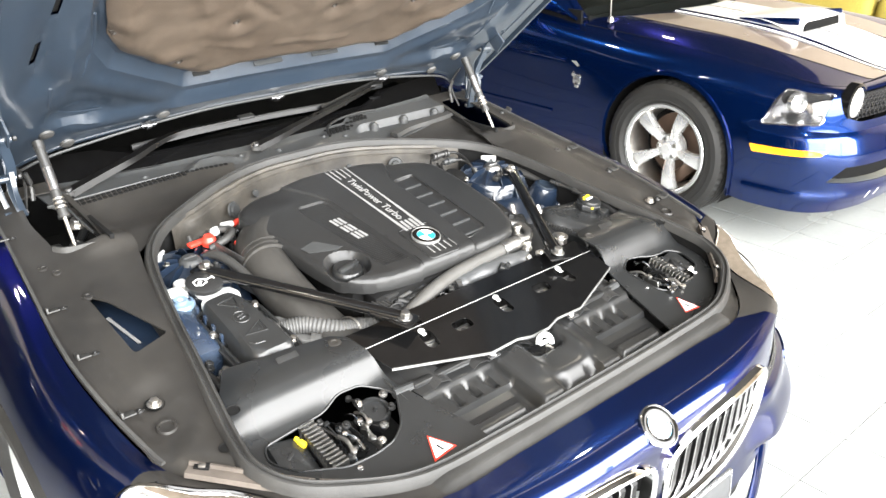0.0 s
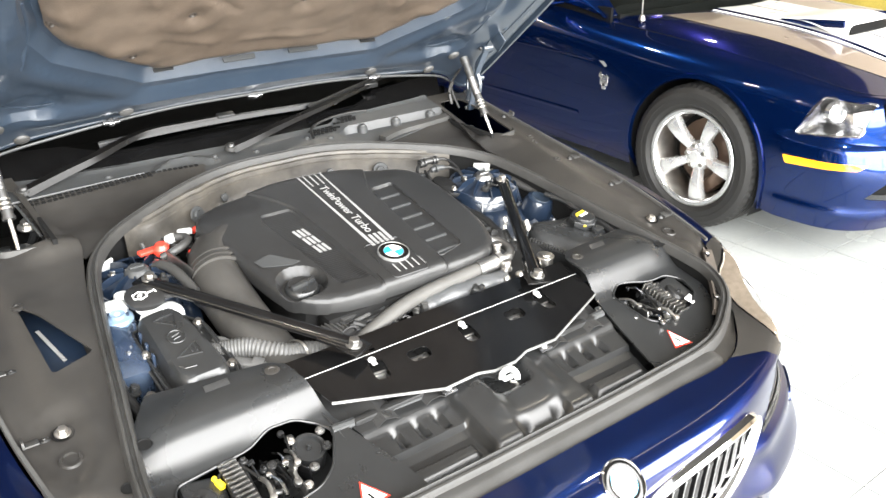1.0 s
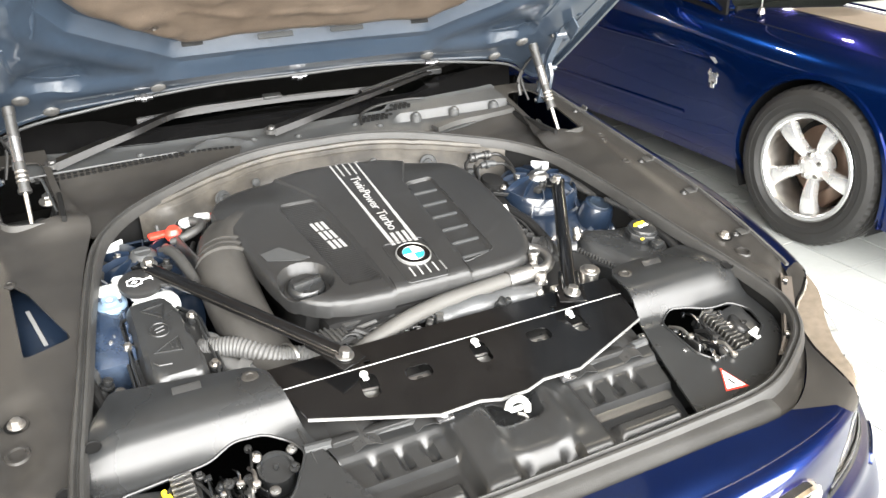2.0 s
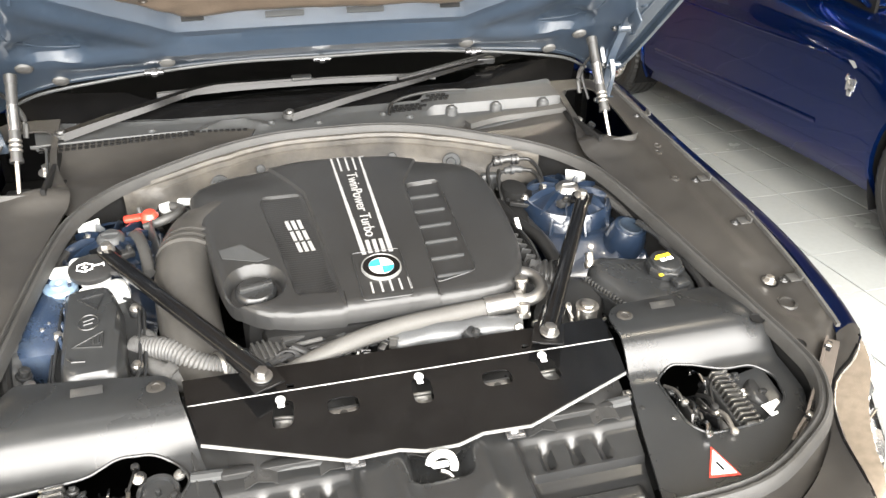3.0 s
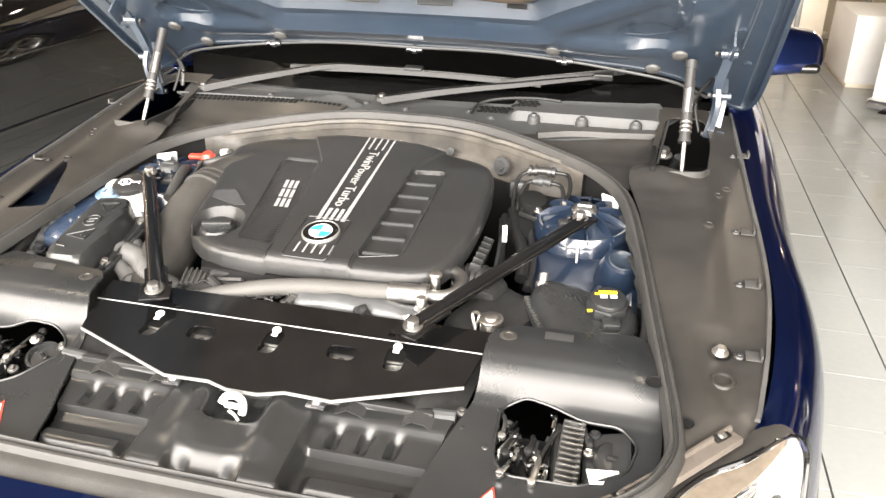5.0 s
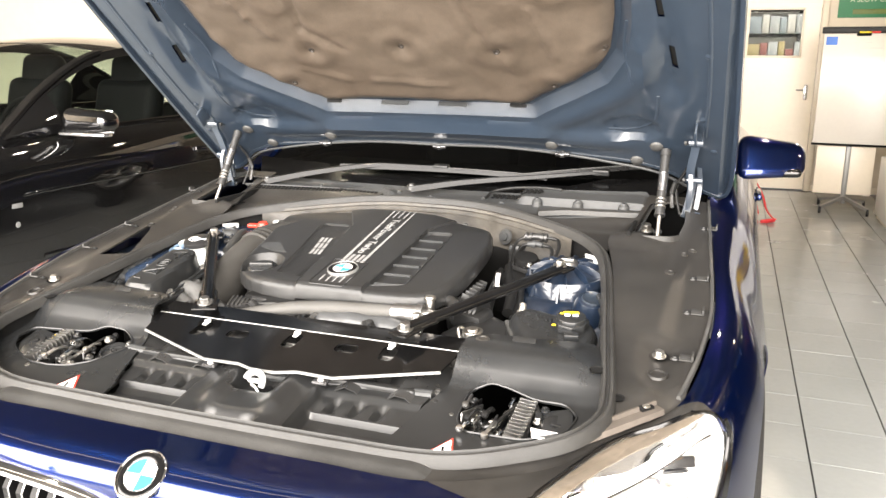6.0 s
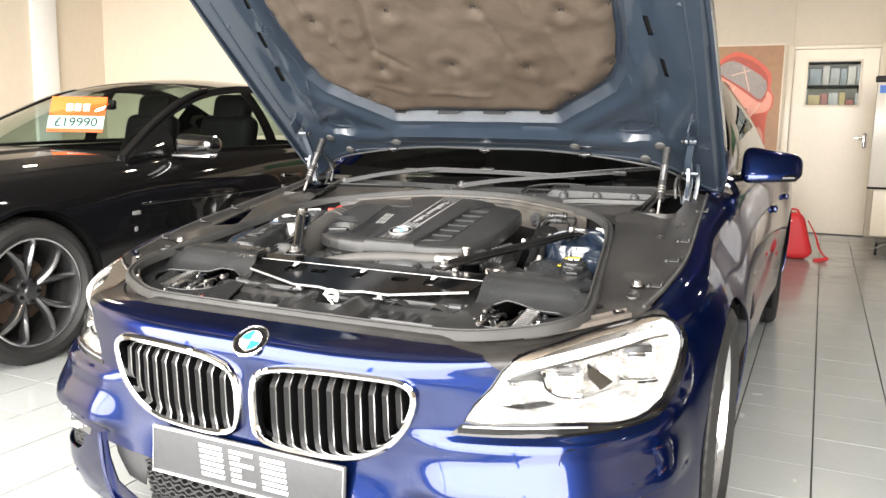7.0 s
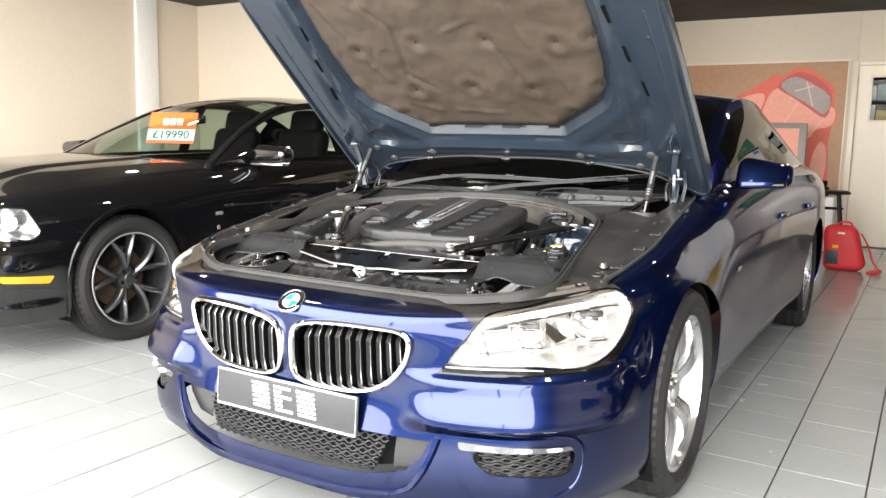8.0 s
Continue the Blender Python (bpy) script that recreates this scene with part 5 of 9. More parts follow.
def nose_z(x, y):
    x = x - .015
    z = deck_z(y) - .036
    c = abs(x)
    # side panels: step, ridge and ribs
    side = smoothstep(.115, .135, c)
    z -= .012 * side * smoothstep(.378, .373, y)
    z += .013 * side * smoothstep(.302, .314, y) * smoothstep(.342, .330, y) * smoothstep(.285, .273, c) * smoothstep(.140, .152, c)
    z += .008 * side * smoothstep(.428, .440, y)
    z -= .005 * side * smoothstep(.0035, 0, abs(y - .357))
    for k in (.160, .205, .250):
        z -= .012 * side * smoothstep(.0110, .0030, abs(c - k - .10 * (y - .40))) * smoothstep(.382, .392, y) * smoothstep(.429, .419, y)
    # centre block
    mid = smoothstep(.13, .112, c)
    z += .018 * mid * smoothstep(.275, .30, y)
    z -= .022 * mid * smoothstep(.050, .030, c) * smoothstep(.385, .40, y)
    z -= .020 * smoothstep(.062, .05, c) * mid * smoothstep(.335, .30, y)
    z += .010 * mid * math.exp(-((c - .062) / .020) ** 2) * smoothstep(.32, .36, y)
    z -= .010 * mid * smoothstep(.012, .004, abs(c - .035)) * smoothstep(.33, .30, y)
    return z


nose_cover = panel("nose_cover", NOSE, [], nose_z, NOSE_PLASTIC, coupe, .003, .0048, "black moulded ribbed cover behind the nose", angle=40)
for x in (-.105, .135):
    part("cover_clip", merge(box(.030, .026, .006, .002), lathe([(0, .009), (.006, .009), (.009, .005), (.010, .002)], 16)), DARK_ALLOY, nose_cover, at=pose(x, .440, deck_z(.44) - .012, 10.8))
# the hook's glare is put into its white colour
striker = part("bonnet_striker", merge(tube([(-.026, .002, .000), (-.018, .012, .010), (0, .016, .014), (.018, .012, .010), (.026, .000, .000), (.024, -.010, -.012)], .0085, 10, 5), box(.036, .014, .010, .005, pose(-.002, .002, -.004), 3)), WHITE_PLASTIC, coupe, "bonnet catch hook coloured white for its glare", at=pose(.014, .404, deck_z(.41) - .010, 18) @ Matrix.Scale(.70, 4))
part("catch_spring", tube([(-.004, -.012, -.004), (.010, -.016, -.010), (.020, -.022, -.020)], .004, 8, 4), STEEL, striker)
part("cross_tube", tube([(-.33, .475, deck_z(.475) - .03), (0, .462, deck_z(.46) - .034), (.34, .475, deck_z(.475) - .03)], .010, 10, 8), GREY_PLASTIC, coupe)

# ---- engine cover ----
def shrunk(poly, d):
    """The outline moved inwards by d."""
    out = []
    for (x0, y0), (x1, y1), (x2, y2) in zip(poly[-1:] + poly[:-1], poly, poly[1:] + poly[:1]):
        m = Vector((y2 - y0, x0 - x2)).normalized() * d
        q = (x1 + m.x, y1 + m.y)
        out.append(q if inside(poly, *q) else (x1 - m.x, y1 - m.y))
    return out


def inset(poly, d):
    cx, cy = sum(p[0] for p in poly) / len(poly), sum(p[1] for p in poly) / len(poly)
    out = []
    for x, y in poly:
        r = math.hypot(x - cx, y - cy)
        out.append((x + (cx - x) * d / r, y + (cy - y) * d / r))
    return out


OUT = smooth_poly([(-.318, 1.085), (-.250, 1.155), (-.14, 1.170), (0, 1.172), (.14, 1.153), (.242, 1.118), (.280, 1.04), (.283, .90), (.270, .79), (.235, .722), (.17, .703), (.05, .700), (-.08, .700), (-.19, .715), (-.252, .762), (-.275, .83), (-.290, .93)], 3)
CAP = (-.211, .793)
VENTS = round_poly([(.107, 1.046), (.178, 1.052), (.172, .752), (.092, .731)], .014)
RAISE = [(-.170, 1.19), (-.095, 1.046), (-.080, .89), (-.068, .69), (.089, .69), (.100, .90), (.105, 1.050), (.172, 1.19)]
RAISE_FOOT = [(x + (.004 if x > 0 else -.004), y) for x, y in RAISE]
SUNK = round_poly([(-.186, 1.030), (-.178, 1.052), (-.108, 1.052), (-.100, 1.035), (-.084, .895), (-.076, .741), (-.148, .750), (-.166, .90)], .008)


def engine_z(x, y):
    d = edge_distance(OUT, x, y)
    z = deck_z(y) + .035
    k = min(d / .016, 1.0)
    z -= .013 * (1 - math.sqrt(max(0, 1 - (1 - k) ** 2)))
    z += .0055 if inside(RAISE, x, y) else .0055 * smoothstep(.004, 0, edge_distance(RAISE, x, y))
    if inside(VENTS, x, y):
        z -= .0055 * smoothstep(0, .004, edge_distance(VENTS, x, y))
    if inside(SUNK, x, y):
        z -= .0045 * smoothstep(0, .004, edge_distance(SUNK, x, y))
    r = math.hypot(x - CAP[0], (y - CAP[1]))
    z -= .022 * min(max((.053 - r) / .010, 0), 1)
    # flared shoulders at the back
    z -= .010 * smoothstep(1.06, 1.16, y) * smoothstep(.08, .20, abs(x))
    return z


a, b = extent(OUT, .010)
flat = sheet(a, b, [OUT, shrunk(OUT, .003), shrunk(OUT, .008), shrunk(OUT, .016), VENTS, SUNK, RAISE, RAISE_FOOT, inset(VENTS, .004), inset(SUNK, .004), [(CAP[0] + .053 * math.cos(radians(15 * k)), CAP[1] + .053 * math.sin(radians(15 * k))) for k in range(24)], [(CAP[0] + .043 * math.cos(radians(15 * k)), CAP[1] + .043 * math.sin(radians(15 * k))) for k in range(24)]])
bm = piece(flat, lambda x, y: inside(OUT, x, y), lambda x, y: Vector((x, y, engine_z(x, y))))
# skirt
rim = [e for e in bm.edges if len(e.link_faces) == 1]
ext = bmesh.ops.extrude_edge_only(bm, edges=rim)
vs = [g for g in ext["geom"] if isinstance(g, bmesh.types.BMVert)]
for v in vs:
    v.co.z -= .024
ext = bmesh.ops.extrude_edge_only(bm, edges=[g for g in ext["geom"] if isinstance(g, bmesh.types.BMEdge)])
for v in [g for g in ext["geom"] if isinstance(g, bmesh.types.BMVert)]:
    v.co += Vector((-v.co.x * .10, (.93 - v.co.y) * .10, -.006))
engine_cover = part("engine_cover", bm, PLASTIC, coupe, "black plastic engine cover with silver trim", angle=30)
for k in range(46):
    y = 1.042 - .0064 * k
    x0, x1 = -.181 + .036 * (1.042 - y) / .29 , -.108 + .031 * (1.042 - y) / .29
    part("panel_rib", sweep([Vector((x, y, engine_z(x, y) + .0001)) for x in steps(x0, x1, 3)], [(-.0028, -.0004), (-.0006, .0001), (.0006, .0001), (.0028, -.0004)]), PLASTIC, engine_cover)
part("oil_cap", merge(lathe([(0, .012), (.030, .012), (.034, .008), (.036, 0), (.036, -.01)], 28), box(.060, .014, .014, .005, pose(0, 0, .014, 0, 0, 12))), SOFT_PLASTIC, engine_cover, at=pose(CAP[0], CAP[1], engine_z(*CAP) + .002, 10.8))
panel("cap_apron", [(-.268, .892), (-.228, .904), (-.182, .853), (-.202, .848), (-.262, .868)], [], lambda x, y: engine_z(x, y) + .0022, GREY_PLASTIC, engine_cover, .001, .01)
for k in range(6):
    y = 1.000 - .0495 * k
    part("vent_rib", box(.064, .007, .007, .002, pose(.136 - .0012 * k, y, engine_z(.136, y) + .0015, 10.8 + 16, 0, 3)), GREY_PLASTIC, engine_cover)


for ring in (VENTS, round_poly([(-.040, .832), (.048, .832), (.046, .706), (-.040, .706)], .008)):
    part("pressed_line", sweep([Vector((x, y, engine_z(x, y) + .0006)) for x, y in ring], ring2(.0011, 6), True), SOFT_PLASTIC, engine_cover)


def on_cover(x, y, dz=.0012):
    return engine_z(x, y) + dz


def print_bar(x0, y0, x1, y1, w, mat=SILVER_PRINT, name="trim_line", dz=.0012):
    n = 8
    bm = bmesh.new()
    d = Vector((x1 - x0, y1 - y0)).normalized() * (w / 2)
    rows = []
    for k in range(n + 1):
        f = k / n
        x, y = x0 + (x1 - x0) * f, y0 + (y1 - y0) * f
        rows.append([bm.verts.new((x - d.y, y + d.x, on_cover(x - d.y, y + d.x, dz))), bm.verts.new((x + d.y, y - d.x, on_cover(x + d.y, y - d.x, dz)))])
    for p, q in zip(rows, rows[1:]):
        bm.faces.new((p[0], p[1], q[1], q[0]))
    part(name, bm, mat, engine_cover)


print_bar(-.035, 1.166, .045, 1.169, .003)
for x0, x1 in ((-.0265, -.0165), (.0335, .0325)):
    for k in range(6):
        f0, f1 = k / 6, (k + 1) / 6
        print_bar(x0 + (x1 - x0) * f0, 1.160 - .336 * f0, x0 + (x1 - x0) * f1, 1.160 - .336 * f1, .0038 + .0050 * (f0 + f1) / 2)
for k in range(3):
    print_bar(-.0125 + .0155 * k, 1.160, -.0115 + .015 * k, 1.106, .0040)
    print_bar(-.0045 + .0125 * k, .866, -.0045 + .0125 * k, .826, .0074)
for k in range(5):
    x = -.026 + .0165 * k
    print_bar(x + .006, .748, x + .006, .718, .0036)
words("trim_lettering", "TwinPower Turbo", .0305, SILVER_PRINT, engine_cover, pose(.0055, .986, on_cover(.0055, .986, .0014), 10.8, 0, 0) @ pose(0, 0, 0, 0, 0, -90), .0005, space=.98)
# three plain raised marks where the maker's name is
for k in range(3):
    y0 = .967 - .0348 * k
    for r in (-.0112, 0, .0112):
        print_bar(-.1295 + .006 * k + r, y0, -.1250 + .006 * k + r, y0 - .030, .0072, SILVER_PRINT, "letter_mark", .0016)


def badge(parent, m, r, rim_mat=CHROME):
    """A round badge: dark ring with a bright rim and a quartered field."""
    b = part("badge", lathe([(0, .002), (r * .62, .002), (r * .66, .003), (r * .93, .003), (r, .001), (r, -.003)], 40), GLOSS_BLACK, parent, at=m)
    part("badge_rim", lathe([(r * .95, .002), (r * .97, .0042), (r * 1.02, .003), (r * 1.03, -.002)], 40), rim_mat, b)
    part("badge_rim", lathe([(r * .62, .002), (r * .64, .0038), (r * .67, .002)], 40), rim_mat, b)
    for k in range(4):
        bm = bmesh.new()
        c = bm.verts.new((0, 0, .0032))
        ring = [bm.verts.new((r * .62 * math.cos(radians(90 * k + 9 * i)), r * .62 * math.sin(radians(90 * k + 9 * i)), .0028)) for i in range(11)]
        for p, q in zip(ring, ring[1:]):
            bm.faces.new((c, p, q))
        part("badge_field", bm, BADGE_BLUE if k % 2 else WHITE_PRINT, b)
    return b


badge(engine_cover, pose(.006, .783, on_cover(.006, .783, .002), 10.8, 0, 0), .0345, BRIGHT_EDGE)
for x in (-.068, .089):
    print_bar(x, .735, x, .7015, .0018, DARK, "cover_joint", .0012)


# ---- engine bay fittings ----
def ribbed(points, r, ribs, depth, mat, parent, name, label="", seg=14):
    """A corrugated hose."""
    path = spline(points, max(4, ribs * 4 // (len(points) - 1)))
    n = len(path) - 1
    bm = sweep(path, ring2(r, seg), scale=lambda f: 1 + depth * (1 if (round(f * n) % 4) < 2 else -1))
    return part(name, bm, mat, parent, label, angle=80)


# intake trunk from the cover down to the radiator
trunk = part("intake_trunk", tube([(-.255, 1.07, .82), (-.305, 1.02, .815), (-.328, .95, .800), (-.332, .87, .775), (-.325, .79, .745), (-.31, .72, .715), (-.285, .665, .695)], .055, 24, 6,
                                  scale=lambda f: 1.10 - .22 * f), TRUNK_RUBBER, coupe, "broad dull black intake trunk")
for k in (0, 1, 2):
    c = Vector((-.316 - .004 * k, .985 - .016 * k, .808 - .003 * k))
    part("trunk_band", lathe([(.055, -.004), (.062, -.003), (.062, .003), (.055, .004)], 32, close=True), TRUNK_RUBBER, trunk, at=Matrix.Translation(c) @ Vector((-.12, -.97, -.2)).to_track_quat("Z", "Y").to_matrix().to_4x4())
part("trunk_foot", box(.13, .07, .06, .02, pose(-.275, .655, .70, 12, 0, 8)), TRUNK_RUBBER, trunk)
ribbed([(-.418, .775, .745), (-.400, .764, .748), (-.356, .740, .750), (-.306, .694, .742), (-.264, .682, .736), (-.215, .664, .722)], .0205, 40, .045, PALE_HOSE, coupe, "corrugated_hose", "pale grey corrugated hose")
part("hose_elbow", merge(tube([(-.412, .742, .735), (-.385, .722, .733), (-.350, .696, .724), (-.325, .672, .708)], .0150, 14, 6), tube([(-.368, .711, .731), (-.352, .698, .726)], .0185, 14, 2), box(.030, .022, .020, .005, pose(-.402, .728, .738, 0, 0, 30))), PALE_HOSE, coupe, "pale grey hose elbow")
part("hose_elbow", tube([(-.405, .800, .752), (-.392, .782, .752), (-.390, .758, .744)], .013, 12, 5), PALE_HOSE, coupe, "pale grey hose elbow")
part("hose_clamp", lathe([(.026, -.004), (.028, 0), (.026, .004)], 20, close=True), STEEL, coupe, at=pose(-.285, .687, .738, 80, 0, -62))

# grey insulated pipe across the front of the engine
pipe = part("insulated_pipe", tube([(-.235, .618, .700), (-.185, .636, .738), (-.082, .664, .762), (.007, .682, .771), (.098, .690, .775), (.172, .694, .777)], .0155, 14, 8), GREY_FOAM, coupe, "grey foam-covered coolant pipe")
part("pipe_union", merge(tube([(.168, .694, .777), (.20, .695, .778), (.226, .696, .778)], .0185, 14, 3), tube([(.222, .696, .778), (.236, .696, .778)], .0215, 14, 2)), ALUMINIUM, pipe, "white metal pipe union")
part("pipe_bend", tube([(.226, .696, .778), (.262, .699, .779), (.284, .720, .784), (.283, .752, .790), (.262, .772, .792), (.245, .765, .788)], .0115, 12, 6), ALUMINIUM, pipe)
part("pipe_valve", merge(rod(.009, .030, 12, .002), rod(.012, .008, 12, .002, at=pose(0, 0, .026))), STEEL, pipe, at=pose(.243, .716, .780))
part("pipe_valve", merge(rod(.010, .022, 12, .002), box(.022, .016, .012, .003)), STEEL, pipe, at=pose(.232, .668, .768))
for k, (x, y, z) in enumerate(((.215, .655, .752), (.245, .648, .758), (.19, .645, .745))):
    part("pipe_nut", rod(.008, .016, 6, .002, at=pose(x, y, z, 60, 20 * k)), STEEL, pipe)
# ribbed silver hose under the pipe
part("cast_air_pipe", tube([(-.005, .672, .738), (.04, .676, .744), (.09, .676, .745), (.14, .675, .744), (.19, .672, .743), (.225, .668, .740)], .026, 20, 10, scale=lambda f: 1 + .10 * math.sin(f * 21) * (1 - f * .4) - .35 * max(0, .12 - f) / .12), CAST_GREY, coupe, "dull grey cast air pipe under the hose")
part("pipe_clip", tube([(.09, .690, .764), (.125, .684, .770), (.16, .690, .768), (.185, .684, .764)], .0022, 6, 5), STEEL, coupe)
plug = part("plug_block", merge(box(.062, .040, .036, .004, pose(0, 0, 0)), box(.050, .030, .046, .003, pose(.046, .012, .004))), STRUT_STEEL, coupe, "grey ribbed plug block on the engine", at=pose(-.200, .692, .744, 12, 0, 14))
for k in range(6):
    part("plug_rib", box(.0045, .043, .040, .001, pose(-.026 + .0095 * k, 0, .001)), HOSE_GREY, plug)
part("plug_lever", box(.05, .008, .010, .003, pose(.060, -.012, .018, 0, -8, -10)), PALE_HOSE, plug)
part("metal_cover", merge(box(.10, .030, .004, .001, pose(0, 0, 0)), box(.10, .003, .026, .001, pose(0, -.015, -.013)), rod(.008, .006, 12, .001, at=pose(.034, 0, 0))), CAST_GREY, coupe, "folded grey metal cover", at=pose(-.125, .712, .762, 24, 0, 8))

# engine front seen under the cover; the block's shade is in its colour
block = part("engine_block", merge(box(.46, .30, .20, .03, pose(-.01, .90, .70, 6)), box(.40, .06, .16, .02, pose(-.01, .725, .70))), DARK, coupe, "engine block coloured near black for the shade under its cover")
random.seed(21)
for k in range(26):
    x, y, z = random.uniform(-.24, .24), random.uniform(.64, .735), random.uniform(.66, .755)
    m = pose(x, y, z, random.uniform(-40, 40), random.uniform(-40, 40), random.uniform(0, 180))
    if k % 3 == 0:
        part("engine_pipe", tube([(x, y, z), (x + random.uniform(-.05, .05), y + .02, z + .02), (x + random.uniform(-.09, .09), y - .01, z - .03)], random.uniform(.004, .008), 8, 5), random.choice([BLACK_RUBBER, ALUMINIUM, SOFT_PLASTIC]), block)
    elif k % 3 == 1:
        part("engine_bracket", merge(box(random.uniform(.02, .05), random.uniform(.015, .03), random.uniform(.01, .03), .004), rod(.006, .02, 8, .001, at=pose(.008, 0, 0))), random.choice([ALUMINIUM, PLASTIC, SOFT_PLASTIC]), block, at=m)
    else:
        part("engine_plug", merge(rod(.010, .024, 12, .003), box(.026, .014, .014, .003)), random.choice([PLASTIC, SOFT_PLASTIC, STEEL]), block, at=m)
for k in range(7):
    part("loom_plug", box(.016, .024, .012, .003), GREY_PLASTIC if k % 2 else PLASTIC, block, at=pose(-.165 + .016 * k, .668 + .006 * k, .748 + .002 * k, 15, 0, -50))

# lidded box with raised warning marks
LID = round_poly([(-.526, .866), (-.458, .876), (-.442, .842), (-.424, .690), (-.432, .656), (-.506, .662), (-.516, .690)], .014)


def lid_z(x, y):
    d = edge_distance(LID, x, y)
    k = min(d / .010, 1)
    return deck_z(y) + .012 - .010 * (1 - math.sqrt(max(0, 1 - (1 - k) ** 2)))


a, b = extent(LID, .008)
flat = sheet(a, b, [LID])
bm = piece(flat, lambda x, y: inside(LID, x, y), lambda x, y: Vector((x, y, lid_z(x, y))))
for grow, fall in ((.004, .030), (.003, .014)):
    ext = bmesh.ops.extrude_edge_only(bm, edges=[e for e in bm.edges if len(e.link_faces) == 1])
    for v in [g for g in ext["geom"] if isinstance(g, bmesh.types.BMVert)]:
        v.co.x += grow * (1 if v.co.x > -.475 else -1)
        v.co.y += grow * (1 if v.co.y > .76 else -1)
        v.co.z -= fall
control_box = part("control_box", bm, SOFT_PLASTIC, coupe, "black lidded control box with raised marks")
FLANGE_LINE = round_poly([(-.545, .880), (-.436, .890), (-.404, .850), (-.396, .700), (-.404, .655), (-.515, .648), (-.540, .690)], .016)
panel("box_flange", FLANGE_LINE, [], lambda x, y: deck_z(y) - .033, SOFT_PLASTIC, control_box, .006, .03)
for lift in (.000, .007):
    part("flange_bead", sweep([Vector((x, y, deck_z(y) - .030 + lift)) for x, y in (FLANGE_LINE if not lift else [(-.475 + (x + .475) * .90, .765 + (y - .765) * .95) for x, y in FLANGE_LINE])], ring2(.0030, 6), True), SOFT_PLASTIC, control_box)
bm = bmesh.new()
bm.faces.new([bm.verts.new((-.475 + (x + .475) * .92, .765 + (y - .765) * .95, deck_z(y) - .036)) for x, y in FLANGE_LINE])
ext = bmesh.ops.extrude_face_region(bm, geom=bm.faces[:])
for v in [g for g in ext["geom"] if isinstance(g, bmesh.types.BMVert)]:
    v.co.z -= .10
part("box_body", bm, PLASTIC, control_box)
for x, y in ((-.417, .846), (-.409, .706), (-.520, .664), (-.536, .80)):
    part("screw_boss", rod(.011, .012, 14, .003, at=pose(x, y, deck_z(y) - .036, 10.8)), SOFT_PLASTIC, control_box)
    bolt(control_box, (x, y, deck_z(y) - .024), .0065, STEEL)


def relief(points, closed, r=.0016):
    path = [Vector((x, y, lid_z(x, y) + .001)) for x, y in points]
    part("raised_mark", sweep(path, ring2(r, 6), closed), SOFT_PLASTIC, control_box)


relief([(-.502, .838), (-.462, .846), (-.470, .808)], True)
relief([(-.481 + .016 * math.cos(radians(18 * k)), .778 + .018 * math.sin(radians(18 * k))) for k in range(20)], True)
relief([(-.489, .780), (-.473, .786)], False)
relief([(-.488, .772), (-.474, .776)], False)
relief([(-.500, .722), (-.456, .752), (-.456, .716)], True)
relief([(-.470, .740), (-.470, .726)], False)
relief([(-.462, .744), (-.462, .726)], False)
relief([(-.505, .700), (-.498, .690), (-.478, .688)], False)

# washer bottle neck and cap
neck = part("washer_bottle", merge(box(.085, .050, .04, .015, pose(-.470, .892, .788, 8, 0, 20)), box(.04, .045, .03, .012, pose(-.540, .940, .795)), rod(.026, .022, 20, .004, at=pose(-.485, .925, .80, 10))), WHITE_PLASTIC, coupe, "white plastic washer bottle")
cap = part("washer_cap", merge(lathe([(0, .006), (.034, .006), (.039, .003), (.039, -.006)], 28), box(.045, .020, .008, .003, pose(.038, -.012, 0, 0, 0, -18))), PLASTIC, neck, at=pose(-.488, .925, .828, 12, 0, 0))
part("cap_mark", tube([(-.010 + .012 * math.cos(radians(30 * k)) * (1 + .25 * (k % 2)), -.002 + .010 * math.sin(radians(30 * k)) * (1 + .25 * (k % 2)), .0064) for k in range(12)], .0011, 6, 2, True), WHITE_PRINT, cap)
for k, (x, y, w, h) in enumerate(((.012, .002, .016, .0022), (.021, .002, .002, .010), (-.010, -.002, .010, .0022), (-.010, -.002, .0022, .010))):
    part("cap_mark", box(w, h, .001, 0, pose(x, y, .0065, 0, 0, 12)), WHITE_PRINT, cap)
part("bottle_body", merge(box(.085, .20, .11, .026, pose(-.572, .86, .735, 10.8)), box(.05, .06, .05, .015, pose(-.556, .955, .790, 10.8))), BOTTLE_BLUE, neck, "blue-grey translucent bottle below the neck")
for k in range(5):
    part("bottle_rib", box(.006, .010, .10, .002, pose(-.528, .785 + .035 * k, .735 + .006 * k, 10.8)), BOTTLE_BLUE, neck)
ribbed([(-.60, .86, .79), (-.605, .80, .77), (-.60, .74, .74), (-.59, .68, .70)], .016, 10, .06, GREY_PLASTIC, coupe, "filler_hose")
part("bottle_collar", lathe([(.006, .010), (.014, .012), (.016, .006), (.026, .005), (.030, .0), (.030, -.016)], 24, pose(-.546, .922, .800, 10)), PALE_BLUE, neck, "pale blue bottle collar")
part("bottle_dome", merge(box(.050, .040, .030, .014, pose(-.543, .952, .806, 8), 3), box(.030, .030, .026, .010, pose(-.520, .975, .812, 8), 3)), WHITE_PLASTIC, neck)
for y in (.815, .832):
    part("bottle_stud", merge(rod(.007, .012, 10, .002), rod(.0035, .018, 8)), ALLOY, neck, at=pose(-.553 + .4 * (y - .82), y, .768, 15, -20))
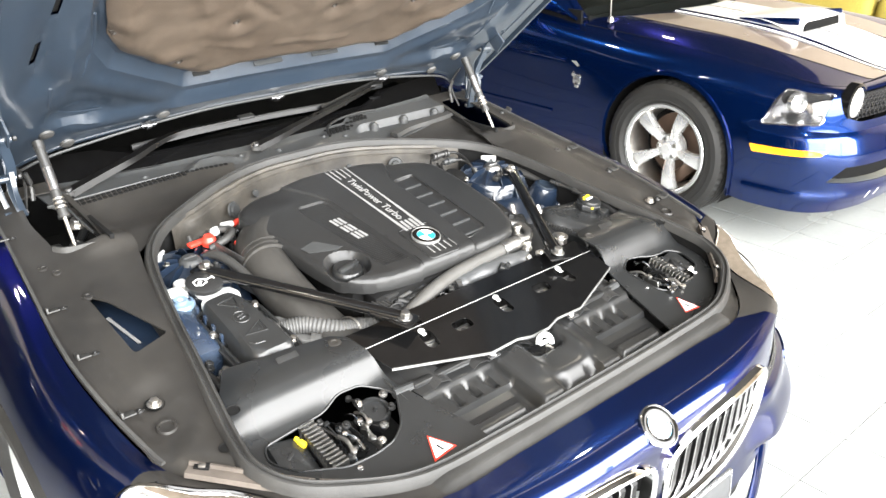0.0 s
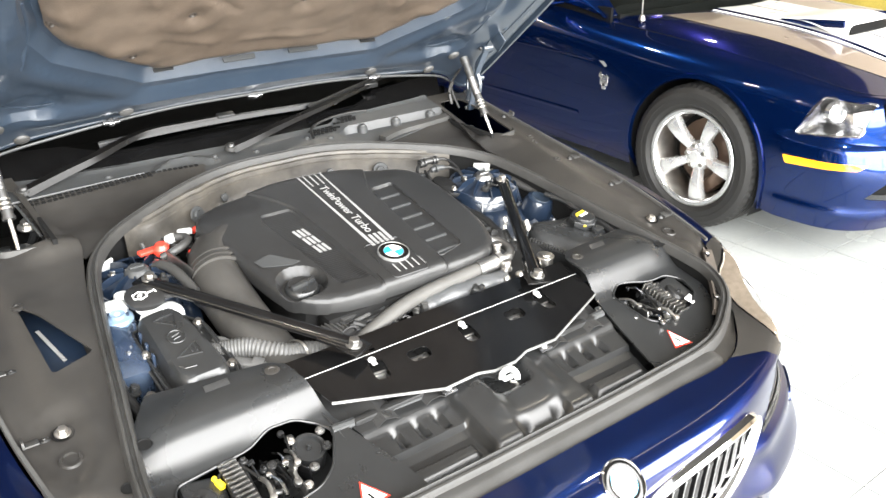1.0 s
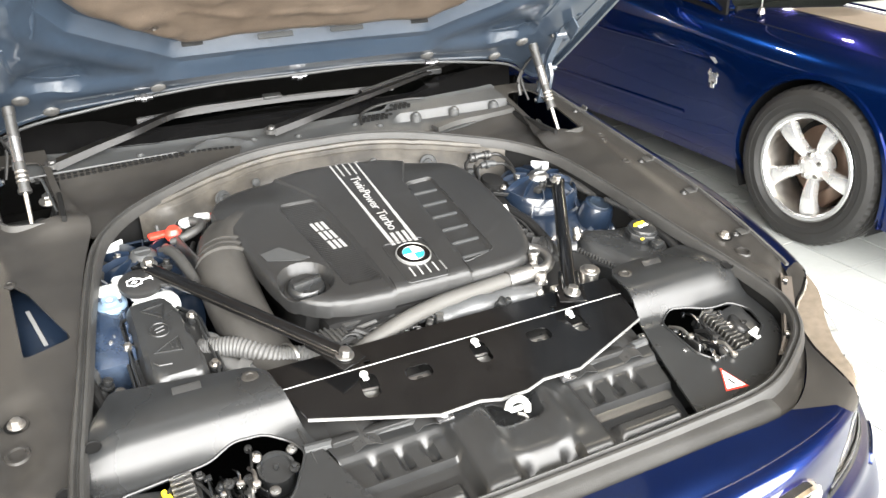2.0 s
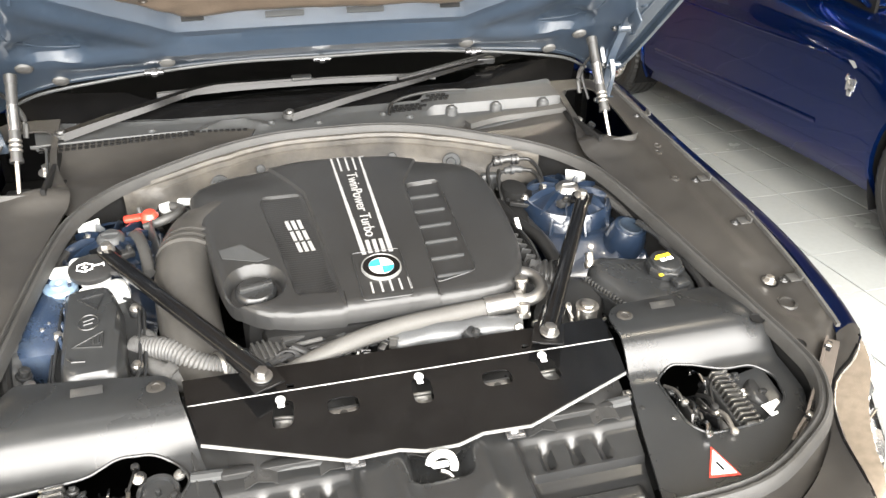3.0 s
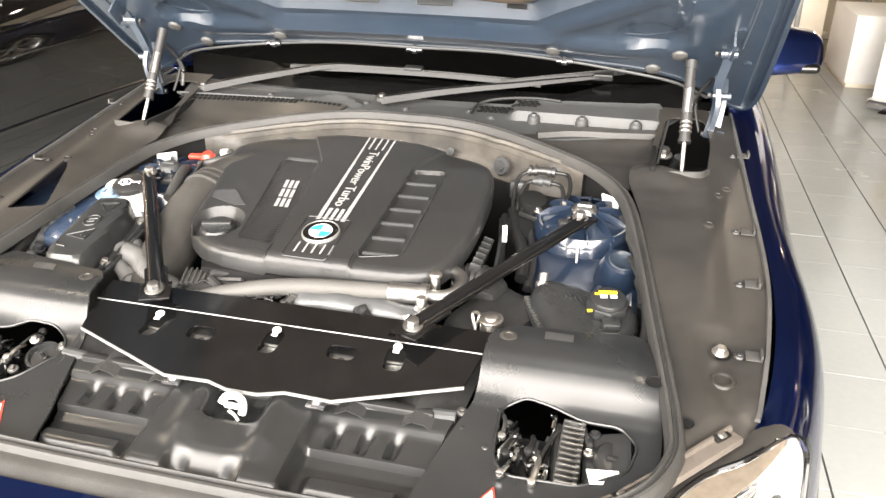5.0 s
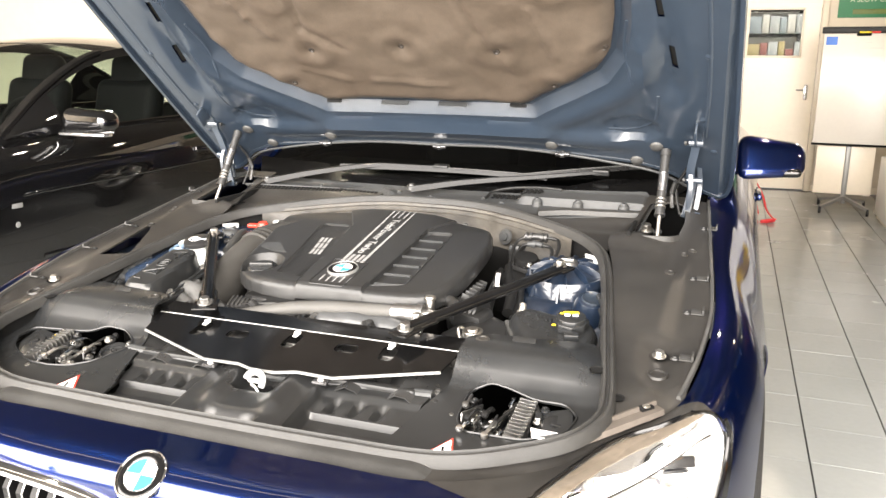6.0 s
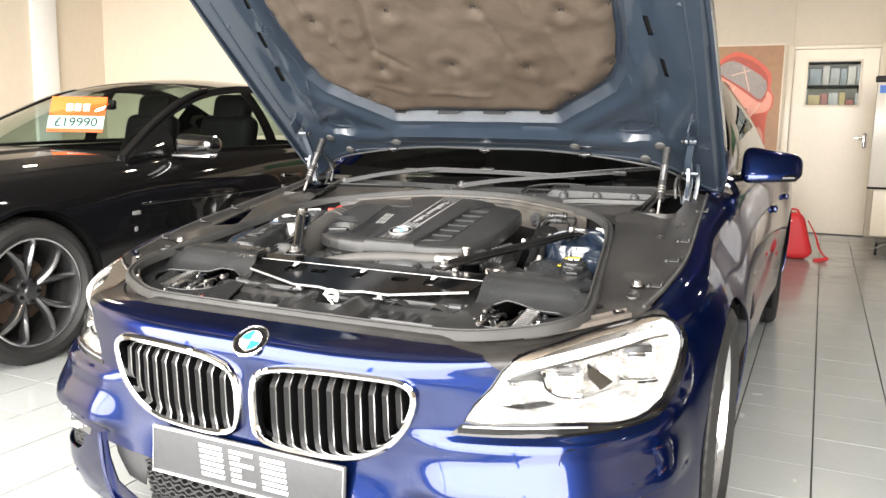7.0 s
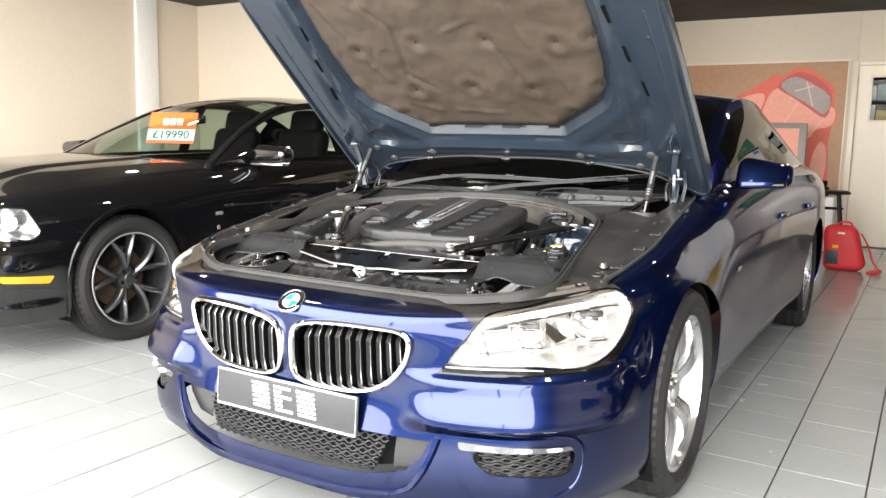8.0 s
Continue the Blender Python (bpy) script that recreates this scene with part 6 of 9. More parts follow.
for x, y in ((-.575, .70), (-.60, .655), (-.545, .62)):
    part("side_fitting", merge(rod(.010, .026, 12, .003), rod(.006, .05, 8)), random.choice([STEEL, WHITE_PLASTIC, PLASTIC]), coupe, at=pose(x, y, .70, 15, 10))

# suspension towers
for s in (1, -1):
    cx, cy = s * .466, 1.040
    TOWER_AT = pose(cx, cy, .826, 7)
    tower = part("strut_tower", lathe([(0, .004), (.030, .003), (.040, -.003), (.078, -.016), (.092, -.024), (.098, -.034), (.104, -.060), (.112, -.10), (.122, -.15), (.13, -.25)], 40, TOWER_AT), TOWER_BLUE, coupe, "dark blue painted suspension tower", angle=30)
    # thin fins running out from the cap over the crown
    for k in range(11):
        a = radians(360 / 11 * k + 14)
        part("tower_rib", sweep([TOWER_AT @ Vector((r * math.cos(a + w), r * math.sin(a + w), z)) for r, z, w in ((.028, .006, 0), (.050, .005, .03), (.074, -.004, .06), (.095, -.022, .08))], [(-.0022, -.010), (-.0012, .005), (.0012, .005), (.0022, -.010)]), TOWER_BLUE, tower)
    part("tower_collar", lathe([(.086, -.014), (.092, -.012), (.097, -.020), (.100, -.030)], 40, TOWER_AT), TOWER_BLUE, tower, angle=30)
    part("tower_lobe", lathe([(0, -.001), (.022, -.002), (.028, .003), (.034, .001), (.040, -.014), (.046, -.05), (.05, -.12)], 28, pose(s * .552, .905, .788, 16, s * 8)), TOWER_BLUE, tower)
    part("lobe_dish", lathe([(0, .001), (.019, .002), (.024, .005), (.027, .003)], 28, pose(s * .552, .905, .788, 16, s * 8)), BAY_BLUE, tower)
    for k in (-1, 0, 1):
        a = radians(-90 + 40 * k)
        part("tower_web", sweep([(cx + r * math.cos(a), cy + r * math.sin(a), z) for r, z in ((.092, .796), (.104, .766), (.116, .725), (.126, .68))], [(-.004, -.004), (-.002, .005), (.002, .005), (.004, -.004)]), TOWER_BLUE, tower)
    part("tower_sensor", merge(box(.030, .018, .014, .004), rod(.006, .012, 10, .002, at=pose(.006, 0, .004))), STRUT_STEEL, tower, at=pose(cx - s * .03, cy - .052, .820, 8, 0, 20))
    part("tower_cap", merge(lathe([(0, .013), (.018, .012), (.023, .008), (.027, .000), (.034, -.003)], 24), box(.030, .007, .006, .002, pose(0, 0, .013))), ALUMINIUM if s > 0 else GREY_PLASTIC, tower, at=pose(cx, cy, .829, 8))
    for k in range(3):
        a = radians(120 * k + 265)
        bolt(tower, (cx + .052 * math.cos(a), cy + .052 * math.sin(a), .825), .007, STEEL, "tower_nut")
    SHELF = [(s * x, y) for x, y in [(.385, .90), (.40, .84), (.50, .82), (.60, .80), (.60, .90), (.575, 1.0), (.55, 1.10), (.40, 1.10), (.37, 1.0)]]

    def shelf_z(x, y):
        r = math.hypot(x - cx, y - cy)
        return .766 - .10 * smoothstep(.90, .80, y) - .03 * smoothstep(.10, .16, r) + .018 * math.exp(-((math.hypot(abs(x) - .545, (y - .868) * 1.1) - .032) / .010) ** 2)
    panel("tower_shelf", SHELF, [], shelf_z, TOWER_BLUE, tower, .003, .012, angle=60)
    # white guard beside the tower, with its hose
    guard = part("white_guard", merge(box(.046, .006, .046, .003, pose(s * .515, 1.108, .820, 14, 0, -38 * s)), box(.030, .026, .014, .005, pose(s * .534, 1.080, .806, 10, 0, -38 * s))), WHITE_PLASTIC, coupe, "white plastic guard beside the tower")
    part("guard_hose", tube([(s * .538, 1.074, .810), (s * .552, 1.036, .808), (s * .566, .985, .796), (s * .585, .930, .780)], .0105, 12, 6), HOSE_GREY, guard)
    # diagonal brace
    p, q = Vector((s * .468, .962, .838)), Vector((s * .243 if s > 0 else -.218, .588, .784))
    path = [p.lerp(q, f) for f in steps(0, 1, 14)]
    bm = sweep(path, ring2(.015, 14, .011), scale=lambda f: 1.0)
    brace = part("strut_brace", bm, GLOSS_BLACK, coupe, "gloss black diagonal strut brace", angle=40)
    part("brace_foot", merge(box(.052, .050, .005, .002, pose(q.x, q.y - .006, q.z - .004, 9, 0, s * -25)), box(.040, .07, .010, .004, pose(p.lerp(q, .93).x, p.lerp(q, .93).y, p.lerp(q, .93).z - .003, 9, 0, s * -33))), GLOSS_BLACK, brace)
    part("brace_head", box(.044, .040, .008, .003, pose(p.x, p.y + .008, p.z - .003, 9, 0, s * -33)), GLOSS_BLACK, brace)
    bolt(brace, (q.x, q.y - .008, q.z), .0105, ALUMINIUM)
    bolt(brace, (p.x - s * .004, p.y, p.z + .006), .010, STEEL)

# red capped terminal and white plugs
terminal = part("jump_terminal", merge(rod(.015, .018, 18, .004, at=pose(-.398, 1.092, .832, 10)), box(.044, .018, .010, .004, pose(-.424, 1.096, .844, 8, 0, 10)), lathe([(0, .010), (.011, .009), (.017, 0)], 20, pose(-.396, 1.090, .848, 10))), RED_PLASTIC, coupe, "bright red jump-start terminal cap")
part("terminal_cable", tube([(-.405, 1.068, .834), (-.372, 1.062, .846), (-.345, 1.075, .852), (-.338, 1.10, .852), (-.356, 1.118, .852)], .0092, 12, 6), HOSE_GREY, terminal)
part("terminal_flag", box(.022, .010, .010, .003, pose(-.340, 1.055, .834, 0, 20, 30)), RED_PLASTIC, terminal)
part("terminal_cable", tube([(-.31, 1.135, .846), (-.292, 1.14, .850), (-.268, 1.138, .846)], .007, 10, 5), RED_PLASTIC, terminal)
part("cable_plug", merge(box(.028, .020, .018, .006, pose(-.365, 1.118, .850, 8, 0, 30)), box(.034, .014, .014, .005, pose(-.328, 1.132, .852, 8, 0, -14))), WHITE_PLASTIC, coupe, "white cable plugs")
part("heat_shield", box(.005, .17, .070, .002, pose(-.385, .985, .805, 8, 14, 14)), ALUMINIUM, coupe, "worn metal heat shield")
part("shield_pipe", tube([(-.428, 1.05, .825), (-.415, 1.02, .838), (-.402, .97, .832), (-.392, .91, .812)], .011, 12, 6), HOSE_GREY, coupe)
for k in range(6):
    x = -.30 - .028 * k
    part("bay_hose", tube([(x, 1.12, .80), (x - .01, 1.07, .795 + .012 * (k % 2)), (x + .02, .99, .76)], .008 if k % 2 else .005, 8, 5), random.choice([BLACK_RUBBER, SOFT_PLASTIC, PLASTIC]), coupe)
for k in range(9):
    x, y = -.30 - .030 * (k % 5), 1.135 - .032 * (k // 5)
    part("bay_fitting", merge(box(.020, .014, .012, .003), rod(.005, .022, 8, .001, at=pose(.004, 0, 0))), (SOFT_PLASTIC, HOSE_GREY, STRUT_STEEL)[k % 3], coupe, at=pose(x, y, .826 + .006 * (k % 2), random.uniform(-30, 30), random.uniform(-30, 30), random.uniform(0, 90)))

# left-hand side fittings: header tank, small reservoir, air filter, cables
TANK = smooth_poly([(.399, .767), (.425, .808), (.457, .806), (.506, .792), (.56, .786), (.590, .74), (.578, .683), (.522, .655), (.456, .652), (.428, .704)], 3)


def tank_z(x, y):
    d = edge_distance(TANK, x, y)
    k = min(d / .026, 1)
    return deck_z(y) - .006 - .022 * (1 - math.sqrt(max(0, 1 - (1 - k) ** 2)))


a, b = extent(TANK, .010)
bm = piece(sheet(a, b, [TANK]), lambda x, y: inside(TANK, x, y), lambda x, y: Vector((x, y, tank_z(x, y))))
ext = bmesh.ops.extrude_edge_only(bm, edges=[e for e in bm.edges if len(e.link_faces) == 1])
for v in [g for g in ext["geom"] if isinstance(g, bmesh.types.BMVert)]:
    v.co.z -= .07
tank = part("coolant_tank", bm, SOFT_PLASTIC, coupe, "black moulded coolant tank with ribbed seam", angle=60)
for k in range(18):
    f = k / 17
    x, y = .396 + .056 * f, .768 - .112 * f
    part("tank_rib", box(.010, .0026, .012, .0008, pose(x, y, deck_z(y) - .030, 10, 0, 26)), HOSE_GREY, tank)
part("tank_seam", sweep([Vector((.392 + .058 * f, .772 - .118 * f, deck_z(.772 - .118 * f) - .036)) for f in steps(0, 1, 6)], [(-.006, -.003), (.006, -.003), (.006, .003), (-.006, .003)]), SOFT_PLASTIC, tank)
for k in range(4):
    part("raised_mark", box(.004, .020, .003, .001, pose(.462 + .009 * k, .762 - .004 * k, tank_z(.47, .76) + .001, 10.8, 0, 24)), SOFT_PLASTIC, tank)
tcap = part("tank_cap", merge(rod(.036, .020, 8, .004), rod(.030, .028, 24, .004), box(.030, .022, .018, .004, pose(.0, -.046, .006))), SOFT_PLASTIC, tank, at=pose(.536, .735, deck_z(.735) - .008, 10.8, 0, 12))
part("cap_label", box(.030, .007, .001, 0, pose(.0, .012, .0286)), YELLOW_PLASTIC, tcap)
for x in (-.008, .008):
    part("cap_label", box(.011, .007, .001, 0, pose(x, .001, .0286)), WHITE_PRINT, tcap)
part("cap_label", box(.008, .004, .001, 0, pose(-.018, .008, .0286)), YELLOW_PLASTIC, tcap)
part("cap_label", box(.008, .005, .001, 0, pose(-.034, -.028, .021)), YELLOW_PLASTIC, tcap)
ribbed([(.548, .705, .752), (.545, .68, .742), (.535, .655, .72)], .013, 6, .06, SOFT_PLASTIC, coupe, "tank_hose")
part("tank_stud", merge(rod(.008, .03, 12, .002), rod(.012, .014, 12, .003)), STEEL, tank, at=pose(.418, .80, .765, -30, 0, 0))
part("side_hose", tube([(.585, .83, .79), (.60, .78, .775), (.605, .72, .76), (.60, .66, .74)], .011, 10, 6), PLASTIC, coupe)
part("side_hose", tube([(.565, .90, .80), (.585, .84, .79), (.592, .77, .772)], .007, 8, 6), SOFT_PLASTIC, coupe)
part("sensor_can", merge(rod(.019, .036, 20, .003), rod(.021, .006, 20, .002, at=pose(0, 0, .030)), rod(.012, .006, 16, .002, at=pose(0, 0, .034))), STEEL, coupe, "dull metal pressure can", at=pose(.352, .672, .732, 5))
part("can_wire", tube([(.325, .668, .745), (.318, .680, .765), (.328, .69, .758), (.326, .668, .735), (.36, .655, .73), (.385, .66, .74)], .003, 6, 6), STEEL, coupe)
airbox = part("air_filter_housing", merge(box(.13, .16, .10, .03, pose(.345, .74, .70, 10, 6, -30)), box(.10, .06, .06, .015, pose(.305, .795, .745, 10, 0, -20))), PLASTIC, coupe, "black air filter housing")
ribbed([(.262, .80, .755), (.295, .802, .765), (.335, .79, .762)], .030, 8, .07, PLASTIC, coupe, "air_hose")
for k in range(6):
    part("engine_fin", box(.02, .003, .05, .001, pose(.292, .79 + .024 * k, .78, 0, 16, 0)), PLASTIC, coupe)
# fuel lines and loom behind the engine
union = part("line_union", merge(tube([(.332, 1.150, .862), (.360, 1.154, .866), (.392, 1.152, .865)], .0085, 12, 5), *[lathe([(.008, -.003), (.0115, -.003), (.0115, .003), (.008, .003)], 16, pose(x, 1.153, .865, 0, 90), True) for x in (.338, .350, .378, .388)]), STRUT_STEEL, coupe, "dark quick-release hose union")
part("line_union", merge(tube([(.350, 1.122, .852), (.372, 1.120, .855), (.388, 1.116, .853)], .0075, 12, 4), lathe([(.008, -.004), (.0105, -.004), (.0105, .004), (.008, .004)], 16, pose(.366, 1.120, .854, 0, 90), True)), GREY_PLASTIC, union)
for pts, r in (([(.392, 1.152, .865), (.418, 1.148, .862), (.428, 1.115, .848), (.424, 1.075, .825), (.412, 1.04, .79)], .0045),
               ([(.388, 1.116, .853), (.410, 1.108, .850), (.418, 1.075, .835), (.405, 1.03, .79)], .0045),
               ([(.332, 1.150, .862), (.316, 1.138, .852), (.312, 1.10, .825), (.318, 1.06, .79), (.314, 1.0, .74)], .0042),
               ([(.350, 1.122, .852), (.334, 1.112, .846), (.326, 1.07, .815), (.330, 1.02, .76)], .0042),
               ([(.342, 1.140, .848), (.332, 1.105, .828), (.338, 1.05, .79), (.345, .98, .74)], .0036)):
    part("fuel_line", tube(pts, r, 8, 6), BLACK_RUBBER, union)
for pts, r, mat in (([(.318, 1.07, .80), (.335, 1.0, .785), (.362, .93, .775), (.372, .86, .75)], .013, BLACK_RUBBER),
                    ([(.352, 1.06, .79), (.368, .99, .775), (.382, .92, .758), (.385, .85, .735)], .009, PLASTIC)):
    part("coolant_hose", tube(pts, r, 12, 6), mat, union)
# filter body blackened to stand for the shade behind the engine
housing = part("filter_body", merge(box(.075, .16, .10, .02, pose(.345, 1.07, .755, 8, 10, -14)), rod(.030, .06, 24, .006, at=pose(.35, 1.09, .775, 14, 8)), box(.05, .06, .035, .008, pose(.385, 1.075, .80, 8, 14, -10))), DARK, coupe, "filter body behind the engine, coloured near black for shade")
for k in range(5):
    part("filter_rib", box(.058, .005, .010, .0015, pose(.362, 1.03 + .022 * k, .806, 8, 10, -14)), PLASTIC, housing)
for x, y in ((.336, 1.11), (.372, 1.05)):
    bolt(housing, (x, y, .814), .006, STEEL)
part("sensor_box", box(.04, .022, .04, .006, pose(.318, 1.135, .825)), GREY_PLASTIC, coupe)
part("line_tag", box(.009, .034, .001, 0, pose(.322, .948, .800, 50, 0, 10)), WHITE_PRINT, union)

# wipers
def wiper(pts, blade, name):
    arm = part(name, sweep(spline(pts, 6), [(-.012, -.005), (-.010, .006), (.010, .006), (.012, -.005)], scale=lambda f: 1.55 - .90 * f), WIPER_BLACK, coupe, "black wiper resting below the windscreen")
    part("wiper_pivot", lathe([(0, .016), (.008, .016), (.010, .010), (.016, .010), (.018, 0)], 20), STRUT_STEEL, arm, at=pose(*pts[0], 10))
    part("wiper_bracket", box(.05, .022, .018, .004, pose(*pts[-1], 15)), SOFT_PLASTIC, arm)
    part("wiper_blade", sweep(spline(blade, 8), [(-.007, -.006), (-.004, .006), (.004, .006), (.007, -.006)]), WIPER_BLACK, arm)
    part("blade_rail", sweep([p + Vector((0, .002, .0075)) for p in spline(blade, 8)], [(-.002, -.001), (-.002, .001), (.002, .001), (.002, -.001)]), STRUT_STEEL, arm)


wiper([(-.590, 1.43, .918), (-.50, 1.452, .938), (-.413, 1.475, .955), (-.33, 1.52, .967), (-.25, 1.548, .975), (-.15, 1.552, .976), (-.040, 1.552, .977)],
      [(-.385, 1.540, .964), (-.2, 1.545, .969), (0, 1.545, .970), (.15, 1.54, .968), (.30, 1.538, .964)], "wiper")
wiper([(-.085, 1.42, .925), (-.01, 1.432, .938), (.055, 1.45, .948), (.15, 1.48, .958), (.24, 1.507, .966), (.36, 1.552, .977), (.45, 1.585, .985)],
      [(.20, 1.52, .964), (.36, 1.565, .982), (.48, 1.60, .994), (.60, 1.64, 1.006)], "wiper")


# wires, plugs and small pipes round the engine
random.seed(44)
clutter = part("engine_loom", tube([(-.215, .668, .742), (-.16, .676, .752), (-.09, .684, .757), (-.02, .690, .758)], .009, 10, 6), BLACK_RUBBER, coupe, "black taped wiring loom with plugs")
for k in range(16):
    f = k / 15
    x, y, z = -.22 + .235 * f, .664 + .016 * f, .748 + .008 * f
    m = pose(x, y - .010 * (k % 3), z - .010 * (k % 2), random.uniform(-25, 25), random.uniform(-20, 20), random.uniform(-60, 10))
    part("loom_plug", merge(box(.013, .022, .011, .002), box(.016, .006, .014, .0015, pose(0, .006, 0))), (SOFT_PLASTIC, ALUMINIUM, HOSE_GREY, GLOSS_BLACK)[k % 4], clutter, at=m)
for k in range(7):
    x = -.20 + .05 * k
    part("loom_wire", tube([(x, .66, .735), (x + .012, .672, .758), (x + .035, .668, .762), (x + .055, .662, .738)], .0026, 6, 5), BLACK_RUBBER, clutter)
# hoses and brackets along the bottle side
side_loom = part("side_loom", tube([(-.612, .93, .805), (-.615, .86, .79), (-.612, .78, .775), (-.60, .70, .755), (-.585, .655, .735)], .010, 10, 6), BLACK_RUBBER, coupe, "black hoses along the inner wing")
for k in range(4):
    x = -.598 + .016 * k
    part("side_hose", tube([(x, .70, .70), (x + .004, .685, .742 - .004 * k), (x + .018, .672, .738), (x + .030, .668, .70)], .0045, 8, 5), (GREY_PLASTIC, BLACK_RUBBER, STEEL, SOFT_PLASTIC)[k], side_loom)
for k, (x, y, mat) in enumerate(((-.568, .695, ALUMINIUM), (-.585, .735, SOFT_PLASTIC), (-.556, .672, WHITE_PLASTIC), (-.60, .765, STEEL))):
    part("side_fitting", merge(rod(.009, .024, 10, .002), rod(.013, .007, 10, .002, at=pose(0, 0, .006)), box(.028, .010, .006, .001)), mat, side_loom, at=pose(x, y, .738, 15, 12, 30 * k))
# cables behind the engine on the tower side
rear_loom = part("rear_loom", tube([(.305, 1.04, .80), (.312, .98, .79), (.322, .92, .775), (.332, .85, .75)], .007, 10, 6), BLACK_RUBBER, coupe, "black cables between engine and tower")
for k in range(4):
    part("rear_cable", tube([(.300 + .006 * k, 1.02 - .03 * k, .80), (.312 + .004 * k, .96 - .03 * k, .792), (.326, .90 - .03 * k, .765)], .003, 8, 5), (BLACK_RUBBER, SOFT_PLASTIC)[k % 2], rear_loom)


# ---- the raised bonnet ----
HINGE = Vector((0, 1.436, 1.060))
UP = Vector((0, -.769, .639)).normalized()
UNDER = Vector((1, 0, 0)).cross(UP)


def on_bonnet(x, s, h=0.0):
    """x across, s up the raised bonnet from its rear edge, h out of its underside (towards the engine)."""
    h = h + .030 * (x / .8) ** 2 - .05 * smoothstep(.9, 1.4, s)
    return HINGE + Vector((x, 0, 0)) + UP * s + UNDER * h


OUTLINE = [(0, .000), (.20, .002), (.40, -.010), (.56, -.022), (.66, -.06), (.72, -.12), (.78, -.155), (.805, -.12), (.812, 0), (.808, .35), (.795, .75), (.765, 1.02), (.68, 1.20), (.48, 1.315), (.22, 1.35), (0, 1.352)]
OUTLINE = [(p.x, p.y) for p in spline([(x, s, 0) for x, s in OUTLINE], 4)]
OUTLINE = OUTLINE + [(-x, s) for x, s in OUTLINE[-2:0:-1]]
PADS = [(0, .186), (.16, .188), (.295, .190), (.335, .222), (.405, .272), (.485, .335), (.525, .41), (.543, .52), (.55, .65), (.545, .85), (.50, 1.02), (.40, 1.12), (.2, 1.17), (0, 1.18)]
PADS = PADS + [(-x, s) for x, s in PADS[-2:0:-1]]
PAD_EDGE = [(p[0], p[1]) for p in PADS]


def frame_h(x, s):
    c = abs(x)
    h = 0.0
    d = edge_distance(PAD_EDGE, c if x >= 0 else -c, s)
    within = inside(PAD_EDGE, x, s)
    # pan pressed in behind the pad, with a sloping wall round it
    if within:
        return -.024
    h -= .024 * min(max((.040 - d) / .028, 0), 1)
    h += .008 * smoothstep(.062, .075, d) * smoothstep(.13, .10, d)
    # rear beam
    h += .012 * smoothstep(.02, .055, s) * smoothstep(.105, .090, s) * smoothstep(.60, .50, c)
    # long channels along the sides
    h -= .016 * math.exp(-((c - (.665 - .05 * smoothstep(.2, .9, s))) / .028) ** 2) * smoothstep(.22, .32, s) * smoothstep(1.05, .95, s)
    h += .010 * math.exp(-((c - (.60 - .03 * smoothstep(.2, .9, s))) / .020) ** 2) * smoothstep(.15, .25, s)
    # pressed pocket near the hinges
    h -= .014 * smoothstep(0, .02, .075 - math.hypot((c - .56) * 1.0, (s - .13) * 1.5))
    h -= .012 * smoothstep(.785, .80, c)
    return h


SLOTS = []
for c, s0 in ((.672, .40), (.645, .565), (.615, .73), (.775, .30)):
    for k in (1, -1):
        SLOTS.append([(k * (c - .008), s0 - .035), (k * (c + .006), s0 - .035), (k * (c + .008 - .010), s0 + .035), (k * (c - .006 - .010), s0 + .035)])
bonnet = new("bonnet")
bonnet.parent = coupe
bonnet["label"] = "raised bonnet showing its slate-blue underside"
def grown(poly, d):
    """The outline moved outwards by d."""
    out = []
    for (x0, y0), (x1, y1), (x2, y2) in zip(poly[-1:] + poly[:-1], poly, poly[1:] + poly[:1]):
        a = Vector((y1 - y0, x0 - x1)).normalized()
        b = Vector((y2 - y1, x1 - x2)).normalized()
        m = (a + b).normalized()
        m = m * (d / max(m.dot(a), .5))
        q = (x1 + m.x, y1 + m.y)
        out.append(q if not inside(poly, *q) else (x1 - m.x, y1 - m.y))
    return out


a, b = extent(OUTLINE, .015)
flat = sheet(a, b, [OUTLINE, PAD_EDGE, grown(PAD_EDGE, .012), grown(PAD_EDGE, .040)] + SLOTS[:6])
bm = piece(flat, lambda x, s: inside(OUTLINE, x, s) and not any(inside(k, x, s) for k in SLOTS[:6]), lambda x, s: on_bonnet(x, s, frame_h(x, s)))
part("inner_frame", bm, BAY_BLUE, bonnet, "slate-blue pressed inner bonnet frame", angle=28)
flat = sheet(*extent(OUTLINE, .05), [OUTLINE])
part("outer_skin", piece(flat, lambda x, s: inside(OUTLINE, x, s), lambda x, s: on_bonnet(x * 1.008, s * 1.004 - .002, -.042 - .012 * (1 - (x / .8) ** 2)), .002), NAVY, bonnet, "glossy navy outer bonnet skin")
rim = [on_bonnet(x * 1.004, s, -.020) for x, s in OUTLINE]
part("bonnet_edge", sweep(rim, [(-.006, -.024), (.004, -.024), (.007, 0), (.004, .022), (-.006, .022)], True, up=UNDER), BAY_BLUE, bonnet)

# felt pad with its clips
CLIPS = [(.01, .425), (.256, .412), (-.245, .413), (.512, .419), (-.515, .424), (.378, .284), (-.352, .286), (.150, .650), (.412, .632), (-.13, .655), (-.40, .640), (.538, .64), (-.535, .66), (0, .90), (.28, .88), (-.28, .88), (.24, 1.10), (-.24, 1.10)]


